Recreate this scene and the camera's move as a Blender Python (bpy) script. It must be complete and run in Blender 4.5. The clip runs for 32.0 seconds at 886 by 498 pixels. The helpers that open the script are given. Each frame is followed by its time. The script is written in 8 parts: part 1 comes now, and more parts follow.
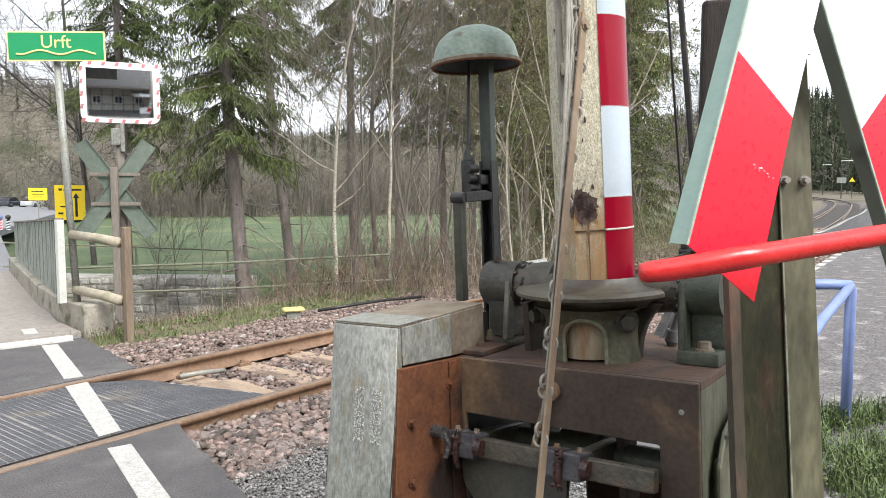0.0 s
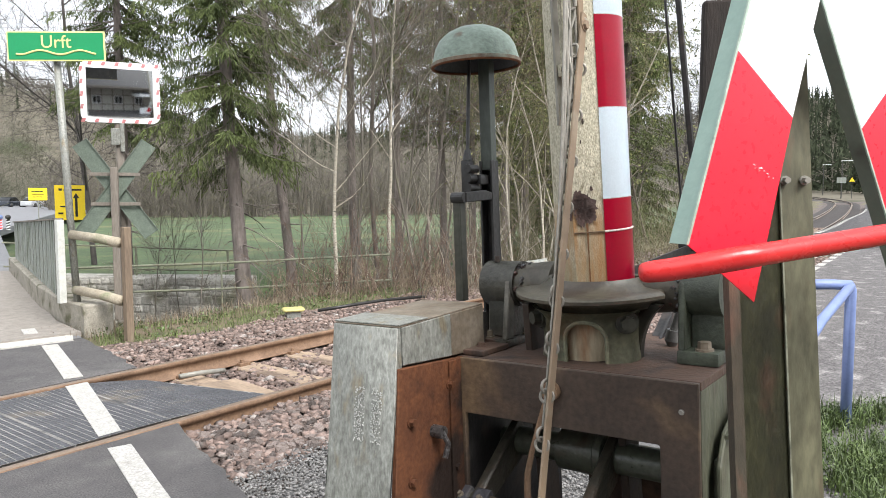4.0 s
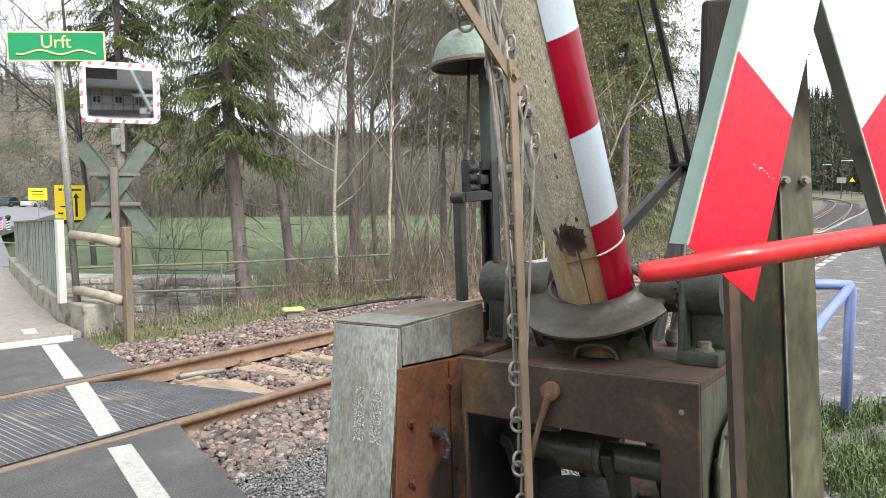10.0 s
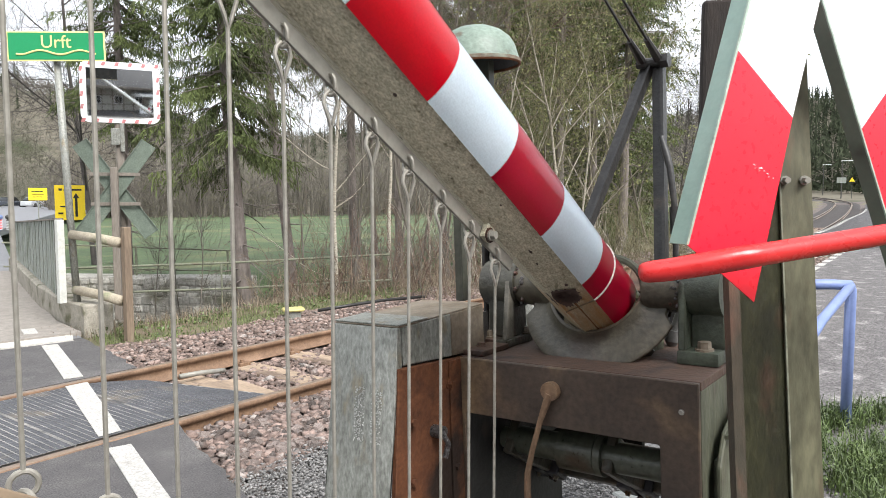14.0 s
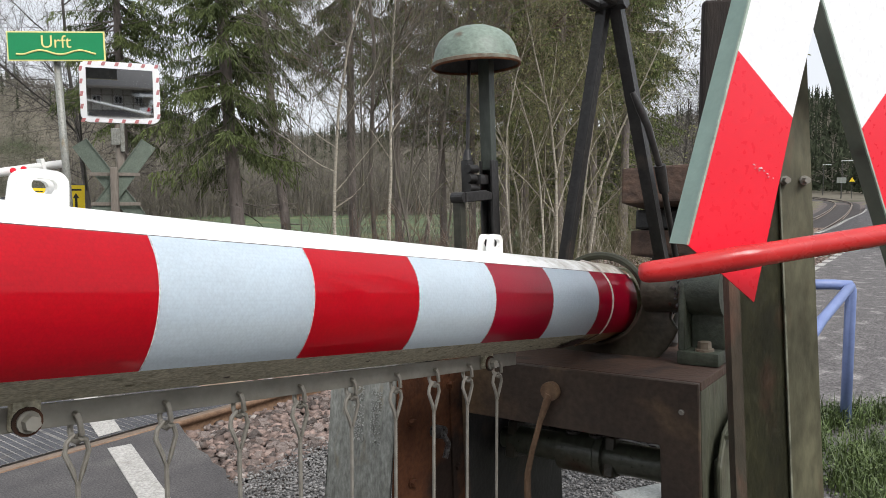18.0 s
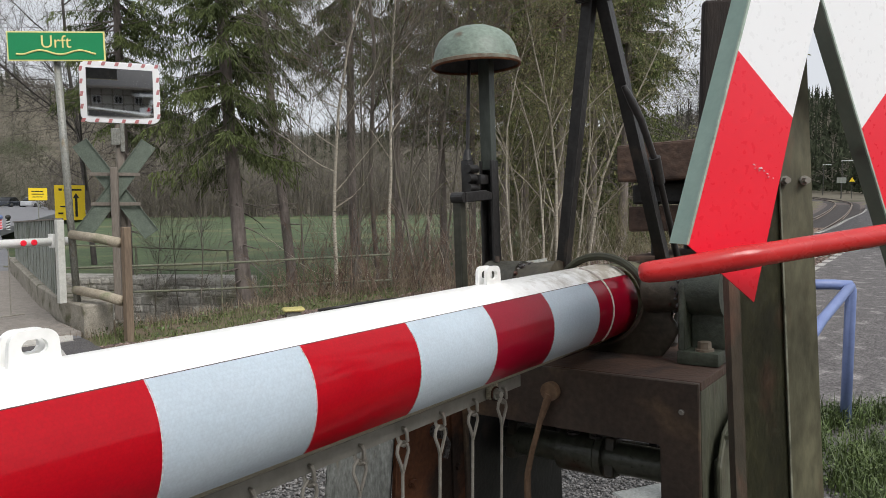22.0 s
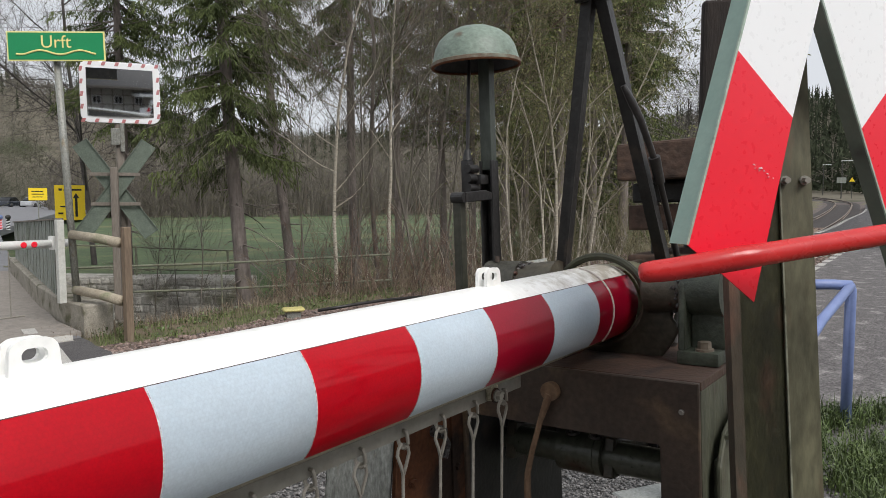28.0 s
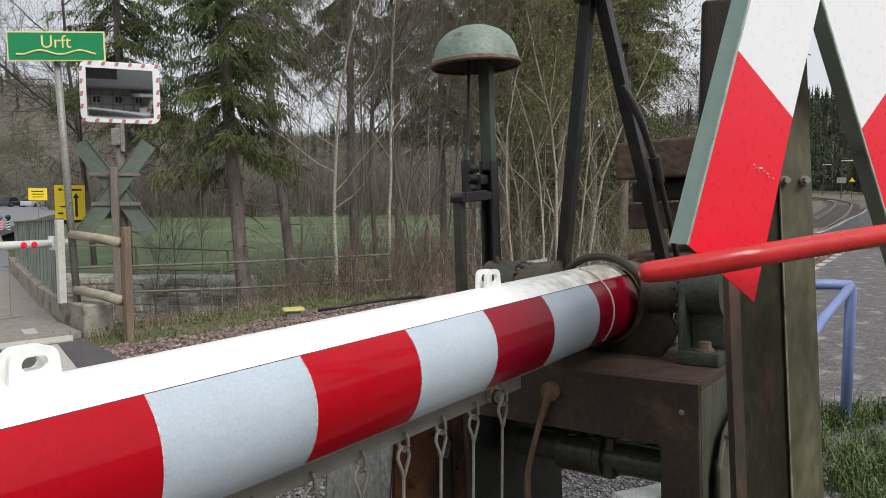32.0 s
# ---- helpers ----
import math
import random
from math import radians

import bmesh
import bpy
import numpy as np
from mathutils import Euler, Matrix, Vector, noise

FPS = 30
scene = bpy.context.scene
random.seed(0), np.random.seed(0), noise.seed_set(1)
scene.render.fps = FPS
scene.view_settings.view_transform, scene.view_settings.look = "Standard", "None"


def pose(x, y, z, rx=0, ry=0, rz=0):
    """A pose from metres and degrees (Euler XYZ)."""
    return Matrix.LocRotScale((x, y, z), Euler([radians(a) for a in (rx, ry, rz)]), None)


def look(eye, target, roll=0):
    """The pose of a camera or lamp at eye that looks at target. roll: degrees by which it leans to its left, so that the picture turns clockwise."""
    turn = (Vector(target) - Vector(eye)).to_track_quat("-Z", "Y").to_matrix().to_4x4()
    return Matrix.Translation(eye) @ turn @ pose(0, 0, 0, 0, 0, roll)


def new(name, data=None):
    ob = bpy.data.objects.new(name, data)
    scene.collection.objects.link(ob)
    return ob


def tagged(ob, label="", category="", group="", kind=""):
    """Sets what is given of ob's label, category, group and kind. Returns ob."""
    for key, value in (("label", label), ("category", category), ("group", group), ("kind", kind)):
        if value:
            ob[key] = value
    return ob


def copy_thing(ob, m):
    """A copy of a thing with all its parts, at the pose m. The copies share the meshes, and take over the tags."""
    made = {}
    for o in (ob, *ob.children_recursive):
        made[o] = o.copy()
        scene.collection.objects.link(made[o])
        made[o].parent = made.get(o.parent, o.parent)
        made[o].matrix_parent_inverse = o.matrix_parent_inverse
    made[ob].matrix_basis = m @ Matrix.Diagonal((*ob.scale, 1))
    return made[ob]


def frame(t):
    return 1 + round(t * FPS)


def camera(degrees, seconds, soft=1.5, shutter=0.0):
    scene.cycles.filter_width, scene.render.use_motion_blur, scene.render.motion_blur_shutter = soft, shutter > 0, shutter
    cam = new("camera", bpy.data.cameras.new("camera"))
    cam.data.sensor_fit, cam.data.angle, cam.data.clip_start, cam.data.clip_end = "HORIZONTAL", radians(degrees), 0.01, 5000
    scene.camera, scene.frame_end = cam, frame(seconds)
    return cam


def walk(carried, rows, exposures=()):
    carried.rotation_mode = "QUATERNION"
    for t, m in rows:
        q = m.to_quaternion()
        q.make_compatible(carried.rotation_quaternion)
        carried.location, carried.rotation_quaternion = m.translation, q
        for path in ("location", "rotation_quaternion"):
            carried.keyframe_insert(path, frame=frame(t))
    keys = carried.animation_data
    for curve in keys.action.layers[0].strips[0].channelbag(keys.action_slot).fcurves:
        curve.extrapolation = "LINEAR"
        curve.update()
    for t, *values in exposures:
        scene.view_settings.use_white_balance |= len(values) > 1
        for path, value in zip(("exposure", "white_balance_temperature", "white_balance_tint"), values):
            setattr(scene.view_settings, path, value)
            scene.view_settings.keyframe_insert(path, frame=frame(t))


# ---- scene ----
# ---- camera: it stands still on its tripod ----
EYE = Vector((0.0, 0.0, 1.46))
AHEAD = Vector((0.79804, 0.59802, -0.07424))
cam = camera(64.22, 32.0, soft=0.9)
walk(cam, [(0.0, look(EYE, EYE + AHEAD)), (32.0, look(EYE, EYE + AHEAD))],
     exposures=[(0.0, 0.95, 6380, 10), (15.5, 0.95, 6380, 10), (16.5, 0.72, 6380, 10), (17.5, 0.36, 6390, 11), (18.5, 0.10, 6400, 11), (20.0, -0.08, 6450, 11), (32.0, -0.08, 6450, 11)])

# ---- world and sun: bright overcast ----
world = bpy.data.worlds.new("overcast_sky")
scene.world = world
world.use_nodes = True
wn, wl = world.node_tree.nodes, world.node_tree.links
wn.clear()
w_out = wn.new("ShaderNodeOutputWorld")
w_bg = wn.new("ShaderNodeBackground")
w_sky = wn.new("ShaderNodeTexSky")
w_sky.sky_type = "NISHITA"
w_sky.sun_disc = False
w_sky.sun_elevation, w_sky.sun_rotation = radians(48), radians(196)
w_sky.air_density, w_sky.dust_density = 1.0, 4.0
w_hsv = wn.new("ShaderNodeHueSaturation")
w_hsv.inputs["Saturation"].default_value = 0.25
w_mix = wn.new("ShaderNodeMix")
w_mix.data_type = "RGBA"
w_mix.inputs[0].default_value = 0.75
w_mix.inputs[7].default_value = (11.5, 12.0, 12.6, 1)
w_bg.inputs["Strength"].default_value = 0.081
wl.new(w_sky.outputs[0], w_hsv.inputs["Color"])
wl.new(w_hsv.outputs[0], w_mix.inputs[6])
wl.new(w_mix.outputs[2], w_bg.inputs[0])
wl.new(w_bg.outputs[0], w_out.inputs[0])
sun_data = bpy.data.lights.new("sun", "SUN")
sun_data.energy, sun_data.angle, sun_data.color = 2.75, radians(28), (1.0, 0.97, 0.92)
sun = new("sun", sun_data)
sun.matrix_world = look((-9, -31, 36), (0, 0, 0))


# ---- materials ----
def mat(name, c1, c2=None, scale=6.0, rough=0.7, metal=0.0, bump=0.15, bscale=70.0, c3=None, stain=0.55, sscale=2.0,
        rvar=0.12, stretch=(1, 1, 1), rand=0.0, island=0.0, spec=0.5, grain=None):
    """A weathered surface: c1 to c2 by a grain noise, c3 in stains, fine relief."""
    m = bpy.data.materials.new(name)
    m.use_nodes = True
    n, l = m.node_tree.nodes, m.node_tree.links
    b = n["Principled BSDF"]
    tc = n.new("ShaderNodeTexCoord")
    mp = n.new("ShaderNodeMapping")
    mp.inputs["Scale"].default_value = stretch
    l.new(tc.outputs["Object"], mp.inputs[0])
    g = n.new("ShaderNodeTexNoise")
    g.inputs["Scale"].default_value, g.inputs["Detail"].default_value, g.inputs["Roughness"].default_value = scale, 8, 0.65
    l.new(mp.outputs[0], g.inputs["Vector"])
    ramp = n.new("ShaderNodeValToRGB")
    ramp.color_ramp.elements[0].position, ramp.color_ramp.elements[1].position = 0.32, 0.68
    c2 = c2 or tuple(v * 0.75 for v in c1)
    ramp.color_ramp.elements[0].color, ramp.color_ramp.elements[1].color = (*c2, 1), (*c1, 1)
    l.new(g.outputs["Fac"], ramp.inputs[0])
    col = ramp.outputs[0]
    if c3:
        s = n.new("ShaderNodeTexNoise")
        s.inputs["Scale"].default_value, s.inputs["Detail"].default_value = sscale, 6
        l.new(mp.outputs[0], s.inputs["Vector"])
        sr = n.new("ShaderNodeValToRGB")
        sr.color_ramp.elements[0].position, sr.color_ramp.elements[1].position = stain, stain + 0.12
        l.new(s.outputs["Fac"], sr.inputs[0])
        mx = n.new("ShaderNodeMix")
        mx.data_type = "RGBA"
        l.new(sr.outputs[0], mx.inputs[0])
        l.new(col, mx.inputs[6])
        mx.inputs[7].default_value = (*c3, 1)
        col = mx.outputs[2]
    if rand or island:
        src = n.new("ShaderNodeObjectInfo" if rand else "ShaderNodeNewGeometry")
        hs = n.new("ShaderNodeHueSaturation")
        rg = n.new("ShaderNodeMapRange")
        amount = rand or island
        rg.inputs[3].default_value, rg.inputs[4].default_value = 1 - amount, 1 + amount
        l.new(src.outputs["Random" if rand else "Random Per Island"], rg.inputs[0])
        l.new(rg.outputs[0], hs.inputs["Value"])
        l.new(col, hs.inputs["Color"])
        col = hs.outputs[0]
    f = n.new("ShaderNodeTexNoise")
    f.inputs["Scale"].default_value, f.inputs["Detail"].default_value = bscale, 5
    l.new(mp.outputs[0], f.inputs["Vector"])
    if grain is None:
        grain = 0.22 if bump > 0.1 else 0.05
    gr = n.new("ShaderNodeMapRange")
    gr.inputs[1].default_value, gr.inputs[2].default_value = 0.3, 0.7
    gr.inputs[3].default_value, gr.inputs[4].default_value = 1 - grain, 1 + grain
    l.new(f.outputs["Fac"], gr.inputs[0])
    gh = n.new("ShaderNodeHueSaturation")
    l.new(gr.outputs[0], gh.inputs["Value"])
    l.new(col, gh.inputs["Color"])
    l.new(gh.outputs[0], b.inputs["Base Color"])
    rr = n.new("ShaderNodeMapRange")
    rr.inputs[3].default_value, rr.inputs[4].default_value = max(0.03, rough - rvar), min(1, rough + rvar)
    l.new(f.outputs["Fac"], rr.inputs[0])
    l.new(rr.outputs[0], b.inputs["Roughness"])
    bp = n.new("ShaderNodeBump")
    bp.inputs["Strength"].default_value, bp.inputs["Distance"].default_value = bump, 0.01
    l.new(f.outputs["Fac"], bp.inputs["Height"])
    l.new(bp.outputs[0], b.inputs["Normal"])
    b.inputs["Metallic"].default_value = metal
    b.inputs["Specular IOR Level"].default_value = spec
    return m


def tape_mat(name, col):
    """Retro-reflecting sheet with its fine honeycomb."""
    m = mat(name, col, tuple(v * 0.93 for v in col), scale=3, rough=0.32, bump=0.03, bscale=200, rvar=0.05)
    n, l = m.node_tree.nodes, m.node_tree.links
    tc = n.new("ShaderNodeTexCoord")
    def vec(op, x, value=None):
        m_ = n.new("ShaderNodeVectorMath")
        m_.operation = op
        l.new(x, m_.inputs[0])
        if value is not None:
            m_.inputs[1].default_value = value
        return m_.outputs["Value" if op == "LENGTH" else "Vector"]

    # honeycomb cells: the nearer centre of two offset lattices
    flat = n.new("ShaderNodeMapping")
    flat.inputs["Scale"].default_value = (190, 0, 190 / 1.732)
    l.new(tc.outputs["Object"], flat.inputs[0])
    near = []
    for shift in ((0, 0, 0), (0.5, 0, 0.5)):
        cell = vec("FRACTION", vec("ADD", flat.outputs[0], shift))
        near.append(vec("LENGTH", vec("MULTIPLY", vec("ADD", cell, (-0.5, 0, -0.5)), (1, 0, 1.732))))
    least = n.new("ShaderNodeMath")
    least.operation = "MINIMUM"
    l.new(near[0], least.inputs[0])
    l.new(near[1], least.inputs[1])
    r = n.new("ShaderNodeMapRange")
    r.inputs[1].default_value, r.inputs[2].default_value = 0.36, 0.55
    r.inputs[3].default_value, r.inputs[4].default_value = 1.0, 0.955
    l.new(least.outputs[0], r.inputs[0])
    b = n["Principled BSDF"]
    src = b.inputs["Base Color"].links[0].from_socket
    hs = n.new("ShaderNodeHueSaturation")
    l.new(r.outputs[0], hs.inputs["Value"])
    l.new(src, hs.inputs["Color"])
    l.new(hs.outputs[0], b.inputs["Base Color"])
    b.inputs["Coat Weight"].default_value = 0.75
    b.inputs["Specular IOR Level"].default_value = 0.2
    b.inputs["Coat Roughness"].default_value = 0.08
    return m


GREEN_DARK = mat("dark_green_paint", (0.060, 0.060, 0.045), (0.030, 0.031, 0.024), scale=10, rough=0.42, c3=(0.03, 0.028, 0.024), stain=0.52, sscale=4)
OLIVE = mat("olive_paint", (0.046, 0.048, 0.027), (0.026, 0.026, 0.017), scale=8, rough=0.65, c3=(0.08, 0.042, 0.026), stain=0.58, sscale=3.5)
# flange of the sign post: the lit face's paler tone is in the colour
PALE_GREEN = mat("lit_pale_green_paint", (0.122, 0.116, 0.070), (0.070, 0.067, 0.041), scale=16, rough=0.5, c3=(0.115, 0.062, 0.036), stain=0.60, sscale=13, stretch=(1, 1, 0.3), grain=0.3)
BOARD_BACK = mat("board_edge_paint", (0.30, 0.42, 0.36), (0.24, 0.35, 0.30), scale=10, rough=0.4, bump=0.06, c3=(0.15, 0.2, 0.17), stain=0.68, sscale=9)
RUST = mat("rust_brown", (0.17, 0.068, 0.032), (0.085, 0.036, 0.02), scale=9, rough=0.75, bump=0.3, c3=(0.03, 0.02, 0.016), stain=0.54, sscale=5, spec=0.2)
RUST_DARK = mat("dark_rust", (0.066, 0.045, 0.033), (0.04, 0.028, 0.022), scale=9, rough=0.7, bump=0.25, c3=(0.12, 0.072, 0.044), stain=0.6, sscale=4)
BLACK_STEEL = mat("black_steel", (0.030, 0.028, 0.027), (0.013, 0.012, 0.012), scale=18, rough=0.45, bump=0.2, c3=(0.06, 0.045, 0.035), stain=0.6, sscale=7)
GREASE = mat("greasy_iron", (0.075, 0.068, 0.066), (0.022, 0.02, 0.02), scale=22, rough=0.3, bump=0.5, bscale=90, c3=(0.085, 0.042, 0.03), stain=0.54, sscale=26)
GALV = mat("galvanised_sheet", (0.33, 0.335, 0.305), (0.17, 0.172, 0.152), scale=60, rough=0.5, metal=0.2, bump=0.12, bscale=160, c3=(0.215, 0.185, 0.13), stain=0.58, sscale=20, stretch=(1, 1, 0.45), grain=0.28)
RUST_GALV = mat("rust_stained_zinc", (0.25, 0.215, 0.17), (0.15, 0.115, 0.08), scale=12, rough=0.55, metal=0.2, c3=(0.21, 0.115, 0.06), stain=0.48, sscale=3.5)
RAILTOP = mat("rail_steel", (0.215, 0.130, 0.078), (0.135, 0.078, 0.047), scale=25, rough=0.7, bump=0.2, c3=(0.24, 0.15, 0.095), stain=0.55, sscale=3)
RAILHEAD = mat("worn_rail_head", (0.30, 0.225, 0.17), (0.21, 0.15, 0.11), scale=25, rough=0.45, metal=0.4, bump=0.1)
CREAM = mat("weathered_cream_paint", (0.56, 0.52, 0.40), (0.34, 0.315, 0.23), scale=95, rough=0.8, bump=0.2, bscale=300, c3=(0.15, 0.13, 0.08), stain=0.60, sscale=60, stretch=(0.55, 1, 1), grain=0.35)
TUBE_WHITE = mat("white_boom_paint", (0.92, 0.92, 0.90), (0.88, 0.88, 0.85), scale=6, rough=0.35, bump=0.03, c3=(0.62, 0.58, 0.47), stain=0.7, sscale=9)
def grime_to_socket(m, reach, tint):
    """Old grease and grime on the boom's first stretch beside the socket, in ragged blots."""
    n, l = m.node_tree.nodes, m.node_tree.links
    b = n["Principled BSDF"]
    src = b.inputs["Base Color"].links[0].from_socket
    tc = n.new("ShaderNodeTexCoord")
    sp = n.new("ShaderNodeSeparateXYZ")
    l.new(tc.outputs["Object"], sp.inputs[0])
    far = n.new("ShaderNodeMapRange")
    far.inputs[1].default_value, far.inputs[2].default_value = -reach, -0.02
    far.inputs[3].default_value, far.inputs[4].default_value = -0.32, 0.22
    l.new(sp.outputs[0], far.inputs[0])
    blot = n.new("ShaderNodeTexNoise")
    blot.inputs["Scale"].default_value, blot.inputs["Detail"].default_value, blot.inputs["Roughness"].default_value = 22, 8, 0.7
    l.new(tc.outputs["Object"], blot.inputs["Vector"])
    add = n.new("ShaderNodeMath")
    l.new(far.outputs[0], add.inputs[0])
    l.new(blot.outputs["Fac"], add.inputs[1])
    edge = n.new("ShaderNodeMapRange")
    edge.inputs[1].default_value, edge.inputs[2].default_value, edge.inputs[4].default_value = 0.42, 0.72, 0.8
    l.new(add.outputs[0], edge.inputs[0])
    mx = n.new("ShaderNodeMix")
    mx.data_type = "RGBA"
    l.new(edge.outputs[0], mx.inputs[0])
    l.new(src, mx.inputs[6])
    mx.inputs[7].default_value = (*tint, 1)
    l.new(mx.outputs[2], b.inputs["Base Color"])


grime_to_socket(TUBE_WHITE, 0.75, (0.30, 0.25, 0.17))


def rust_streaks(m, start):
    """Orange rust that has run down from the bare patch to the socket, in soft lengthwise streaks."""
    n, l = m.node_tree.nodes, m.node_tree.links
    b = n["Principled BSDF"]
    src = b.inputs["Base Color"].links[0].from_socket
    tc = n.new("ShaderNodeTexCoord")
    sp = n.new("ShaderNodeSeparateXYZ")
    l.new(tc.outputs["Object"], sp.inputs[0])
    reach = n.new("ShaderNodeMapRange")
    reach.inputs[1].default_value, reach.inputs[2].default_value = -start, -start + 0.06
    l.new(sp.outputs[0], reach.inputs[0])
    mp = n.new("ShaderNodeMapping")
    mp.inputs["Scale"].default_value = (0.10, 1, 1)
    l.new(tc.outputs["Object"], mp.inputs[0])
    runs = n.new("ShaderNodeTexNoise")
    runs.inputs["Scale"].default_value, runs.inputs["Detail"].default_value, runs.inputs["Roughness"].default_value = 34, 7, 0.6
    l.new(mp.outputs[0], runs.inputs["Vector"])
    soft = n.new("ShaderNodeMapRange")
    soft.inputs[1].default_value, soft.inputs[2].default_value, soft.inputs[4].default_value = 0.40, 0.64, 0.85
    l.new(runs.outputs["Fac"], soft.inputs[0])
    both = n.new("ShaderNodeMath")
    both.operation = "MULTIPLY"
    l.new(reach.outputs[0], both.inputs[0])
    l.new(soft.outputs[0], both.inputs[1])
    mx = n.new("ShaderNodeMix")
    mx.data_type = "RGBA"
    l.new(both.outputs[0], mx.inputs[0])
    l.new(src, mx.inputs[6])
    mx.inputs[7].default_value = (0.345, 0.17, 0.056, 1)
    l.new(mx.outputs[2], b.inputs["Base Color"])


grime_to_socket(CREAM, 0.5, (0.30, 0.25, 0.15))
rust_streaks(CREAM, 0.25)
FAR_WHITE = mat("far_boom_paint", (0.88, 0.88, 0.86), (0.78, 0.78, 0.75), scale=6, rough=0.4, bump=0.03)
TAPE_RED = tape_mat("red_reflective_sheet", (0.76, 0.001, 0.018))
# crimson: the sheets' angle-dependent gloss near the socket is put into this colour
TAPE_CRIMSON = tape_mat("gloss_toned_crimson_sheet", (0.50, 0.003, 0.033))
SEAM = mat("ragged_sheet_edge", (0.74, 0.78, 0.80), (0.30, 0.22, 0.24), scale=200, rough=0.6, bump=0.05)
TAPE_WHITE = tape_mat("white_reflective_sheet", (0.81, 0.90, 0.97))
BAR_BROWN = mat("brown_bar_paint", (0.265, 0.195, 0.13), (0.185, 0.135, 0.09), scale=10, rough=0.6, bump=0.08, c3=(0.33, 0.28, 0.21), stain=0.6, sscale=6)
BAR_GREY = mat("zinc_bar", (0.33, 0.315, 0.275), (0.21, 0.20, 0.175), scale=14, rough=0.6, metal=0.25, bump=0.1, c3=(0.30, 0.22, 0.15), stain=0.66, sscale=8)
ROD = mat("grey_rod", (0.35, 0.33, 0.29), (0.22, 0.205, 0.175), scale=30, rough=0.55, metal=0.4, bump=0.1)
RED_ENAMEL = mat("red_enamel", (0.88, 0.018, 0.042), (0.85, 0.016, 0.038), scale=3, rough=0.3, bump=0.02, grain=0.0)
WHITE_ENAMEL = mat("white_enamel", (0.93, 0.94, 0.95), (0.91, 0.92, 0.93), scale=3, rough=0.3, bump=0.02, grain=0.0)
RED_TUBE = mat("red_tube_paint", (0.62, 0.03, 0.03), (0.47, 0.022, 0.022), scale=14, rough=0.27, bump=0.08, bscale=40, c3=(0.60, 0.27, 0.25), stain=0.69, sscale=32, stretch=(0.6, 0.6, 1))
BLUE = mat("blue_rail_paint", (0.19, 0.25, 0.47), (0.15, 0.20, 0.40), scale=9, rough=0.45, bump=0.06, c3=(0.25, 0.31, 0.5), stain=0.62)
# paler than ASPHALT: the sky's reflection is mixed into the colour
FAR_ASPHALT = mat("sky_sheen_road_asphalt", (0.19, 0.19, 0.20), (0.14, 0.14, 0.148), scale=2, rough=0.7, bump=0.2)
ASPHALT = mat("asphalt", (0.096, 0.089, 0.088), (0.06, 0.056, 0.057), scale=4, rough=0.85, bump=0.5, bscale=110, c3=(0.13, 0.122, 0.117), stain=0.56, sscale=1.3, grain=0.55)
PLATFORM = mat("worn_asphalt", (0.15, 0.139, 0.137), (0.08, 0.073, 0.073), scale=9, rough=0.85, bump=0.8, bscale=45, c3=(0.26, 0.245, 0.235), stain=0.56, sscale=4, grain=0.6)
PATH = mat("footpath_paving", (0.29, 0.26, 0.23), (0.19, 0.17, 0.15), scale=14, rough=0.85, bump=0.3, c3=(0.22, 0.2, 0.17), stain=0.62, sscale=1.2)
LINE = mat("road_paint", (0.47, 0.455, 0.43), (0.35, 0.335, 0.31), scale=18, rough=0.75, bump=0.45, bscale=80, c3=(0.27, 0.25, 0.23), stain=0.62, sscale=7, grain=0.3)
RUBBER = mat("crossing_rubber", (0.082, 0.083, 0.092), (0.05, 0.051, 0.057), scale=7, rough=0.6, bump=0.25, c3=(0.13, 0.112, 0.092), stain=0.58, sscale=2.5)
CONCRETE = mat("mossy_concrete", (0.38, 0.35, 0.295), (0.23, 0.21, 0.17), scale=8, rough=0.9, bump=0.6, c3=(0.11, 0.105, 0.06), stain=0.52, sscale=4)
STONE_PIECE = mat("ballast_stone_piece", (0.205, 0.162, 0.142), (0.092, 0.07, 0.062), scale=16, rough=0.85, bump=0.5, bscale=50, c3=(0.29, 0.265, 0.25), stain=0.56, sscale=12, rand=0.55)
STONE = mat("ballast_stone", (0.26, 0.19, 0.162), (0.112, 0.08, 0.068), scale=14, rough=0.85, bump=0.4, bscale=50, c3=(0.29, 0.26, 0.24), stain=0.57, sscale=9, island=0.5)
# darker bed colour for the track beyond x = 17
DARK_BED = mat("dark_far_ballast", (0.055, 0.045, 0.041), (0.022, 0.018, 0.017), scale=14, rough=0.95, bump=1.0, bscale=20)
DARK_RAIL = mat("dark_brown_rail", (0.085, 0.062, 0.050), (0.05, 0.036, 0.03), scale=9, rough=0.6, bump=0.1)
GRIT = mat("ballast_bed", (0.13, 0.102, 0.09), (0.07, 0.056, 0.05), scale=26, rough=0.95, bump=1.0, bscale=34)
SLEEPER = mat("old_sleeper", (0.36, 0.27, 0.195), (0.25, 0.185, 0.13), scale=9, rough=0.85, bump=0.35, stretch=(1, 0.2, 1), c3=(0.14, 0.1, 0.075), stain=0.58, sscale=3)
WALLSTONE = mat("pale_rubble_wall", (0.50, 0.48, 0.435), (0.27, 0.255, 0.225), scale=7, rough=0.95, bump=0.9, bscale=22, c3=(0.17, 0.165, 0.12), stain=0.54, sscale=2.2, rand=0.3)
TIMBER = mat("weathered_timber", (0.235, 0.175, 0.12), (0.15, 0.11, 0.078), scale=10, rough=0.85, bump=0.4, stretch=(1, 1, 0.15), c3=(0.2, 0.18, 0.13), stain=0.56, sscale=3)
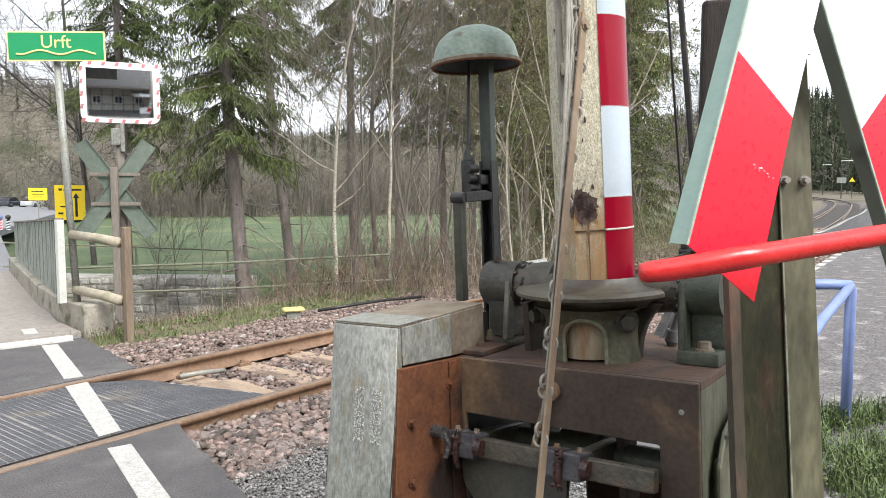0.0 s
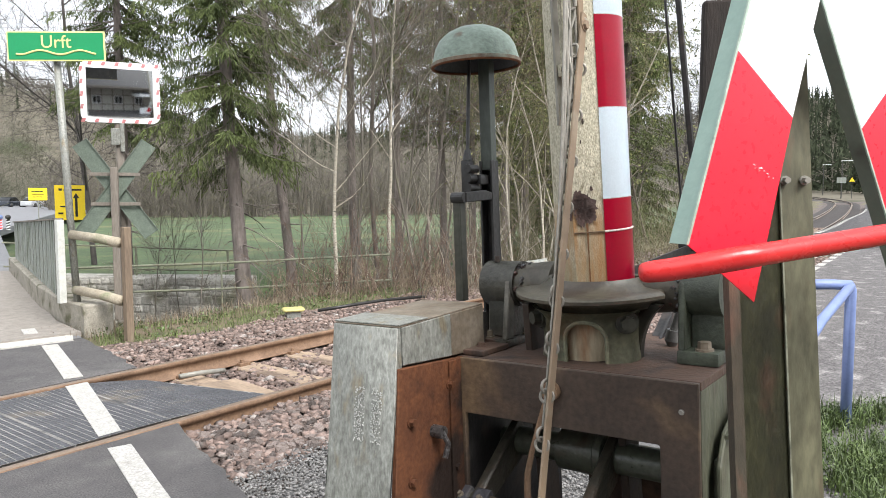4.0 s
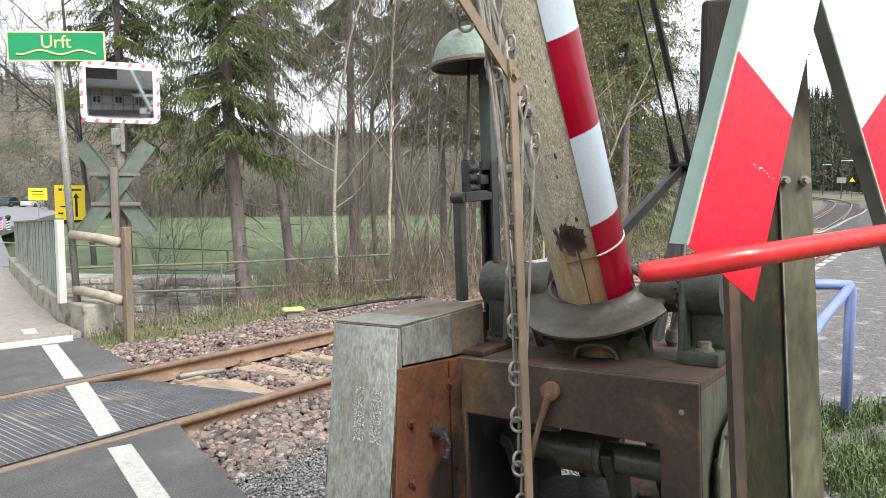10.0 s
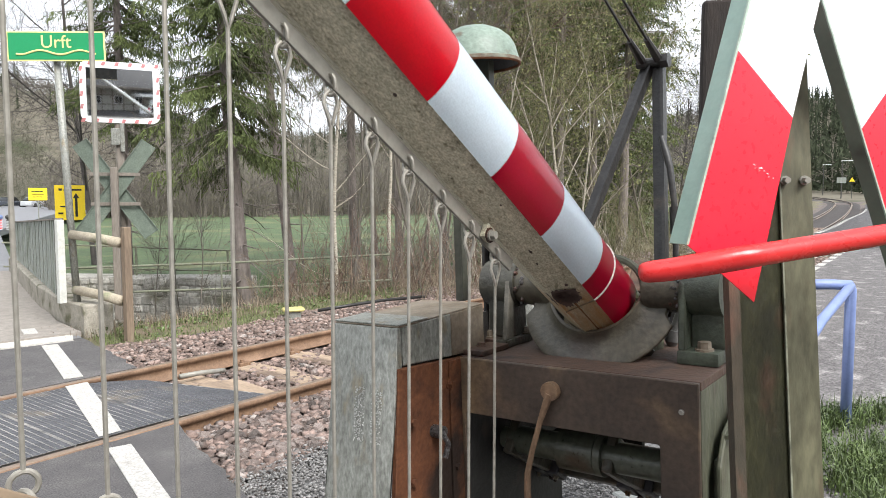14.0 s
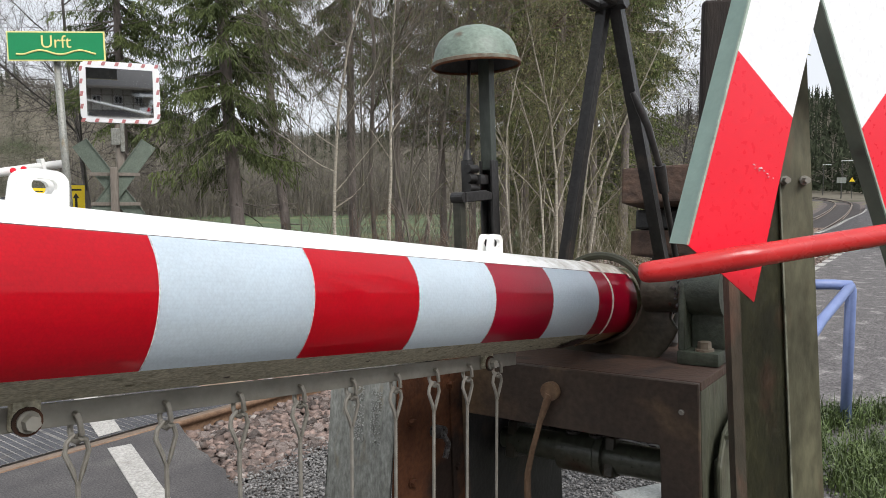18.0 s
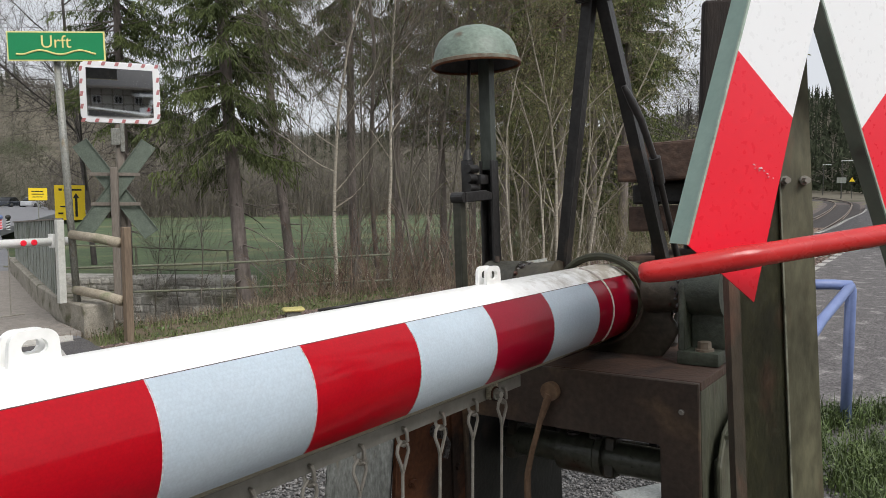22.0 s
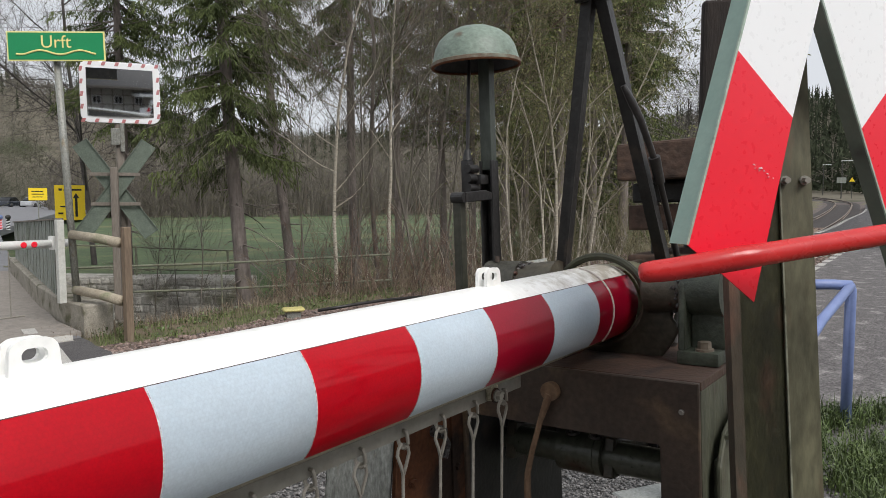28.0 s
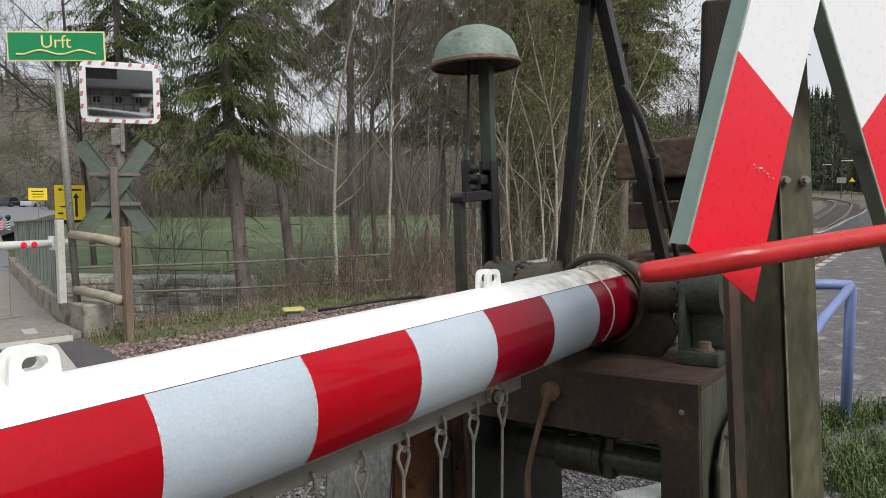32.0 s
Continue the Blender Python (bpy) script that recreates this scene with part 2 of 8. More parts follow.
ROUNDWOOD = mat("grey_round_timber", (0.40, 0.35, 0.27), (0.29, 0.25, 0.185), scale=10, rough=0.85, bump=0.3, c3=(0.22, 0.22, 0.14), stain=0.55, sscale=4)
GREYWOOD = mat("grey_old_wood", (0.22, 0.19, 0.16), (0.15, 0.13, 0.11), scale=10, rough=0.85, bump=0.4, stretch=(1, 1, 0.15))
SHEET = mat("corrugated_grey_sheet", (0.32, 0.34, 0.31), (0.22, 0.24, 0.21), scale=6, rough=0.6, metal=0.15, c3=(0.14, 0.16, 0.12), stain=0.55, sscale=3, stretch=(1, 1, 0.25))
POST_WHITE = mat("aged_white_paint", (0.60, 0.60, 0.56), (0.47, 0.47, 0.43), scale=12, rough=0.6, grain=0.08, c3=(0.33, 0.32, 0.27), stain=0.62, sscale=5)
SIGN_GREEN = mat("sign_green", (0.01, 0.27, 0.10), (0.01, 0.25, 0.09), scale=2, rough=0.35, bump=0.02)
SIGN_CREAM = mat("sign_cream", (0.88, 0.80, 0.32), (0.86, 0.78, 0.30), scale=2, rough=0.4, bump=0.02)
SIGN_YELLOW = mat("sign_yellow", (0.90, 0.66, 0.025), (0.87, 0.63, 0.025), scale=2, rough=0.4, bump=0.02)
SIGN_BLACK = mat("sign_black", (0.02, 0.02, 0.02), rough=0.4, bump=0.02)
RUBBER_DUST = mat("dusty_rubber", (0.38, 0.36, 0.335), (0.26, 0.245, 0.23), scale=5, rough=0.8, bump=0.2, c3=(0.08, 0.08, 0.082), stain=0.5, sscale=2)
MIRROR = mat("mirror_face", (0.80, 0.82, 0.84), (0.79, 0.81, 0.83), scale=2, rough=0.05, metal=1.0, bump=0.0, rvar=0.01)
FAR_TWIG = mat("far_bare_crowns", (0.21, 0.19, 0.155), (0.145, 0.13, 0.105), scale=0.3, rough=1.0, bump=0.0, c3=(0.07, 0.078, 0.042), stain=0.56, sscale=0.03)
BARK = mat("dark_bark", (0.235, 0.20, 0.18), (0.125, 0.105, 0.094), scale=9, rough=0.95, bump=0.8, bscale=24, stretch=(1, 1, 0.3), c3=(0.08, 0.085, 0.055), stain=0.55, sscale=3)
TWIG = mat("bare_twigs", (0.17, 0.15, 0.125), (0.10, 0.088, 0.075), scale=4, rough=0.95, bump=0.1, c3=(0.16, 0.15, 0.10), stain=0.52, sscale=1.2)
TWIG_DARK = mat("dark_bare_twigs", (0.085, 0.075, 0.068), (0.05, 0.045, 0.042), scale=4, rough=0.95, bump=0.1)
FAR_FIR = mat("far_conifer_needles", (0.066, 0.078, 0.046), (0.036, 0.044, 0.027), scale=0.3, rough=0.9, bump=0.0, island=0.4, spec=0.2)
TWIG_OLIVE = mat("olive_twigs", (0.205, 0.185, 0.105), (0.115, 0.10, 0.065), scale=4, rough=0.95, bump=0.1, c3=(0.24, 0.22, 0.13), stain=0.52, sscale=1.2)
TWIG_RED = mat("reddish_twigs", (0.19, 0.125, 0.092), (0.115, 0.075, 0.058), scale=4, rough=0.95, bump=0.1, c3=(0.21, 0.16, 0.12), stain=0.56, sscale=1)
BIRCH = mat("pale_bark", (0.50, 0.46, 0.38), (0.24, 0.21, 0.165), scale=12, rough=0.85, bump=0.3, stretch=(1, 1, 3), c3=(0.10, 0.085, 0.07), stain=0.6, sscale=9)
BUDS = mat("yellow_green_buds", (0.25, 0.26, 0.10), (0.16, 0.17, 0.065), scale=2, rough=0.8, bump=0.1, island=0.3)
NEEDLES = mat("spruce_needles", (0.128, 0.155, 0.050), (0.046, 0.064, 0.022), scale=1.4, rough=0.75, bump=0.1, island=0.45, spec=0.3)
DRY = mat("dry_brush", (0.255, 0.205, 0.145), (0.16, 0.125, 0.09), scale=3, rough=0.95, bump=0.1, island=0.4)
GRASS = mat("grass_blades", (0.17, 0.205, 0.075), (0.10, 0.125, 0.045), scale=2, rough=0.7, bump=0.1, island=0.4)
TURF = mat("turf", (0.115, 0.12, 0.05), (0.085, 0.075, 0.042), scale=16, rough=0.95, bump=1.0, bscale=40, c3=(0.155, 0.12, 0.08), stain=0.47, sscale=2.2)
MEADOW = mat("meadow_grass", (0.075, 0.112, 0.040), (0.042, 0.066, 0.026), scale=1.2, rough=0.95, bump=0.6, bscale=9, c3=(0.115, 0.125, 0.052), stain=0.52, sscale=0.22, grain=0.4)
HILL = mat("leafless_hillside", (0.17, 0.152, 0.118), (0.11, 0.10, 0.078), scale=0.25, rough=1.0, bump=1.0, bscale=0.8, c3=(0.05, 0.065, 0.03), stain=0.55, sscale=0.035, spec=0.1)
LICHEN = mat("lichen_yellow", (0.60, 0.53, 0.20), (0.46, 0.41, 0.16), scale=6, rough=0.6)
GLASS_DARK = mat("dark_glass", (0.02, 0.022, 0.025), rough=0.1, bump=0.0, rvar=0.02)
CAR_DARK = mat("dark_car_paint", (0.03, 0.035, 0.045), rough=0.25, bump=0.0)
CAR_LIGHT = mat("silver_car_paint", (0.45, 0.46, 0.48), rough=0.3, bump=0.0)
PLASTER = mat("pale_plaster", (0.55, 0.53, 0.48), (0.48, 0.46, 0.42), scale=2, rough=0.9, bump=0.2)
ROOFTILE = mat("dark_slate", (0.04, 0.039, 0.042), (0.024, 0.024, 0.027), scale=5, rough=0.7, bump=0.4, spec=0.2)
WATER = mat("river_water", (0.10, 0.10, 0.09), rough=0.08, bump=0.3, bscale=6, rvar=0.02)


# ---- mesh helpers ----
def box(bm, lo, hi, bevel=0.0, m=None):
    """A block between two corners, its edges eased by bevel."""
    vs = [bm.verts.new((x, y, z)) for x in (lo[0], hi[0]) for y in (lo[1], hi[1]) for z in (lo[2], hi[2])]
    fs = [bm.faces.new([vs[i] for i in f]) for f in ((0, 1, 3, 2), (4, 6, 7, 5), (0, 4, 5, 1), (2, 3, 7, 6), (0, 2, 6, 4), (1, 5, 7, 3))]
    bmesh.ops.recalc_face_normals(bm, faces=fs)
    if bevel:
        es = list({e for f in fs for e in f.edges})
        made = bmesh.ops.bevel(bm, geom=es, offset=bevel, segments=2, profile=0.6, affect="EDGES")
        vs = list({v for f in made["faces"] for v in f.verts} | {v for v in vs if v.is_valid})
    if m is not None:
        bmesh.ops.transform(bm, matrix=m, verts=[v for v in vs if v.is_valid])
    return bm


def rod(bm, a, b, r0, r1=None, seg=12, caps=True):
    """A round bar from a to b."""
    a, b = Vector(a), Vector(b)
    r1 = r0 if r1 is None else r1
    d = (b - a).normalized()
    u = d.orthogonal().normalized()
    v = d.cross(u)
    rings = []
    for p, r in ((a, r0), (b, r1)):
        rings.append([bm.verts.new(p + r * (math.cos(t) * u + math.sin(t) * v)) for t in [2 * math.pi * i / seg for i in range(seg)]])
    for i in range(seg):
        bm.faces.new((rings[0][i], rings[0][(i + 1) % seg], rings[1][(i + 1) % seg], rings[1][i]))
    if caps:
        bm.faces.new(rings[0][::-1])
        bm.faces.new(rings[1])
    return bm


def tube(bm, pts, r, seg=10, closed=False):
    """A bent round bar along points; r may be a list."""
    pts = [Vector(p) for p in pts]
    n = len(pts)
    rs = r if isinstance(r, (list, tuple)) else [r] * n
    rings, u = [], None
    for i, p in enumerate(pts):
        if closed:
            d = pts[(i + 1) % n] - pts[i - 1]
        else:
            d = pts[min(i + 1, n - 1)] - pts[max(i - 1, 0)]
        d.normalize()
        u = d.orthogonal().normalized() if u is None else (u - d * u.dot(d)).normalized()
        v = d.cross(u)
        rings.append([bm.verts.new(p + rs[i] * (math.cos(t) * u + math.sin(t) * v)) for t in [2 * math.pi * k / seg for k in range(seg)]])
    for i in range(n if closed else n - 1):
        a, b = rings[i], rings[(i + 1) % n]
        for k in range(seg):
            bm.faces.new((a[k], a[(k + 1) % seg], b[(k + 1) % seg], b[k]))
    if not closed:
        bm.faces.new(rings[0][::-1])
        bm.faces.new(rings[-1])
    return bm


def lathe(bm, profile, seg=32, m=None):
    """Turns (radius, height) pairs round the z axis."""
    rings = []
    for r, z in profile:
        rings.append([bm.verts.new((r * math.cos(t), r * math.sin(t), z)) for t in [2 * math.pi * i / seg for i in range(seg)]])
    for a, b in zip(rings, rings[1:]):
        for i in range(seg):
            bm.faces.new((a[i], a[(i + 1) % seg], b[(i + 1) % seg], b[i]))
    if m is not None:
        bmesh.ops.transform(bm, matrix=m, verts=[v for r in rings for v in r])
    return bm


def slab(bm, poly, lo, hi, axis=2, bevel=0.0):
    """A flat outline given thickness from lo to hi along an axis."""
    def at(p, h):
        return (p[0], p[1], h) if axis == 2 else (p[0], h, p[1]) if axis == 1 else (h, p[0], p[1])
    a = [bm.verts.new(at(p, lo)) for p in poly]
    b = [bm.verts.new(at(p, hi)) for p in poly]
    fs = [bm.faces.new(a), bm.faces.new(b[::-1])]
    n = len(poly)
    fs += [bm.faces.new((a[i], b[i], b[(i + 1) % n], a[(i + 1) % n])) for i in range(n)]
    bmesh.ops.recalc_face_normals(bm, faces=fs)
    if bevel:
        bmesh.ops.bevel(bm, geom=list({e for f in fs for e in f.edges}), offset=bevel, segments=1, affect="EDGES")
    return bm


def ring_pts(c, r, ax, n=14, a0=0.0, a1=2 * math.pi):
    """Points round a circle with the axis ax."""
    ax = Vector(ax).normalized()
    u = ax.orthogonal().normalized()
    v = ax.cross(u)
    k = n if abs(a1 - a0 - 2 * math.pi) < 1e-6 else n - 1
    return [Vector(c) + r * (math.cos(a0 + (a1 - a0) * i / k) * u + math.sin(a0 + (a1 - a0) * i / k) * v) for i in range(n)]


def part(name, bm, material, parent=None, label="", smooth=False):
    """Links a bmesh as one mesh object under a thing."""
    me = bpy.data.meshes.new(name)
    if smooth:
        for f in bm.faces:
            f.smooth = True
        for e in bm.edges:
            if len(e.link_faces) == 2 and e.calc_face_angle(0.0) > 0.7:
                e.smooth = False
    bm.to_mesh(me)
    bm.free()
    me.materials.append(material)
    ob = new(name, me)
    if parent is not None:
        ob.parent = parent
    if label:
        ob["label"] = label
    return ob


def raw(name, verts, faces, material, parent=None):
    """A joined mesh out of arrays."""
    me = bpy.data.meshes.new(name)
    verts = np.asarray(verts, dtype=np.float32)
    faces = np.asarray(faces, dtype=np.int32)
    k = faces.shape[1]
    me.vertices.add(len(verts))
    me.vertices.foreach_set("co", verts.ravel())
    me.loops.add(faces.size)
    me.loops.foreach_set("vertex_index", faces.ravel())
    me.polygons.add(len(faces))
    me.polygons.foreach_set("loop_start", np.arange(0, faces.size, k, dtype=np.int32))
    me.polygons.foreach_set("loop_total", np.full(len(faces), k, dtype=np.int32))
    me.update(calc_edges=True)
    me.materials.append(material)
    ob = new(name, me)
    if parent is not None:
        ob.parent = parent
    return ob


def thing(name, m, label, category, group="", kind=""):
    ob = new(name)
    ob.empty_display_size = 0.1
    ob.matrix_world = m
    return tagged(ob, label, category, group, kind)


def text_mesh(name, words, size, material, parent, m):
    """Letters of the built-in font as a thin mesh."""
    cu = bpy.data.curves.new(name, "FONT")
    cu.body, cu.size, cu.align_x, cu.align_y, cu.extrude = words, size, "CENTER", "CENTER", 0.001
    tmp = bpy.data.objects.new(name, cu)
    scene.collection.objects.link(tmp)
    me = bpy.data.meshes.new_from_object(tmp.evaluated_get(bpy.context.evaluated_depsgraph_get()))
    bpy.data.objects.remove(tmp)
    me.materials.clear()
    me.materials.append(material)
    ob = new(name, me)
    ob.parent = parent
    ob.matrix_basis = m
    return ob


BM = bmesh.new


# ---- ground ----
def smooth_step(a, b, v):
    t = np.clip((v - a) / (b - a), 0, 1)
    return t * t * (3 - 2 * t)


def ground_height(x, y):
    """Level at the crossing, falling to the brook and the meadow, rising to hills all round."""
    x, y = np.asarray(x, float), np.asarray(y, float)
    track = 4.86 + bend(x)
    off = y - track
    z = -0.06 - 0.16 * smooth_step(0.0, 1.0, 1.0 - np.abs(off) / 3.0) * (np.abs(off) < 3.0)
    z = np.where(off > 2.2, z - 0.55 * smooth_step(2.6, 5.0, off) - 0.9 * smooth_step(4.6, 6.2, off) * (1 - smooth_step(8.5, 10.5, off)) - 0.35 * smooth_step(9, 20, off), z)
    d = np.hypot(x, y)
    az = np.degrees(np.arctan2(y, x))
    z = z + np.where(x > 30, rise(np.minimum(x, 130.0)) * (1 - smooth_step(20, 70, np.abs(off))), 0.0)
    top = 24 + 22 * smooth_step(50, 70, az) + 11 * np.exp(-((az - 13) / 10.0) ** 2) + 12 * np.exp(-((az + 100) / 60.0) ** 2)
    z = z + top * smooth_step(125, 340, d) + 0.4 * top * smooth_step(360, 700, d)
    z = z + smooth_step(120, 200, d) * 2.5 * np.sin(x * 0.021 + 1.3) * np.cos(y * 0.017)
    return z


def bend(x):
    """The line curves away beyond the platform."""
    x = np.asarray(x, float)
    far = np.maximum(x - 36.0, 0.0)
    return np.minimum(np.maximum(x - 4.0, 0.0), 32.0) ** 2 / 800.0 + 0.08 * far + far ** 2 / 2800.0 + np.maximum(x - 85.0, 0.0) ** 2 / 130.0


def rise(x):
    """The line climbs gently towards the station."""
    return 0.00022 * np.maximum(np.asarray(x, float) - 30.0, 0.0) ** 2


def ground_at(x, y):
    return float(ground_height(x, y))


def build_ground():
    ticks = np.concatenate([-np.geomspace(900, 14, 26), np.linspace(-13, 26, 118), np.geomspace(27, 900, 40)])
    gx, gy = np.meshgrid(ticks, ticks, indexing="ij")
    gz = ground_height(gx, gy)
    n = len(ticks)
    verts = np.stack([gx, gy, gz], -1).reshape(-1, 3)
    i = np.arange(n - 1)
    a = (i[:, None] * n + i[None, :]).ravel()
    faces = np.stack([a, a + n, a + n + 1, a + 1], 1)
    ob = raw("ground", verts, faces, TURF)
    me = ob.data
    me.materials.append(MEADOW)
    me.materials.append(HILL)
    me.materials.append(GRIT)
    c = verts[faces].mean(1)
    off = c[:, 1] - 4.86 - bend(c[:, 0])
    d = np.hypot(c[:, 0], c[:, 1])
    idx = np.where(d > 98, 2, np.where((off > 9.5) & (c[:, 0] > -30), 1, np.where((np.abs(off) < 2.25), 3, 0)))
    me.polygons.foreach_set("material_index", idx.astype(np.int32))
    me.polygons.foreach_set("use_smooth", np.ones(len(faces), dtype=bool))
    tagged(ob, "grass verge, meadow and leafless wooded hills under the sky", "ground", kind="structure")


build_ground()



def flat(name, poly, z, thick, material, label, category, kind="structure", bevel=0.0):
    bm = BM()
    slab(bm, poly, z - thick, z, 2, bevel)
    return tagged(part(name, bm, material), label, category, kind=kind)


crumble = random.Random(17)


def worn_edge(pts, step=0.14, jitter=0.022):
    """A line of points broken up like the crumbling edge of asphalt."""
    out = []
    for (ax, ay), (bx, by) in zip(pts, pts[1:]):
        n = max(1, round(math.hypot(bx - ax, by - ay) / step))
        out += [(ax + (bx - ax) * k / n + crumble.uniform(-jitter, jitter) * (k > 0), ay + (by - ay) * k / n + crumble.uniform(-jitter, jitter) * 0.5 * (k > 0)) for k in range(n)]
    return out + [pts[-1]]


flat("road", [(-9, -12), (1.35, -12)] + worn_edge([(1.6, -1.0), (1.95, 1.9), (2.1, 2.76), (2.5, 3.93)]) + [(2.55, 4.05), (-9, 4.05)], 0.0, 0.3, ASPHALT,
     "dark worn asphalt road before the rails", "road")
flat("road_beyond", [(-9, 5.68), (3.2, 5.68)] + worn_edge([(3.22, 5.76), (3.5, 7.05)]) + [(3.55, 7.35), (-6, 9.0)], -0.004, 0.3, ASPHALT,
     "dark asphalt between the rails and the channel stones", "road")
flat("road_bridge", [(-6, 9.004), (3.55, 7.354), (3.85, 8.6), (6.2, 15.5), (13.0, 34.0), (27, 60), (62, 104), (48, 124), (14, 104), (-12, 40)], -0.004, 0.3, FAR_ASPHALT,
     "grey asphalt road running over the bridge", "road")
flat("footpath", [(2.35, 7.72), (3.62, 7.5), (3.78, 8.4), (5.85, 14.9), (4.45, 14.9)], 0.03, 0.3, PATH, "pale paved footpath on the bridge", "footpath")
flat("platform", [(3.05, -6), (3.0, -0.6), (3.6, 0.9), (4.6, 1.0), (5.4, 2.35), (16, 2.5), (24, 2.75), (24, -6)], 0.05, 0.5, PLATFORM,
     "worn grey asphalt station platform", "platform")


def platform_edge(x):
    """The raised stretch stands closer to the rails than the near end."""
    return bend(x) + 2.35 + 1.08 * smooth_step(21.5, 24.0, x) - 0.5 * smooth_step(36.0, 60.0, x)


def platform_top(x):
    return 0.055 + rise(x) + 0.245 * smooth_step(22.0, 25.0, x)


def far_platform():
    """The platform's further stretch, following the curve and the climb."""
    verts, faces = [], []
    xs = np.linspace(22.0, 76.0, 37)
    for x in xs:
        e, z = float(platform_edge(x)), float(platform_top(x))
        verts += [(x, e, z - 0.7), (x, e, z), (x, e - 5.0, z), (x, -6.0 + 0.5 * float(bend(x)), z)]
    for k in range(len(xs) - 1):
        for j in range(3):
            faces.append((k * 4 + j, k * 4 + j + 1, k * 4 + j + 5, k * 4 + j + 4))
    tagged(raw("platform", verts, faces, PLATFORM), "grey asphalt platform along the curve", "platform", kind="structure")


far_platform()
# platform edge stones, pale, one after another
for k in range(48):
    x0 = 14.0 + k * 1.0
    y0, y1, z0 = float(platform_edge(x0)) - 0.15, float(platform_edge(x0 + 0.62)) - 0.15, float(platform_top(x0 + 0.3)) - 0.055
    bm = BM()
    slab(bm, [(x0, y0), (x0 + 0.62, y1), (x0 + 0.62, y1 + 0.14), (x0, y0 + 0.14)], 0.0 + z0, 0.060 + z0, 2)
    edge = part("edge_mark", bm, LINE, bpy.data.objects["platform"])


# painted lines
def stripe(pts, w, z, label):
    bm = BM()
    (ax, ay), (bx, by) = pts
    d = Vector((bx - ax, by - ay, 0)).normalized()
    s = Vector((-d.y, d.x, 0)) * w / 2
    a, b = Vector((ax, ay, 0)), Vector((bx, by, 0))
    slab(bm, [tuple((p)[:2]) for p in (a + s, a - s, b - s, b + s)], z - 0.003, z + 0.003, 2)
    return tagged(part("edge_line", bm, LINE), label, "road marking", "edge lines", kind="structure")


stripe(((0.955, 0.5), (2.09, 3.93)), 0.128, 0.003, "white edge line on the asphalt, worn")
stripe(((2.70, 5.75), (3.17, 7.22)), 0.14, 0.0, "white edge line beyond the rails, worn")
stripe(((3.24, 7.78), (3.34, 8.1)), 0.13, 0.034, "short white line by the footpath")
flat("channel_stone", [(-5, 9.3), (-5, 8.85), (3.42, 7.26), (3.56, 7.58)], 0.012, 0.2, mat("pale_kerb_stone", (0.52, 0.5, 0.46), (0.42, 0.40, 0.365), scale=9, rough=0.85, bump=0.3, c3=(0.33, 0.31, 0.28), stain=0.6),
     "pale concrete channel stones across the road", "kerb stone")
stripe(((-3.0, 14.6), (4.0, 24.5)), 0.14, 0.004, "white line on the road beyond the bridge")
stripe(((2.4, 15.0), (9.0, 36.0)), 0.12, 0.004, "white edge line on the road beyond the bridge")


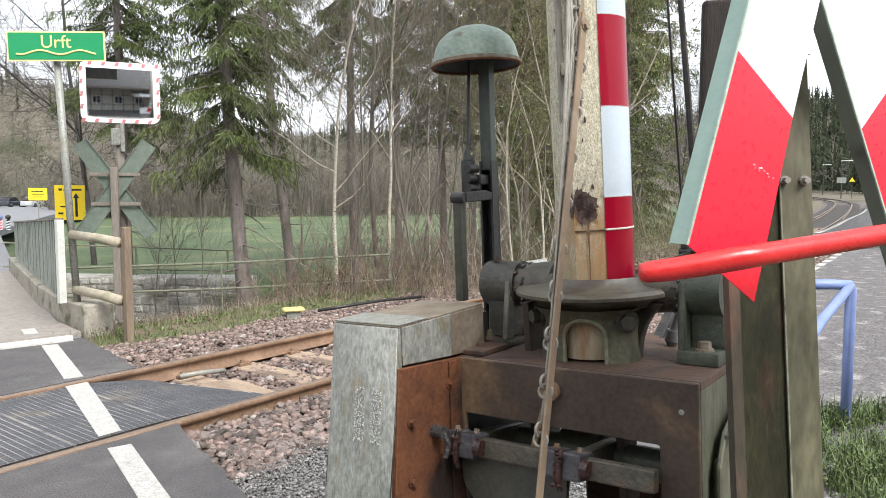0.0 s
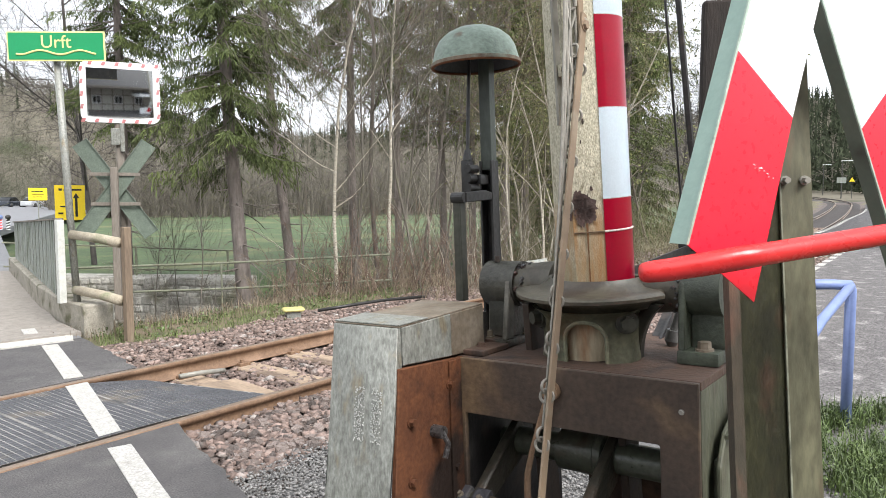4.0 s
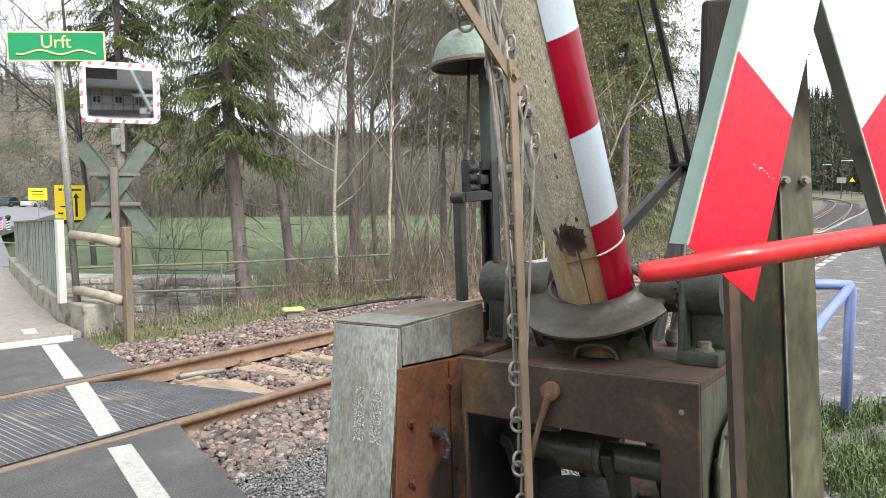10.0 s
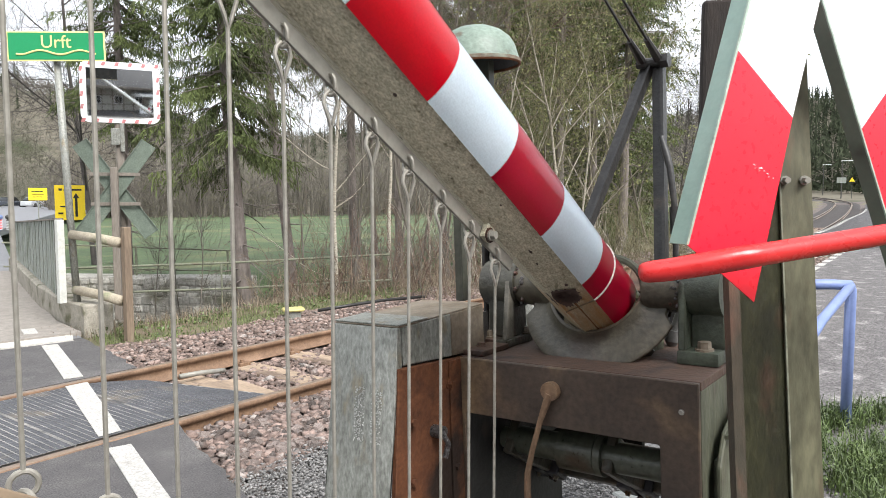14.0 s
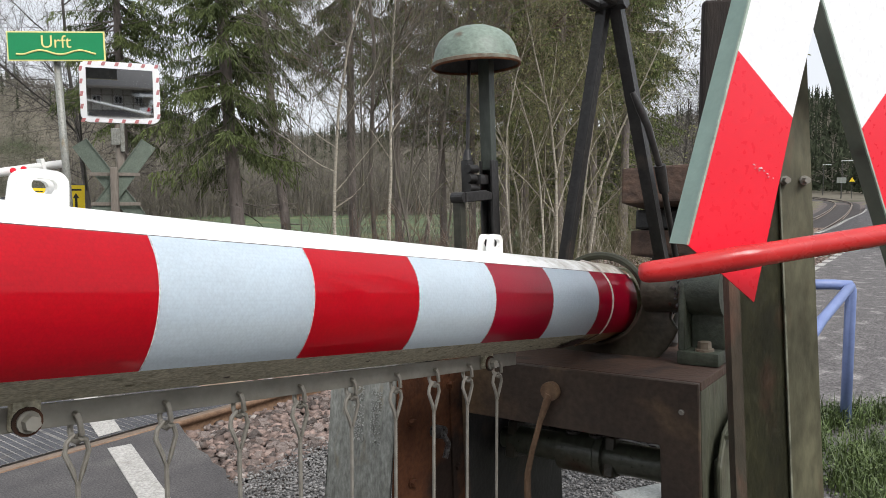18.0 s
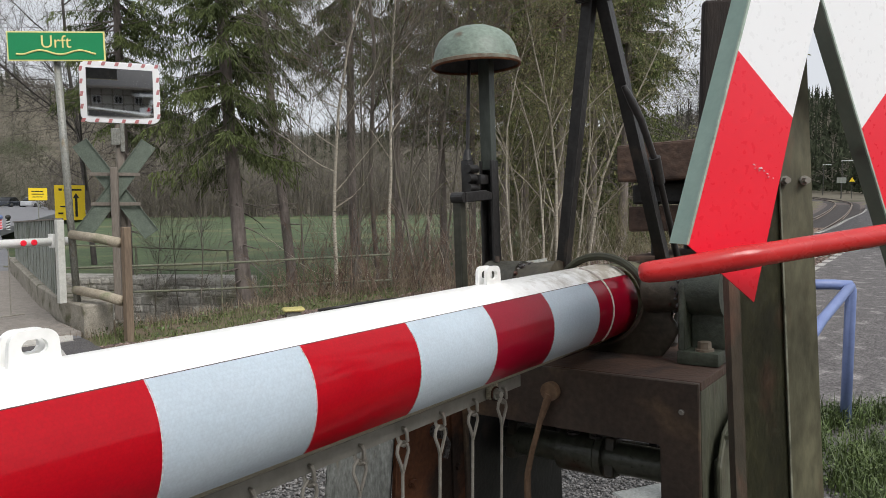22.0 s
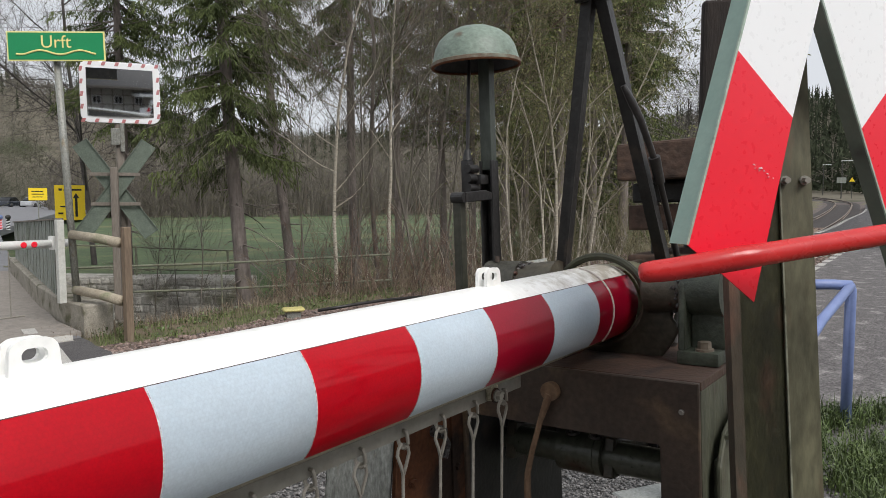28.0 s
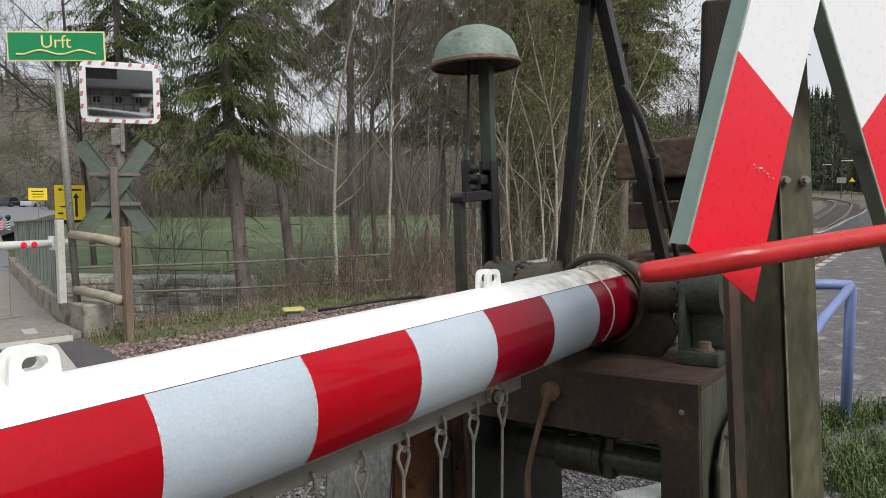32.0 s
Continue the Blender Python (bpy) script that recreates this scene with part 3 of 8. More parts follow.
# ---- track ----
def build_track():
    prof = [(-0.036, 0.0), (-0.033, -0.012), (-0.034, -0.032), (-0.009, -0.045), (-0.009, -0.115), (-0.06, -0.135), (-0.062, -0.145),
            (0.062, -0.145), (0.06, -0.135), (0.009, -0.115), (0.009, -0.045), (0.034, -0.032), (0.033, -0.012), (0.036, 0.0)]
    prof = [(-0.030, 0.001), (-0.036, -0.006)] + prof[2:12] + [(0.036, -0.006), (0.030, 0.001)]
    xs = np.concatenate([np.linspace(-16, 4, 3), np.linspace(6, 56, 26), np.linspace(58, 128, 50)])
    for y0 in (4.10, 5.607):
        verts, faces = [], []
        k = len(prof)
        for x in xs:
            slope = (float(bend(x + 0.1)) - float(bend(x - 0.1))) / 0.2
            nx, ny = -slope / math.hypot(1, slope), 1 / math.hypot(1, slope)
            w = y0 - 4.8535
            for p, z in prof:
                verts.append((x + nx * (w + p), 4.8535 + float(bend(x)) + ny * (w + p), z + float(rise(x))))
        for i in range(len(xs) - 1):
            for j in range(k):
                faces.append((i * k + j, i * k + (j + 1) % k, (i + 1) * k + (j + 1) % k, (i + 1) * k + j))
        ob = raw("rail", verts, faces, RAILTOP)
        ob.data.materials.append(RAILHEAD)
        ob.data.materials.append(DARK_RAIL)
        for pl in ob.data.polygons:
            if pl.normal.z > 0.9 and pl.center.z > -0.02:
                pl.material_index = 1
            # beyond x = 22 the rail takes a darker brown
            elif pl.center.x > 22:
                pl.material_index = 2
        tagged(ob, "rusty brown steel rail with a worn head", "rail", "rails")
    # sleepers with their clips, as far as they can be told apart
    bm = BM()
    slab(bm, [(-0.13, -1.25), (0.13, -1.25), (0.13, 1.25), (-0.13, 1.25)], -0.33, -0.152, 2, 0.012)
    sleeper = part("sleeper", bm, SLEEPER)
    tagged(sleeper, "weathered brown sleeper bedded in ballast", "sleeper", "sleepers")
    sleeper.matrix_world = pose(2.95, 4.8535, 0)
    for s in (-0.7535, 0.7535):
        for e in (-1, 1):
            bm = BM()
            rod(bm, (-0.05, s + e * 0.085, -0.15), (-0.05, s + e * 0.085, -0.09), 0.016, seg=8)
            box(bm, (-0.09, s + e * 0.085 - 0.03, -0.155), (0.03, s + e * 0.085 + 0.03, -0.122), 0.006)
            part("clip", bm, RAILTOP, sleeper)
    for k in range(1, 60):
        x = 2.95 + 0.63 * k
        slope = (float(bend(x + 0.1)) - float(bend(x - 0.1))) / 0.2
        copy_thing(sleeper, pose(x, 4.8535 + float(bend(x)), random.uniform(-0.01, 0.01) + float(rise(x)), 0, 0, math.degrees(math.atan(slope)) + random.uniform(-1, 1)))


build_track()

# rubber crossing panels between the rails: ribbed plates, side by side
panel_bed = tagged(new("crossing_panels"), "dark ribbed rubber crossing panels between the rails", "crossing panel", kind="structure")


def crossing_panel(x0, x1, ramp=0.0, near_more=0.0):
    """One panel: a dusty plate with small raised rubber cells; a ramp's end runs askew."""
    y0, y1 = 4.185, 5.53

    def end_at(y):
        return x1 + near_more * (y1 - y) / (y1 - y0)

    def top(x, y):
        return -0.006 - ramp * max(0.0, (x - x0) / (end_at(y) - x0)) ** 1.5

    verts, faces = [], []
    nx, ny = 8, 2
    for i in range(nx + 1):
        for j in range(ny + 1):
            y = y0 + (y1 - y0) * j / ny
            x = x0 + (end_at(y) - x0) * i / nx
            verts.append((x, y, top(x, y)))
    k = len(verts)
    verts += [(x, y, -0.14) for x, y, z in verts]
    for i in range(nx):
        for j in range(ny):
            a = i * (ny + 1) + j
            q = (a, a + ny + 1, a + ny + 2, a + 1)
            faces += [q, tuple(v + k for v in q[::-1])]
    for i in range(nx):
        for j in (0, ny):
            a, c = i * (ny + 1) + j, (i + 1) * (ny + 1) + j
            faces.append((a, c, c + k, a + k))
    for i in (0, nx):
        for j in range(ny):
            a, c = i * (ny + 1) + j, i * (ny + 1) + j + 1
            faces.append((a, c, c + k, a + k))
    plate = raw("panel", verts, faces, RUBBER_DUST, panel_bed)
    verts, faces = [], []
    nx = max(1, round((x1 - x0) / 0.044))
    dx, dy, gap = (x1 - x0 - 0.006) / nx, (y1 - y0 - 0.012) / 30, 0.008
    for i in range(int((x1 + near_more - x0) / dx + 0.01)):
        for j in range(30):
            xa, ya = x0 + 0.003 + i * dx, y0 + 0.006 + j * dy
            xb, yb = xa + dx - gap, ya + dy - gap
            if xb > end_at(yb) - 0.01:
                continue
            b = len(verts)
            verts += [(x, y, top(x, y) - 0.002) for x, y in ((xa, ya), (xb, ya), (xb, yb), (xa, yb))]
            verts += [(x, y, top(x, y) + 0.004) for x, y in ((xa + 0.003, ya + 0.003), (xb - 0.003, ya + 0.003), (xb - 0.003, yb - 0.003), (xa + 0.003, yb - 0.003))]
            faces += [(b + 4, b + 5, b + 6, b + 7)] + [(b + q, b + (q + 1) % 4, b + 4 + (q + 1) % 4, b + 4 + q) for q in range(4)]
    tagged(raw("rubber_cells", verts, faces, RUBBER, plate), "small raised rubber cells", kind="stuff")


for k in range(9):
    crossing_panel(-3.0 + k * 0.62, -3.0 + k * 0.62 + 0.612)
crossing_panel(2.58, 3.20, 0.085, 0.40)
bm = BM()
slab(bm, [(2.105, 4.2), (2.25, 4.2), (2.70, 5.53), (2.53, 5.53)], -0.0005, 0.0022, 2)
part("painted_line", bm, LINE, panel_bed, "white line painted over the rubber panels")


# ---- stones ----
def stone_field(name, centres, sizes, material, label, category):
    """Broken stones: each a squashed, jittered octahedron-like lump."""
    rng = np.random.default_rng(5)
    base = np.array([(1, 0, 0), (-1, 0, 0), (0, 1, 0), (0, -1, 0), (0, 0, 1), (0, 0, -1), (.7, .7, .55), (-.7, .65, .5), (.65, -.7, .5), (-.7, -.7, .6)])
    tri = np.array([(0, 6, 4), (6, 2, 4), (2, 7, 4), (7, 1, 4), (1, 9, 4), (9, 3, 4), (3, 8, 4), (8, 0, 4), (0, 2, 6), (2, 1, 7), (1, 3, 9), (3, 0, 8), (2, 0, 5), (1, 2, 5), (3, 1, 5), (0, 3, 5)])
    n = len(centres)
    v = base[None] * rng.uniform(0.6, 1.15, (n, 10, 1)) * np.stack([rng.uniform(.7, 1.3, n), rng.uniform(.6, 1, n), rng.uniform(.45, .8, n)], -1)[:, None]
    ang = rng.uniform(0, 6.28, n)
    tilt = rng.normal(0, 0.5, n)
    c, s = np.cos(ang)[:, None], np.sin(ang)[:, None]
    ct, st = np.cos(tilt)[:, None], np.sin(tilt)[:, None]
    x, y, z = v[..., 0], v[..., 1] * ct - v[..., 2] * st, v[..., 1] * st + v[..., 2] * ct
    v = np.stack([x * c - y * s, x * s + y * c, z], -1) * sizes[:, None, None] + centres[:, None]
    f = tri[None] + (np.arange(n) * 10)[:, None, None]
    ob = raw(name, v.reshape(-1, 3), f.reshape(-1, 3), material)
    return tagged(ob, label, category, kind="stuff")


def build_ballast():
    rng = np.random.default_rng(3)
    n = 37000
    x = np.where(rng.random(n) < 0.72, rng.uniform(2.3, 9.5, n), rng.uniform(9, 40, n))
    off = rng.uniform(-2.5, 2.12 + 0.10 * np.sin(x * 2.3), n)
    y = 4.86 + bend(x) + off
    road_x = 2.55 + (y - 4.05) * 0.31
    keep = (x > road_x + rng.uniform(-0.12, 0.1, n)) & ~((np.abs(off) < 0.69) & (x < 3.36)) & (np.abs(np.abs(off) - 0.757) > 0.075) & ~((y < 3.0) & (x < 2.2))
    keep &= ~((x < 4.2) & (y < 3.05 + rng.normal(0, 0.09, n)))
    x, y, off = x[keep], y[keep], off[keep]
    z = np.where(np.abs(off) < 0.75, -0.185, np.where(off > 0, -0.085 - 0.13 * smooth_step(1.4, 3.0, off), -0.092 - 0.065 * smooth_step(1.0, 2.2, -off))) + rng.uniform(-0.02, 0.02, len(x))
    z = np.where(off < -0.85, np.maximum(z, -0.092), z)
    z = np.where(off > 1.2, np.maximum(z, ground_height(x, y) + 0.012), z + rise(x))
    s = rng.uniform(0.022, 0.05, len(x)) * np.where(x > 9, 1.7, 1) * np.where((x < 5) & (off < 0), 1.08, 1)
    near = np.where((x > 2.4) & (x < 4.2) & (y > 2.8) & (y < 3.98) & (z > -0.12))[0][:300]
    rest = np.ones(len(x), dtype=bool)
    rest[near] = False
    pieces = list(zip(x[near], y[near], z[near], s[near]))
    x, y, z, s = x[rest], y[rest], z[rest], s[rest]
    stone_field("ballast", np.stack([x, y, z], -1), s, STONE, "reddish grey broken ballast stones beside the rails", "ballast")
    # solid bed beneath the stones
    xs = np.linspace(2.0, 128, 170)
    rows = [(-2.4, -0.24), (-1.7, -0.15), (-1.0, -0.10), (-0.9, -0.13), (-0.6, -0.2), (0.6, -0.2), (0.9, -0.13), (1.0, -0.11), (1.8, -0.15), (2.6, -0.2), (3.1, -0.34)]
    verts = [(x + max(0, (4.86 + o - 4.05)) * 0.3 * (x < 2.3), 4.86 + float(bend(x)) + o, z + float(rise(x))) for x in xs for o, z in rows]
    k = len(rows)
    faces = [(i * k + j, (i + 1) * k + j, (i + 1) * k + j + 1, i * k + j + 1) for i in range(len(xs) - 1) for j in range(k - 1)]
    bed = tagged(raw("ballast_bed", verts, faces, GRIT), "grit under the ballast stones", "ballast", kind="structure")
    bed.data.materials.append(DARK_BED)
    for pl in bed.data.polygons:
        if pl.center.x > 17:
            pl.material_index = 1
    # the stones nearest the asphalt, one by one
    shapes = []
    for k in range(10):
        bm = BM()
        bmesh.ops.create_cube(bm, size=1.9)
        for v in bm.verts:
            v.co *= rng.uniform(0.75, 1.1)
            v.co.z *= 0.75
            v.co.y *= 0.85
        # a few flat broken faces
        for _ in range(8):
            nrm = Vector(rng.normal(0, 1, 3)).normalized()
            bmesh.ops.bisect_plane(bm, geom=bm.verts[:] + bm.edges[:] + bm.faces[:], plane_co=nrm * rng.uniform(0.55, 0.8), plane_no=nrm, clear_outer=True)
            holes = [e for e in bm.edges if e.is_boundary]
            if holes:
                bmesh.ops.holes_fill(bm, edges=holes, sides=0)
        bmesh.ops.recalc_face_normals(bm, faces=bm.faces)
        me = bpy.data.meshes.new("stone")
        bm.to_mesh(me)
        bm.free()
        me.materials.append(STONE_PIECE)
        shapes.append(me)
    for i, (px_, py_, pz_, ps_) in enumerate(pieces):
        ob = new("stone", shapes[i % 10])
        ob.parent = bed
        ob.matrix_world = pose(px_, py_, pz_ + 0.004, rng.uniform(-25, 25), rng.uniform(-25, 25), rng.uniform(0, 360))
        ob.scale = (ps_ * 0.80, ps_ * 0.80, ps_ * 0.80)
    # fine dark grit at the asphalt's edge
    n = 36000
    x, y = rng.uniform(1.9, 4.0, n), rng.uniform(1.0, 3.3, n)
    keep = (x > 2.05 + (y - 2.6) * 0.3 + rng.normal(0, 0.04, n)) & (y + rng.normal(0, 0.07, n) < 3.12)
    x, y = x[keep], y[keep]
    stone_field("grit", np.stack([x, y, np.where(y < 2.8, -0.05, -0.05 - 0.08 * np.clip(y - 2.8, 0, 0.5)) + rng.uniform(-0.008, 0.010, len(x))], -1), rng.uniform(0.005, 0.014, len(x)),
                mat("dark_grit", (0.27, 0.26, 0.25), (0.13, 0.125, 0.122), scale=20, rough=0.9, island=0.5), "loose dark grit beside the asphalt", "gravel")


build_ballast()
flat("grit_bed", [(1.70, -0.2), (3.0, -0.2), (3.62, 0.9), (4.6, 1.02), (5.38, 2.36), (5.4, 2.85), (2.12, 2.78), (1.9, 1.4)], -0.052, 0.2, mat("grey_gravel", (0.15, 0.146, 0.143), (0.08, 0.078, 0.077), scale=40, rough=0.9, bump=0.8, bscale=60),
     "grey gravel ground round the barrier drive", "gravel")


# ---- the barrier drive ----
IRON = mat("dark_cast_iron", (0.062, 0.060, 0.055), (0.035, 0.034, 0.031), scale=12, rough=0.45, bump=0.2, c3=(0.10, 0.085, 0.065), stain=0.6, sscale=6)
MID_GREEN = mat("worn_green_paint", (0.08, 0.095, 0.068), (0.04, 0.047, 0.035), scale=10, rough=0.5, bump=0.3, c3=(0.03, 0.028, 0.024), stain=0.52, sscale=6)
RUSTY_BAR = mat("green_bar_worn_to_rust", (0.085, 0.073, 0.053), (0.04, 0.038, 0.029), scale=16, rough=0.4, bump=0.35, c3=(0.11, 0.075, 0.05), stain=0.54, sscale=13)
CAST_GREEN = mat("worn_green_casting", (0.235, 0.235, 0.155), (0.11, 0.112, 0.077), scale=12, rough=0.5, bump=0.3, c3=(0.15, 0.105, 0.055), stain=0.56, sscale=7)
FRONT_BROWN = mat("stained_brown_sheet", (0.092, 0.064, 0.047), (0.050, 0.038, 0.031), scale=4, rough=0.55, bump=0.15, c3=(0.175, 0.118, 0.07), stain=0.55, sscale=4.5, spec=0.35)
TOP_RUST = mat("reddish_rusty_plate", (0.118, 0.072, 0.052), (0.066, 0.044, 0.035), scale=7, rough=0.65, bump=0.25, c3=(0.035, 0.029, 0.027), stain=0.54, sscale=6, spec=0.35)
LINK_STEEL = mat("grey_linkage_steel", (0.15, 0.15, 0.145), (0.085, 0.085, 0.083), scale=14, rough=0.4, metal=0.3, bump=0.15, c3=(0.10, 0.07, 0.05), stain=0.6, sscale=9)
K = 0.7667
AXLE = pose(1.824, 0.740, 1.2147, -2.55, 0, 0.07)


def mpart(name, bm, material, parent, label="", smooth=False):
    """A part of the drive or its boom, brought from drawing units to metres."""
    bmesh.ops.scale(bm, vec=(K, K, K), verts=bm.verts)
    return part(name, bm, material, parent, label, smooth)


def bolt(bm, c, ax, r, h):
    """A hexagon head on its washer."""
    c, ax = Vector(c), Vector(ax).normalized()
    rod(bm, c, c + ax * h * 0.25, r * 1.35, seg=12)
    rod(bm, c + ax * h * 0.25, c + ax * h, r, r * 0.95, seg=6)


SIDE_GREEN = mat("flaking_pale_green", (0.118, 0.122, 0.082), (0.06, 0.064, 0.044), scale=10, rough=0.6, bump=0.3, c3=(0.055, 0.042, 0.03), stain=0.53, sscale=10, stretch=(1, 1, 0.4), grain=0.3)
drive = thing("barrier_drive", AXLE, "rust-brown and dark green iron drive of a level crossing barrier", "barrier drive")
FOOT = -1.60
bm = BM()
box(bm, (-0.3145, -0.345, -0.262), (0.42, 0.60, -0.235), 0.003)
mpart("top_plate", bm, TOP_RUST, drive, "rusty brown top plate")
bm = BM()
cut = [(0.503, -0.236), (0.503, -1.25), (0.486, -1.25), (0.486, -0.440), (0.481, -0.435), (-0.221, -0.435), (-0.226, -0.440), (-0.226, -1.25), (-0.343, -1.25), (-0.343, -0.236)]
slab(bm, cut, -0.335, -0.315, 0, 0.003)
box(bm, (-0.335, -0.343, FOOT), (-0.315, 0.503, -1.251))
mpart("front_sheet", bm, FRONT_BROWN, drive, "flat brown front sheet with a slot, tan stains and soot")
bm = BM()
box(bm, (-0.312, -0.343, FOOT), (0.40, -0.325, -0.264), 0.003)
mpart("side_sheet", bm, SIDE_GREEN, drive, "pale green side sheet with flaking paint")
bm = BM()
slab(bm, [(-0.668, -0.215), (-0.33, -0.236), (0.40, -0.26), (0.40, FOOT), (-0.80, FOOT)], 0.505, 0.525, 1, 0.003)
for x, z in ((-0.40, -0.32), (-0.62, -0.40), (-0.625, -0.60), (-0.38, -0.62), (-0.40, -0.85), (-0.63, -0.95)):
    bolt(bm, (x, 0.505, z), (0, -1, 0), 0.014, 0.02)
mpart("side_sheet", bm, RUST, drive, "orange-brown rusted side sheet with bolt heads")
bm = BM()
box(bm, (-0.405, 0.496, -1.45), (-0.338, 0.503, -0.238), 0.002)
mpart("corner_strip", bm, RUST, drive, "rusted corner strip")
# black liner added so that the slot's inside looks shaded
bm = BM()
box(bm, (-0.312, 0.494, -1.2), (0.40, 0.502, -0.27))
mpart("inner_plate", bm, BLACK_STEEL, drive, "added black plate for the shade inside")
# second black plate, added as the darkness behind the cover's gap
bm = BM()
box(bm, (-0.63, 0.53, -0.45), (-0.10, 0.54, -0.10))
mpart("inner_plate", bm, BLACK_STEEL, drive, "added black plate for the shade inside")
bm = BM()
rod(bm, (0.19, -0.085, -0.236), (0.19, -0.088, -0.215), 0.016, 0.026, seg=14)
rod(bm, (0.19, -0.088, -0.215), (0.19, -0.095, -0.175), 0.028, 0.024, seg=14)
rod(bm, (0.19, -0.095, -0.176), (0.19, -0.135, -0.06), 0.014, seg=12)
mpart("linkage_pin", bm, LINK_STEEL, drive, "small linkage rod with a rounded foot", True)
bm = BM()
rod(bm, (-0.5, 0.515, -0.46), (-0.5, 0.46, -0.46), 0.022, seg=14)
tube(bm, [(-0.5, 0.47, -0.455), (-0.49, 0.45, -0.50), (-0.505, 0.455, -0.545)], 0.01)
mpart("pin", bm, GREASE, drive)
bm = BM()
bolt(bm, (-0.335, -0.293, -0.325), (-1, 0, 0), 0.0065, 0.006)
mpart("bolt", bm, BAR_GREY, drive)
# foundation block below
bm = BM()
box(bm, (-0.9, -0.5, -1.75), (0.6, 1.0, FOOT - 0.002), 0.02)
mpart("footing", bm, CONCRETE, drive)

# bearings of the boom's axle
BEARING_BROWN = mat("green_casting_worn_brown", (0.075, 0.072, 0.055), (0.032, 0.030, 0.025), scale=11, rough=0.45, bump=0.35, c3=(0.095, 0.055, 0.042), stain=0.54, sscale=7)
WORN_EDGE = mat("bare_worn_iron_edge", (0.19, 0.175, 0.145), (0.10, 0.092, 0.078), scale=20, rough=0.5, bump=0.2, c3=(0.07, 0.065, 0.05), stain=0.55, sscale=10)
# left pedestal: broad body, foot plate and a leaning front rib
bm = BM()
box(bm, (-0.125, 0.43, -0.234), (0.075, 0.575, -0.205), 0.006)
slab(bm, [(-0.062, -0.206), (0.062, -0.206), (0.055, 0.0), (-0.055, 0.0)], 0.45, 0.555, 1, 0.006)
rod(bm, (0, 0.425, 0), (0, 0.575, 0), 0.088, seg=32)
bearing = mpart("bearing", bm, BEARING_BROWN, drive, "green bearing pedestal worn to brown rust", True)
bm = BM()
slab(bm, [(-0.118, -0.206), (-0.066, -0.206), (-0.05, 0.035), (-0.086, 0.02)], 0.435, 0.458, 1, 0.004)
mpart("rib", bm, WORN_EDGE, bearing, "leaning rib with a bare worn edge")
for x, y in ((-0.095, 0.535), (0.05, 0.45), (0.05, 0.555)):
    bm = BM()
    bolt(bm, (x, y, -0.205), (0, 0, 1), 0.019, 0.028)
    mpart("bolt", bm, RUST_GALV, bearing)
bm = BM()
rod(bm, (-0.02, 0.53, 0.085), (-0.02, 0.53, 0.108), 0.012, 0.009, seg=10)
mpart("grease_nipple", bm, RUST_DARK, bearing)
# right pedestal: an upright flange, a block foot and the bearing between
bm = BM()
box(bm, (-0.11, -0.338, -0.234), (0.085, -0.205, -0.19), 0.008)
slab(bm, [(-0.098, -0.192), (0.066, -0.192), (0.058, 0.05), (-0.058, 0.075), (-0.085, 0.02)], -0.229, -0.206, 1, 0.004)
slab(bm, [(-0.03, -0.192), (0.05, -0.192), (0.05, 0.0), (-0.03, 0.0)], -0.335, -0.228, 1, 0.004)
rod(bm, (0, -0.335, 0.0), (0, -0.215, 0.0), 0.086, seg=32)
bearing = mpart("bearing", bm, MID_GREEN, drive, "green painted bearing pedestal with an upright flange", True)
for x, y in ((-0.075, -0.285), (0.06, -0.24), (0.06, -0.31)):
    bm = BM()
    bolt(bm, (x, y, -0.19), (0, 0, 1), 0.022, 0.030)
    mpart("bolt", bm, RUST_GALV, bearing)
bm = BM()
rod(bm, (-0.02, -0.245, 0.08), (-0.02, -0.245, 0.098), 0.014, 0.010, seg=10)
mpart("grease_nipple", bm, RUST_DARK, bearing)
lumpy = random.Random(4)
for y in (0.405, -0.195):
    bm = BM()
    rod(bm, (0, y - 0.016, 0), (0, y + 0.016, 0), 0.072, seg=28)
    for k in range(70):
        a = lumpy.uniform(0, 2 * math.pi)
        yy = y + lumpy.uniform(-0.022, 0.022)
        rr = lumpy.uniform(0.068, 0.078)
        q = lumpy.uniform(0.006, 0.014)
        rod(bm, (0.064 * math.cos(a), yy, 0.064 * math.sin(a)), ((rr + q) * math.cos(a), yy + lumpy.uniform(-0.008, 0.008), (rr + q) * math.sin(a)), q * 1.3, q * 0.5, seg=6)
    mpart("grease_collar", bm, GREASE, drive, "black collar clotted with old grease", True)
# small plate by the left pedestal
bm = BM()
box(bm, (-0.30, 0.425, -0.234), (-0.12, 0.515, -0.215), 0.004)
bolt(bm, (-0.21, 0.49, -0.217), (0, 0, 1), 0.016, 0.016)
mpart("packing_plate", bm, TOP_RUST, drive)

# galvanised cover over the wire pulleys
cover = thing("pulley_cover", AXLE, "galvanised sheet metal cover, grey with rust stains, beside the drive", "machine cover")
bm = BM()
slab(bm, [(-0.66, -0.085), (-0.64, -0.083), (-0.64, -0.215), (-0.655, -0.23), (-0.76, -0.85), (-0.88, FOOT), (-0.90, FOOT), (-0.735, -0.685)], 0.513, 0.805, 1, 0.004)
mpart("front_sheet", bm, GALV, cover, "upright galvanised front sheet", True)
bm = BM()
slab(bm, [(-0.638, -0.084), (-0.37, -0.074), (-0.37, -0.226), (-0.62, -0.211), (-0.638, -0.211)], 0.51, 0.525, 1, 0.003)
mpart("side_sheet", bm, GALV, cover)
bm = BM()
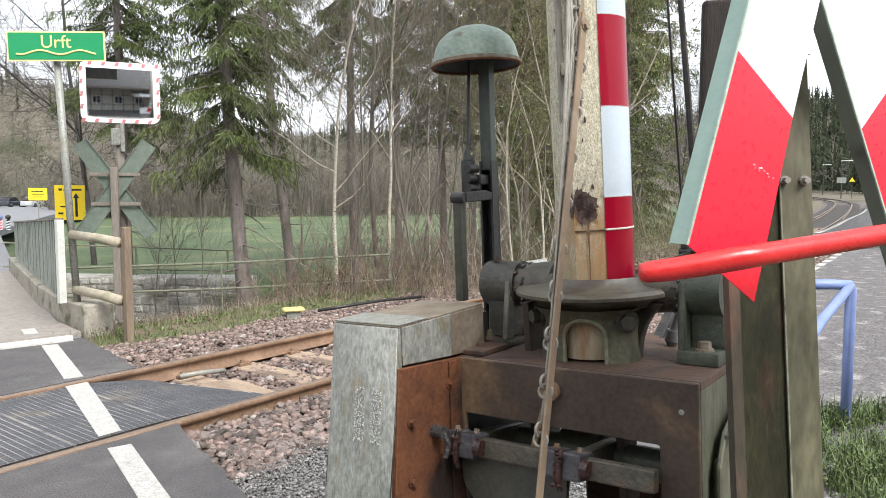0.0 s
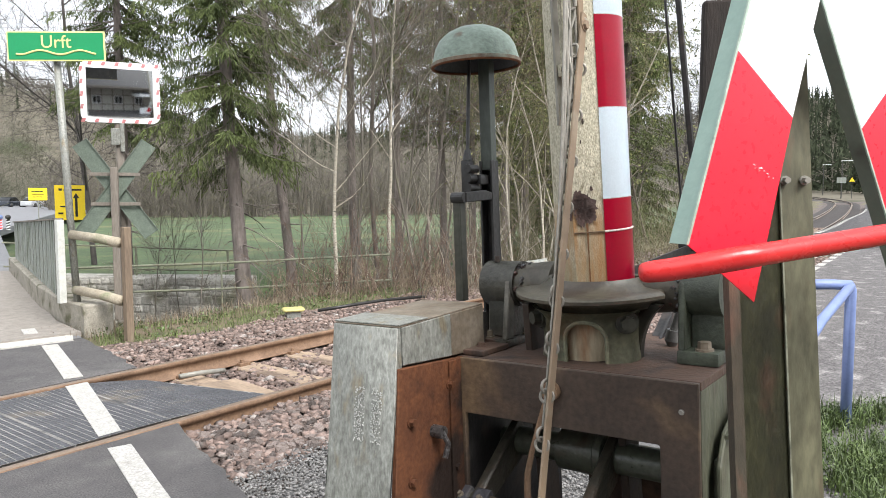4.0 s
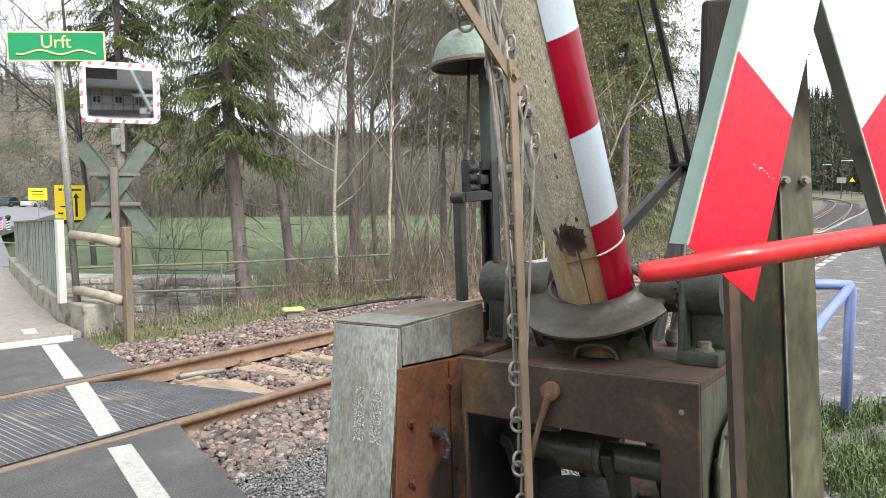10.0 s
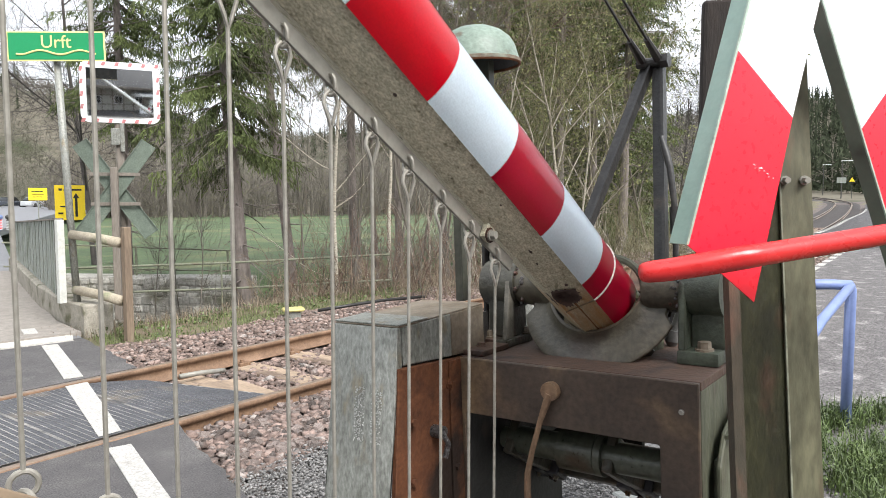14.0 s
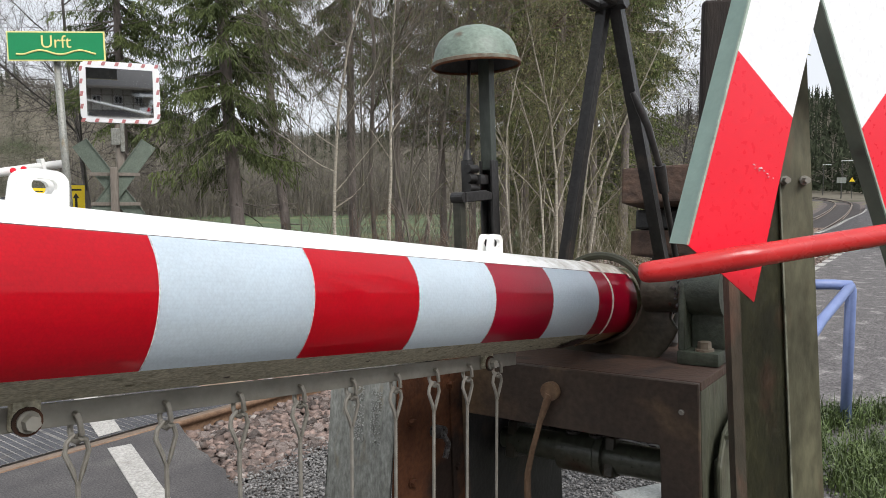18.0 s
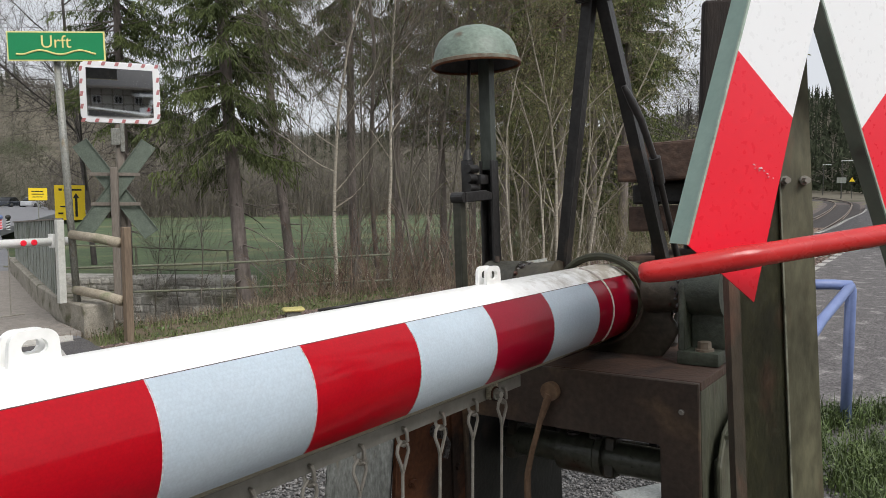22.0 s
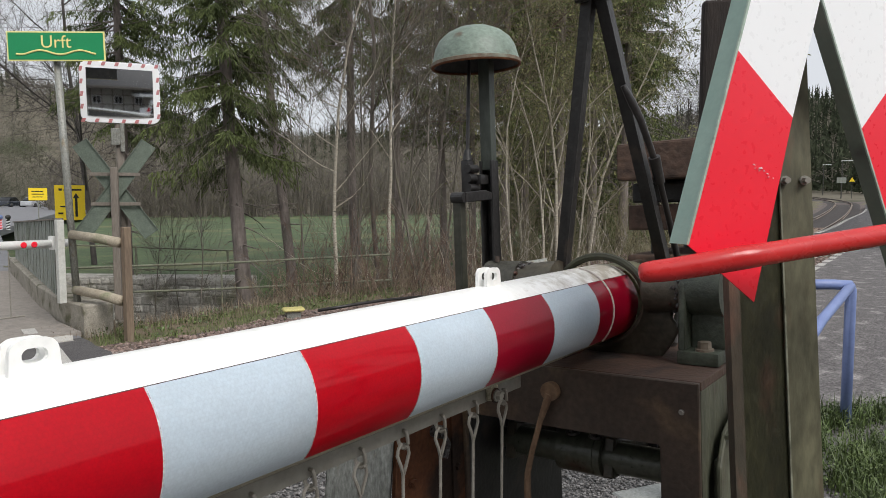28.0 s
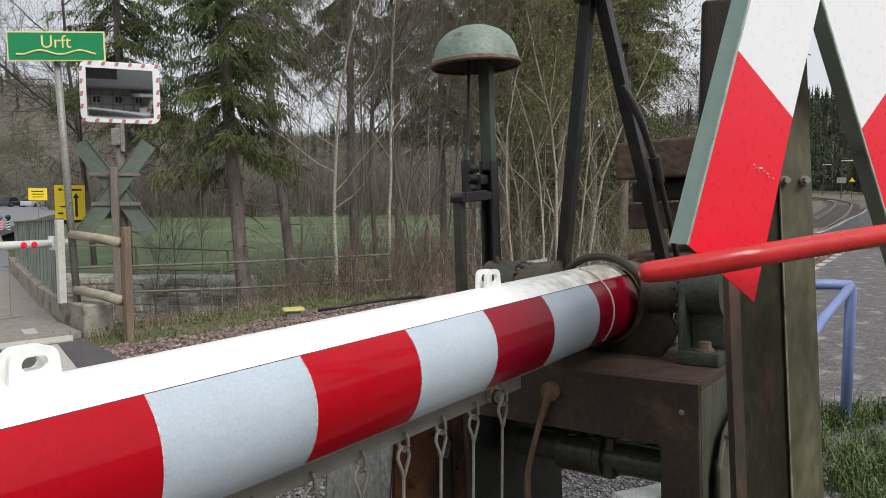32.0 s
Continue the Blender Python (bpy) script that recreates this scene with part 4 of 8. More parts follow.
slab(bm, [(-0.369, -0.074), (-0.16, -0.066), (-0.16, -0.231), (-0.33, -0.227), (-0.369, -0.225)], 0.5105, 0.5255, 1, 0.003)
mpart("side_sheet", bm, RUST_GALV, cover, "brown-stained end of the side sheet")
bm = BM()
slab(bm, [(-0.655, -0.077), (-0.655, -0.073), (-0.50, -0.0675), (-0.50, -0.0715)], 0.508, 0.803, 1, 0.001)
mpart("lid_fold", bm, GALV, cover, "galvanised fold over the front of the lid")
bm = BM()
slab(bm, [(-0.655, -0.084), (-0.655, -0.078), (-0.16, -0.060), (-0.16, -0.066)], 0.511, 0.80, 1, 0.002)
mpart("lid", bm, RUST_GALV, cover, "rust-stained zinc lid")
bm = BM()
slab(bm, [(-0.638, -0.20), (-0.16, -0.18), (-0.16, -0.068), (-0.638, -0.085)], 0.785, 0.797, 1, 0.002)
mpart("side_sheet", bm, GALV, cover)
bm = BM()
for k in range(300):
    y = random.choice((0.585, 0.66)) + random.uniform(-0.022, 0.022)
    z = -0.365 + random.uniform(-0.10, 0.08)
    x = -0.6625 + (z + 0.085) * 0.125
    box(bm, (x - 0.0014, y, z), (x + 0.002, y + random.uniform(0.0015, 0.004), z + random.uniform(0.0015, 0.005)))
tagged(mpart("flaking_paint", bm, mat("old_white_flakes", (0.5, 0.5, 0.48), (0.4, 0.4, 0.38), rough=0.8), cover, "flecks of old white paint"), kind="stuff")
bm = BM()
box(bm, (-0.90, 0.64, -0.78), (-0.74, 0.775, -0.665), 0.008)
mpart("latch_box", bm, GALV, cover)

# bell on its post
bell = thing("warning_bell", AXLE, "green warning bell with a rusty rim on a dark steel post", "bell")
BX, BY = 0.145, 0.665
DOME_GREEN = mat("faded_bell_paint", (0.215, 0.275, 0.225), (0.145, 0.19, 0.155), scale=11, rough=0.5, bump=0.15, c3=(0.105, 0.085, 0.058), stain=0.60, sscale=13, stretch=(1, 1, 1.3), grain=0.2)
RIM_TAN = mat("rust_tan_rim", (0.17, 0.14, 0.10), (0.10, 0.062, 0.04), scale=16, rough=0.75, bump=0.25, c3=(0.17, 0.20, 0.16), stain=0.56, sscale=9)
BELL_POST = mat("dirty_green_post_paint", (0.060, 0.070, 0.057), (0.038, 0.046, 0.039), scale=9, rough=0.5, bump=0.2, c3=(0.045, 0.036, 0.034), stain=0.55, sscale=5, stretch=(1, 1, 0.4))
bm = BM()
box(bm, (BX - 0.030, BY - 0.036, -0.235), (BX + 0.022, BY - 0.026, 0.5), 0.002)
box(bm, (BX - 0.030, BY + 0.017, -0.235), (BX + 0.022, BY + 0.027, 0.5), 0.002)
box(bm, (BX + 0.010, BY - 0.036, -0.235), (BX + 0.020, BY + 0.027, 0.5), 0.002)
mpart("post", bm, BLACK_STEEL, bell, "dark rolled steel channel post")
bm = BM()
box(bm, (BX - 0.022, BY - 0.031, 0.46), (BX + 0.020, BY + 0.023, 0.94), 0.004)
mpart("upper_post", bm, BELL_POST, bell, "green painted upper post")
bm = BM()
lathe(bm, [(0.0, 0.1206), (0.03, 0.1197), (0.07, 0.1125), (0.112, 0.0938), (0.145, 0.0661), (0.165, 0.0321), (0.174, -0.0018), (0.181, -0.025), (0.183, -0.0384)], 48, pose(BX - 0.07, BY, 0.928, 0, -1.8, 0))
mpart("dome", bm, DOME_GREEN, bell, "green painted bell dome, faded on top", True)
bm = BM()
lathe(bm, [(0.182, -0.0393), (0.177, -0.0357), (0.168, -0.0045), (0.143, 0.0447), (0.1, 0.0804), (0.0, 0.1072)], 48, pose(BX - 0.07, BY, 0.928, 0, -1.8, 0))
mpart("dome_inside", bm, BLACK_STEEL, bell, "dark rusty inside of the dome", True)
bm = BM()
lathe(bm, [(0.1815, -0.0243), (0.1845, -0.0261), (0.187, -0.0393), (0.181, -0.0411)], 48, pose(BX - 0.07, BY, 0.928, 0, -1.8, 0))
mpart("rim_band", bm, RIM_TAN, bell, "rusty band above the rim", True)
bm = BM()
tube(bm, ring_pts((BX - 0.0687, BY, 0.887), 0.180, (-0.0314, 0, 1), 48), 0.006, 8, True)
mpart("rim", bm, RUST, bell, "rusty rim", True)
bm = BM()
box(bm, (BX - 0.125, BY + 0.015, 0.36), (BX - 0.085, BY + 0.055, 0.50), 0.006)
rod(bm, (BX - 0.105, BY + 0.035, 0.50), (BX - 0.10, BY + 0.035, 0.545), 0.020, 0.012, seg=10)
box(bm, (BX - 0.09, BY - 0.02, 0.40), (BX - 0.03, BY + 0.02, 0.44), 0.004)
for k in range(3):
    rod(bm, (BX - 0.14, BY + 0.012, 0.385 + 0.04 * k), (BX - 0.075, BY + 0.012, 0.385 + 0.04 * k), 0.018, seg=10)
rod(bm, (BX - 0.10, BY + 0.036, 0.52), (BX - 0.06, BY + 0.040, 0.92), 0.008, seg=8)
mpart("striker", bm, BLACK_STEEL, bell, "black striker mechanism", True)
bm = BM()
rod(bm, (BX - 0.22, BY - 0.03, 0.345), (BX - 0.22, BY + 0.03, 0.345), 0.022, seg=14)
slab(bm, [(BX - 0.22, 0.325), (BX - 0.03, 0.335), (BX - 0.03, 0.365), (BX - 0.08, 0.375), (BX - 0.22, 0.365)], BY - 0.035, BY - 0.015, 1, 0.003)
mpart("lever", bm, BLACK_STEEL, bell)
bm = BM()
box(bm, (BX - 0.225, BY, -0.07), (BX - 0.205, BY + 0.03, 0.33), 0.003)
box(bm, (BX - 0.225, BY - 0.008, -0.07), (BX - 0.19, BY, 0.33), 0.003)
mpart("pull_rod", bm, GREEN_DARK, bell, "dark green flat pull rod")

# handle rod hanging on the front sheet
bm = BM()
rod(bm, (-0.36, 0.131, -0.311), (-0.336, 0.131, -0.311), 0.031, seg=18)
tube(bm, [(-0.352, 0.133, -0.32), (-0.36, 0.165, -0.41), (-0.36, 0.20, -0.52), (-0.358, 0.221, -0.60), (-0.356, 0.224, -0.66), (-0.354, 0.222, -0.80)], [0.015, 0.010, 0.010, 0.011, 0.012, 0.012], 8)
handle = mpart("hanging_handle", bm, mat("rusty_handle", (0.235, 0.145, 0.085), (0.14, 0.085, 0.052), scale=18, rough=0.8, bump=0.3, c3=(0.10, 0.07, 0.05), stain=0.56, sscale=9), None, "", True)
handle.matrix_world = AXLE
tagged(handle, "rusty hanging handle with a round head on the front sheet", "handle")

# bracket on the right side sheet
def prism_fold(bm):
    """The bracket's upper edge, folded out."""
    vs = [bm.verts.new(p) for p in ((-0.21, -0.382, -0.415), (-0.06, -0.382, -0.362), (-0.06, -0.425, -0.352), (-0.21, -0.425, -0.405))]
    vs += [bm.verts.new(v.co + Vector((0, 0, -0.012))) for v in vs]
    for f in ((0, 1, 2, 3), (7, 6, 5, 4), (0, 4, 5, 1), (1, 5, 6, 2), (2, 6, 7, 3), (3, 7, 4, 0)):
        bm.faces.new([vs[i] for i in f])


bm = BM()
slab(bm, [(-0.20, -0.41), (-0.06, -0.36), (0.05, -0.36), (0.05, -1.2), (-0.26, -1.2), (-0.26, -0.50)], -0.382, -0.367, 1, 0.004)
box(bm, (-0.2, -0.368, -1.0), (0.0, -0.344, -0.5))
prism_fold(bm)
mpart("side_bracket", bm, SIDE_GREEN, drive, "green angled side bracket")
bm = BM()
bolt(bm, (-0.10, -0.382, -0.47), (0, -1, 0), 0.024, 0.035)
for k in range(22):
    c = (-0.11 + random.uniform(-0.035, 0.035), -0.384, -0.62 + random.uniform(-0.13, 0.06))
    rod(bm, c, (c[0], c[1] - random.uniform(0.006, 0.02), c[2]), random.uniform(0.01, 0.02), 0.004, seg=6)
mpart("grease_lump", bm, GREASE, drive, "clotted purple-brown grease")

SHAFT_GREEN = mat("oily_green_shaft_paint", (0.10, 0.108, 0.080), (0.05, 0.054, 0.041), scale=12, rough=0.32, bump=0.15, c3=(0.065, 0.045, 0.03), stain=0.58, sscale=8)
# lower shaft with its clamp, and the crank that turns down at the start
LOW = (-0.06, -0.60)
bm = BM()
rod(bm, (LOW[0], -0.335, LOW[1]), (LOW[0], 0.20, LOW[1]), 0.056, seg=24)
rod(bm, (LOW[0], 0.12, LOW[1]), (LOW[0], 0.50, LOW[1]), 0.040, seg=20)
mpart("lower_shaft", bm, SHAFT_GREEN, drive, "dark green lower shaft", True)
CLAMP_STEEL = mat("bluish_worn_clamp_iron", (0.075, 0.072, 0.082), (0.03, 0.029, 0.033), scale=14, rough=0.4, bump=0.35, c3=(0.17, 0.16, 0.145), stain=0.63, sscale=22)
CLOTTED = mat("clotted_red_grease", (0.06, 0.026, 0.020), (0.026, 0.013, 0.012), scale=26, rough=0.3, bump=0.5, c3=(0.19, 0.10, 0.055), stain=0.66, sscale=18)
crank = thing("crank_lever", AXLE, "greasy cast-iron crank lever with bolted clamps inside the drive", "crank")
bm = BM()
rod(bm, (0, 0.095, 0), (0, 0.238, 0), 0.076, seg=28)
rod(bm, (0, 0.066, 0), (0, 0.092, 0), 0.077, seg=28)
rod(bm, (0, 0.088, 0), (0, 0.10, 0), 0.071, seg=28)
mpart("hub", bm, SHAFT_GREEN, crank, "green clamp hub", True)
for y in (0.09, 0.18):
    bm = BM()
    bolt(bm, (0.05, y, -0.065), (0.35, 0, -1), 0.020, 0.035)
    mpart("bolt", bm, GREASE, crank)
for y0, y1 in ((0.42, 0.46), (0.02, 0.06)):
    bm = BM()
    slab(bm, [(0.05, -0.07), (0.05, 0.07), (-0.10, 0.06), (-0.33, 0.035), (-0.36, 0.0), (-0.33, -0.035), (-0.10, -0.06)], y0, y1, 1, 0.006)
    mpart("arm", bm, RUSTY_BAR, crank, "", True)
bm = BM()
rod(bm, (0, 0.21, 0), (0, 0.46, 0), 0.053, seg=24)
mpart("sleeve", bm, SHAFT_GREEN, crank, "", True)
bm = BM()
box(bm, (-0.345, -0.23, -0.034), (-0.300, 0.50, 0.034), 0.007)
mpart("cross_bar", bm, RUSTY_BAR, crank, "greasy green cross bar worn to brown rust")
for y0 in (0.43, 0.035):
    for dy in (0.0, 0.078):
        bm = BM()
        box(bm, (-0.385, y0 - 0.045 + dy, -0.040), (-0.285, y0 + 0.018 + dy, 0.046), 0.008)
        mpart("clamp_block", bm, CLAMP_STEEL, crank, "worn bluish clamp block")
    bm = BM()
    tube(bm, [(-0.380, y0 + 0.025, 0.05), (-0.395, y0 + 0.025, 0.0), (-0.388, y0 + 0.024, -0.045), (-0.375, y0 + 0.02, -0.075)], [0.010, 0.012, 0.012, 0.009], 8)
    for k in range(16):
        c = Vector((-0.393 + lumpy.uniform(-0.004, 0.004), y0 + 0.025 + lumpy.uniform(-0.014, 0.014), lumpy.uniform(-0.06, 0.05)))
        rod(bm, c, c + Vector((-lumpy.uniform(0.006, 0.014), lumpy.uniform(-0.005, 0.005), 0)), 0.008, 0.003, seg=6)
    mpart("u_bolt", bm, CLOTTED, crank, "U-bolt clotted with red-brown grease", True)
    for dy in (-0.02, 0.062):
        bm = BM()
        bolt(bm, (-0.335, y0 + dy, 0.046), (0, 0, 1), 0.010, 0.014)
        mpart("bolt", bm, RUST_GALV, crank, "pale crusted nut")
    bm = BM()
    rod(bm, (-0.36, y0 - 0.066, 0.0), (-0.36, y0 - 0.044, 0.0), 0.028, 0.034, seg=9)
    mpart("rust_lump", bm, CLOTTED, crank, "rust-red crusted bolt end", True)
bm = BM()
slab(bm, [(0.06, -0.03), (0.46, -0.03), (0.475, -0.07), (0.46, -0.13), (0.42, -0.175), (0.36, -0.20), (0.10, -0.215), (0.06, -0.19)], -0.318, -0.296, 0, 0.004)
mpart("cheek_plate", bm, GREEN_DARK, crank, "dark green plate with a rounded corner below the bar", True)
LOWER = AXLE @ pose(LOW[0] * K, 0, LOW[1] * K)
crank.matrix_world = LOWER

# ---- the boom ----
RING_IRON = mat("worn_green_brown_iron", (0.110, 0.097, 0.070), (0.050, 0.045, 0.034), scale=9, rough=0.42, bump=0.2, c3=(0.048, 0.036, 0.026), stain=0.55, sscale=7)
boom = thing("barrier_boom", AXLE, "red and white striped barrier boom with a hanging rod grid", "barrier boom")
YC = 0.096
HALF = [(0.0, -0.203), (-0.088, -0.155), (-0.108, -0.130), (-0.124, -0.096), (-0.131, -0.058), (-0.128, -0.021), (-0.116, 0.011), (-0.096, 0.038), (-0.070, 0.060), (-0.042, 0.074), (-0.014, 0.081)]
KNOTS = HALF


def rounded_curve(pts, k):
    """Points along a smooth curve through all the given ones."""
    ext = [(2 * pts[0][0] - pts[1][0], 2 * pts[0][1] - pts[1][1])] + pts + [(2 * pts[-1][0] - pts[-2][0], 2 * pts[-1][1] - pts[-2][1])]
    out = []
    for a, b, c, d in zip(ext, ext[1:], ext[2:], ext[3:]):
        for i in range(k):
            t = i / k
            out.append(tuple(0.5 * (2 * q + (r - p) * t + (2 * p - 5 * q + 4 * r - s) * t * t + (3 * q - p - 3 * r + s) * t ** 3) for p, q, r, s in zip(a, b, c, d)))
    return out + [pts[-1]]


HALF = [KNOTS[0]] + rounded_curve(KNOTS[1:], 3)
SECTION = [(YC + y, n) for y, n in HALF] + [(YC - y, n) for y, n in HALF[::-1] if y]
TIP = 8.2


def size_at(r):
    return 1.0 if r < 2.4 else 1.0 - 0.35 * (r - 2.4) / (TIP - 2.4)


def section_at(r, pts):
    s = size_at(r)
    return [(-r, YC + (y - YC) * s, n * s) for y, n in pts]


bm = BM()
cuts = [0.0, 0.03, 1.0, 2.0, 3.0, 4.0, 5.0, 6.0, 7.0, TIP]
rings = [[bm.verts.new(p) for p in section_at(r, SECTION)] for r in cuts]
ns = len(SECTION)
for a, b in zip(rings, rings[1:]):
    for i in range(ns):
        bm.faces.new((a[i], a[(i + 1) % ns], b[(i + 1) % ns], b[i]))
bm.faces.new(rings[0])
bm.faces.new(rings[-1][::-1])
bmesh.ops.recalc_face_normals(bm, faces=bm.faces)
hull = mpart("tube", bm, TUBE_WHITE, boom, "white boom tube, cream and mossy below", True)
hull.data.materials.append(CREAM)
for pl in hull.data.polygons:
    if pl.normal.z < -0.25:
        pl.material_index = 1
# reflecting sheets
SHEET_PTS = rounded_curve(KNOTS[1:8] + [(-0.0905, 0.0432)], 3)


def sheet_strip(r0, r1, material, n=1):
    bm = BM()
    out = []
    for k in range(n + 1):
        r = r0 + (r1 - r0) * k / n
        s = size_at(r)
        out.append([bm.verts.new((-r, YC + y * s * 1.012 - 0.0015, (v + 0.025) * s * 1.012 - 0.025 * s)) for y, v in SHEET_PTS])
    for a, b in zip(out, out[1:]):
        for i in range(len(a) - 1):
            bm.faces.new((a[i], b[i], b[i + 1], a[i + 1]))
    bmesh.ops.solidify(bm, geom=bm.faces[:], thickness=-0.0015)
    bmesh.ops.recalc_face_normals(bm, faces=bm.faces)
    return mpart("reflective_sheet", bm, material, boom, "", True)


edges = [0.004, 0.324]
while edges[-1] < TIP - 0.4:
    edges.append(edges[-1] + 0.30)
for k, (a, b) in enumerate(zip(edges, edges[1:])):
    sheet_strip(a, b - 0.001, TAPE_WHITE if k % 2 else TAPE_CRIMSON if k < 3 else TAPE_RED)
# thin pale edges where one sheet meets the next
for a in edges[1:-1]:
    bm = BM()
    s_ = size_at(a)
    row = [(YC + y * s_ * 1.020 - 0.0015, (v + 0.025) * s_ * 1.020 - 0.025 * s_) for y, v in SHEET_PTS]
    lo = [bm.verts.new((-a - 0.0014, y, z)) for y, z in row]
    hi = [bm.verts.new((-a + 0.0014, y, z)) for y, z in row]
    for k in range(len(row) - 1):
        bm.faces.new((lo[k], hi[k], hi[k + 1], lo[k + 1]))
    mpart("sheet_edge", bm, SEAM, boom, "pale ragged edge of the sheet")
bm = BM()
for a, b in ((0.004, 2.4), (2.4, edges[-1])):
    sa, sb = size_at(a), size_at(b)
    y, v = SHEET_PTS[-1]
    rod(bm, (-a, YC + y * sa * 1.012, (v + 0.025) * sa * 1.012 - 0.025 * sa), (-b, YC + y * sb * 1.012, (v + 0.025) * sb * 1.012 - 0.025 * sb), 0.0013, 0.0013, seg=6)
mpart("sheet_joint", bm, mat("grimy_joint", (0.10, 0.06, 0.055), (0.045, 0.03, 0.03), scale=70, rough=0.8, bump=0.2), boom, "thin grimy joint above the sheets")
BAND_SHEET = mat("flaking_white_band", (0.66, 0.62, 0.58), (0.42, 0.34, 0.31), scale=120, rough=0.6, bump=0.2)
BAND_RUST = mat("rusty_wire", (0.17, 0.12, 0.07), (0.10, 0.06, 0.035), scale=60, rough=0.8, bump=0.2)
bm = BM()
ring = [(-0.215, YC + y * 1.018 - 0.001, (v + 0.025) * 1.018 - 0.025) for y, v in HALF]
tube(bm, ring[:2], 0.0022, 6)
mpart("wire_band", bm, BAND_RUST, boom, "thin rusty wire on the paint", True)
bm = BM()
tube(bm, ring[1:], 0.0036, 6)
mpart("wire_band", bm, BAND_SHEET, boom, "flaking white band over the sheet", True)
# rust near the socket: a dark patch and orange streaks running down
def rust_blot(outline, material, lift, label):
    bm = BM()
    a, b = Vector((0, YC - 0.088, -0.160)), Vector((0, YC, -0.205))
    vs = []
    for u, r in outline:
        p = a.lerp(b, u) if u <= 1 else b.lerp(Vector((0, YC + 0.088, -0.160)), u - 1)
        vs.append((-r, p.y, p.z - lift))
    if any(u > 1 for u, r in outline) and any(u < 1 for u, r in outline):
        raise ValueError("a blot keeps to one face")
    bm.faces.new([bm.verts.new(v) for v in vs])
    mpart("rust_patch", bm, material, boom, label)


ragged = random.Random(8)


def blot(u, r, wide, tall, material, lift, label, n=44):
    """A rust blot with a ragged outline round (u, r), kept to one face."""
    lo_u, hi_u = (0.02, 0.995) if u < 1 else (1.005, 1.95)
    pts = []
    for k in range(n):
        a = 2 * math.pi * k / n
        q = 1 + ragged.uniform(-0.17, 0.15) + 0.08 * math.sin(3 * a + u * 9)
        pts.append((min(hi_u, max(lo_u, u + wide * q * math.cos(a))), r + tall * q * math.sin(a)))
    rust_blot(pts, material, lift, label)


BARE_RUST = mat("bare_rusted_iron", (0.098, 0.062, 0.052), (0.058, 0.038, 0.034), scale=30, rough=0.8, bump=0.3, c3=(0.19, 0.085, 0.03), stain=0.64, sscale=24)
RUST_RUN = mat("orange_rust_run", (0.22, 0.105, 0.036), (0.11, 0.05, 0.022), scale=40, rough=0.85, bump=0.2, stretch=(0.2, 1, 1))
for u, r, wide, tall in ((0.55, 0.300, 0.36, 0.046), (0.72, 0.290, 0.25, 0.052), (0.80, 0.320, 0.17, 0.040), (0.42, 0.275, 0.20, 0.030), (1.10, 0.300, 0.085, 0.045), (1.22, 0.325, 0.06, 0.012), (0.33, 0.360, 0.05, 0.008), (1.25, 0.285, 0.05, 0.010)):
    blot(u, r, wide, tall, BARE_RUST, 0.0024, "dark rust breaking through the paint")
u = 0.52
rust_blot([(u - 0.03, 0.0), (u + 0.03, 0.0), (u + 0.02, 0.13), (u + 0.05, 0.27), (u - 0.04, 0.27), (u - 0.02, 0.13)], RUST_RUN, 0.0022, "thin run of orange rust")
for k in range(14):
    blot(ragged.choice((ragged.uniform(0.2, 0.9), ragged.uniform(1.1, 1.8))), ragged.uniform(0.42, 2.6), ragged.uniform(0.02, 0.05), ragged.uniform(0.004, 0.012), RUST_DARK, 0.0018, "small rust spot", 10)
# lugs on top for the stay cables
for r in (0.75, 1.94, 6.4, 7.3):
    s = size_at(r)
    for e in (-1, 1):
        bm = BM()
        outline = [(-r - 0.044, 0.066 * s), (-r + 0.044, 0.066 * s), (-r + 0.036, 0.078), (-r + 0.034, 0.108)] + [(-r + 0.014 + 0.020 * math.cos(t), 0.110 + 0.020 * math.sin(t)) for t in [0.5 * math.pi * j / 5 for j in range(1, 6)]]
        outline += [(-r - 0.014 + 0.020 * math.cos(t), 0.110 + 0.020 * math.sin(t)) for t in [0.5 * math.pi * (1 + j / 5) for j in range(6)]] + [(-r - 0.036, 0.078)]
        inner = [(-r + (0.007 if j < 6 else -0.007) + 0.011 * math.cos(t), 0.106 + 0.011 * math.sin(t)) for j, t in enumerate([2 * math.pi * (j - 2.5) / 12 for j in range(12)])]
        y = YC + e * 0.014
        n1 = len(outline)
        fs = []
        for lo in (y - 0.005, y + 0.005):
            vo = [bm.verts.new((x, lo, z)) for x, z in outline]
            vi = [bm.verts.new((x, lo, z)) for x, z in inner]
            eo = [bm.edges.new((vo[i], vo[(i + 1) % n1])) for i in range(n1)]
            ei = [bm.edges.new((vi[i], vi[(i + 1) % 12])) for i in range(12)]
            bmesh.ops.triangle_fill(bm, edges=eo + ei, use_beauty=True)
            fs.append((vo, vi))
        for (a, b), m_ in (((fs[0][0], fs[1][0]), n1), ((fs[0][1], fs[1][1]), 12)):
            for i in range(m_):
                bm.faces.new((a[i], a[(i + 1) % m_], b[(i + 1) % m_], b[i]))
        bmesh.ops.recalc_face_normals(bm, faces=bm.faces)
        mpart("lug", bm, TUBE_WHITE, boom, "white lug plate with a hole")
# socket ring and casting that hold the boom
bm = BM()
prof = [(0.165, 0.048), (0.176, 0.05), (0.186, 0.034), (0.21, 0.018), (0.25, 0.011), (0.29, 0.010), (0.298, 0.003), (0.297, -0.008), (0.28, -0.014), (0.24, -0.028), (0.222, -0.05), (0.172, -0.05)]
sweep = []
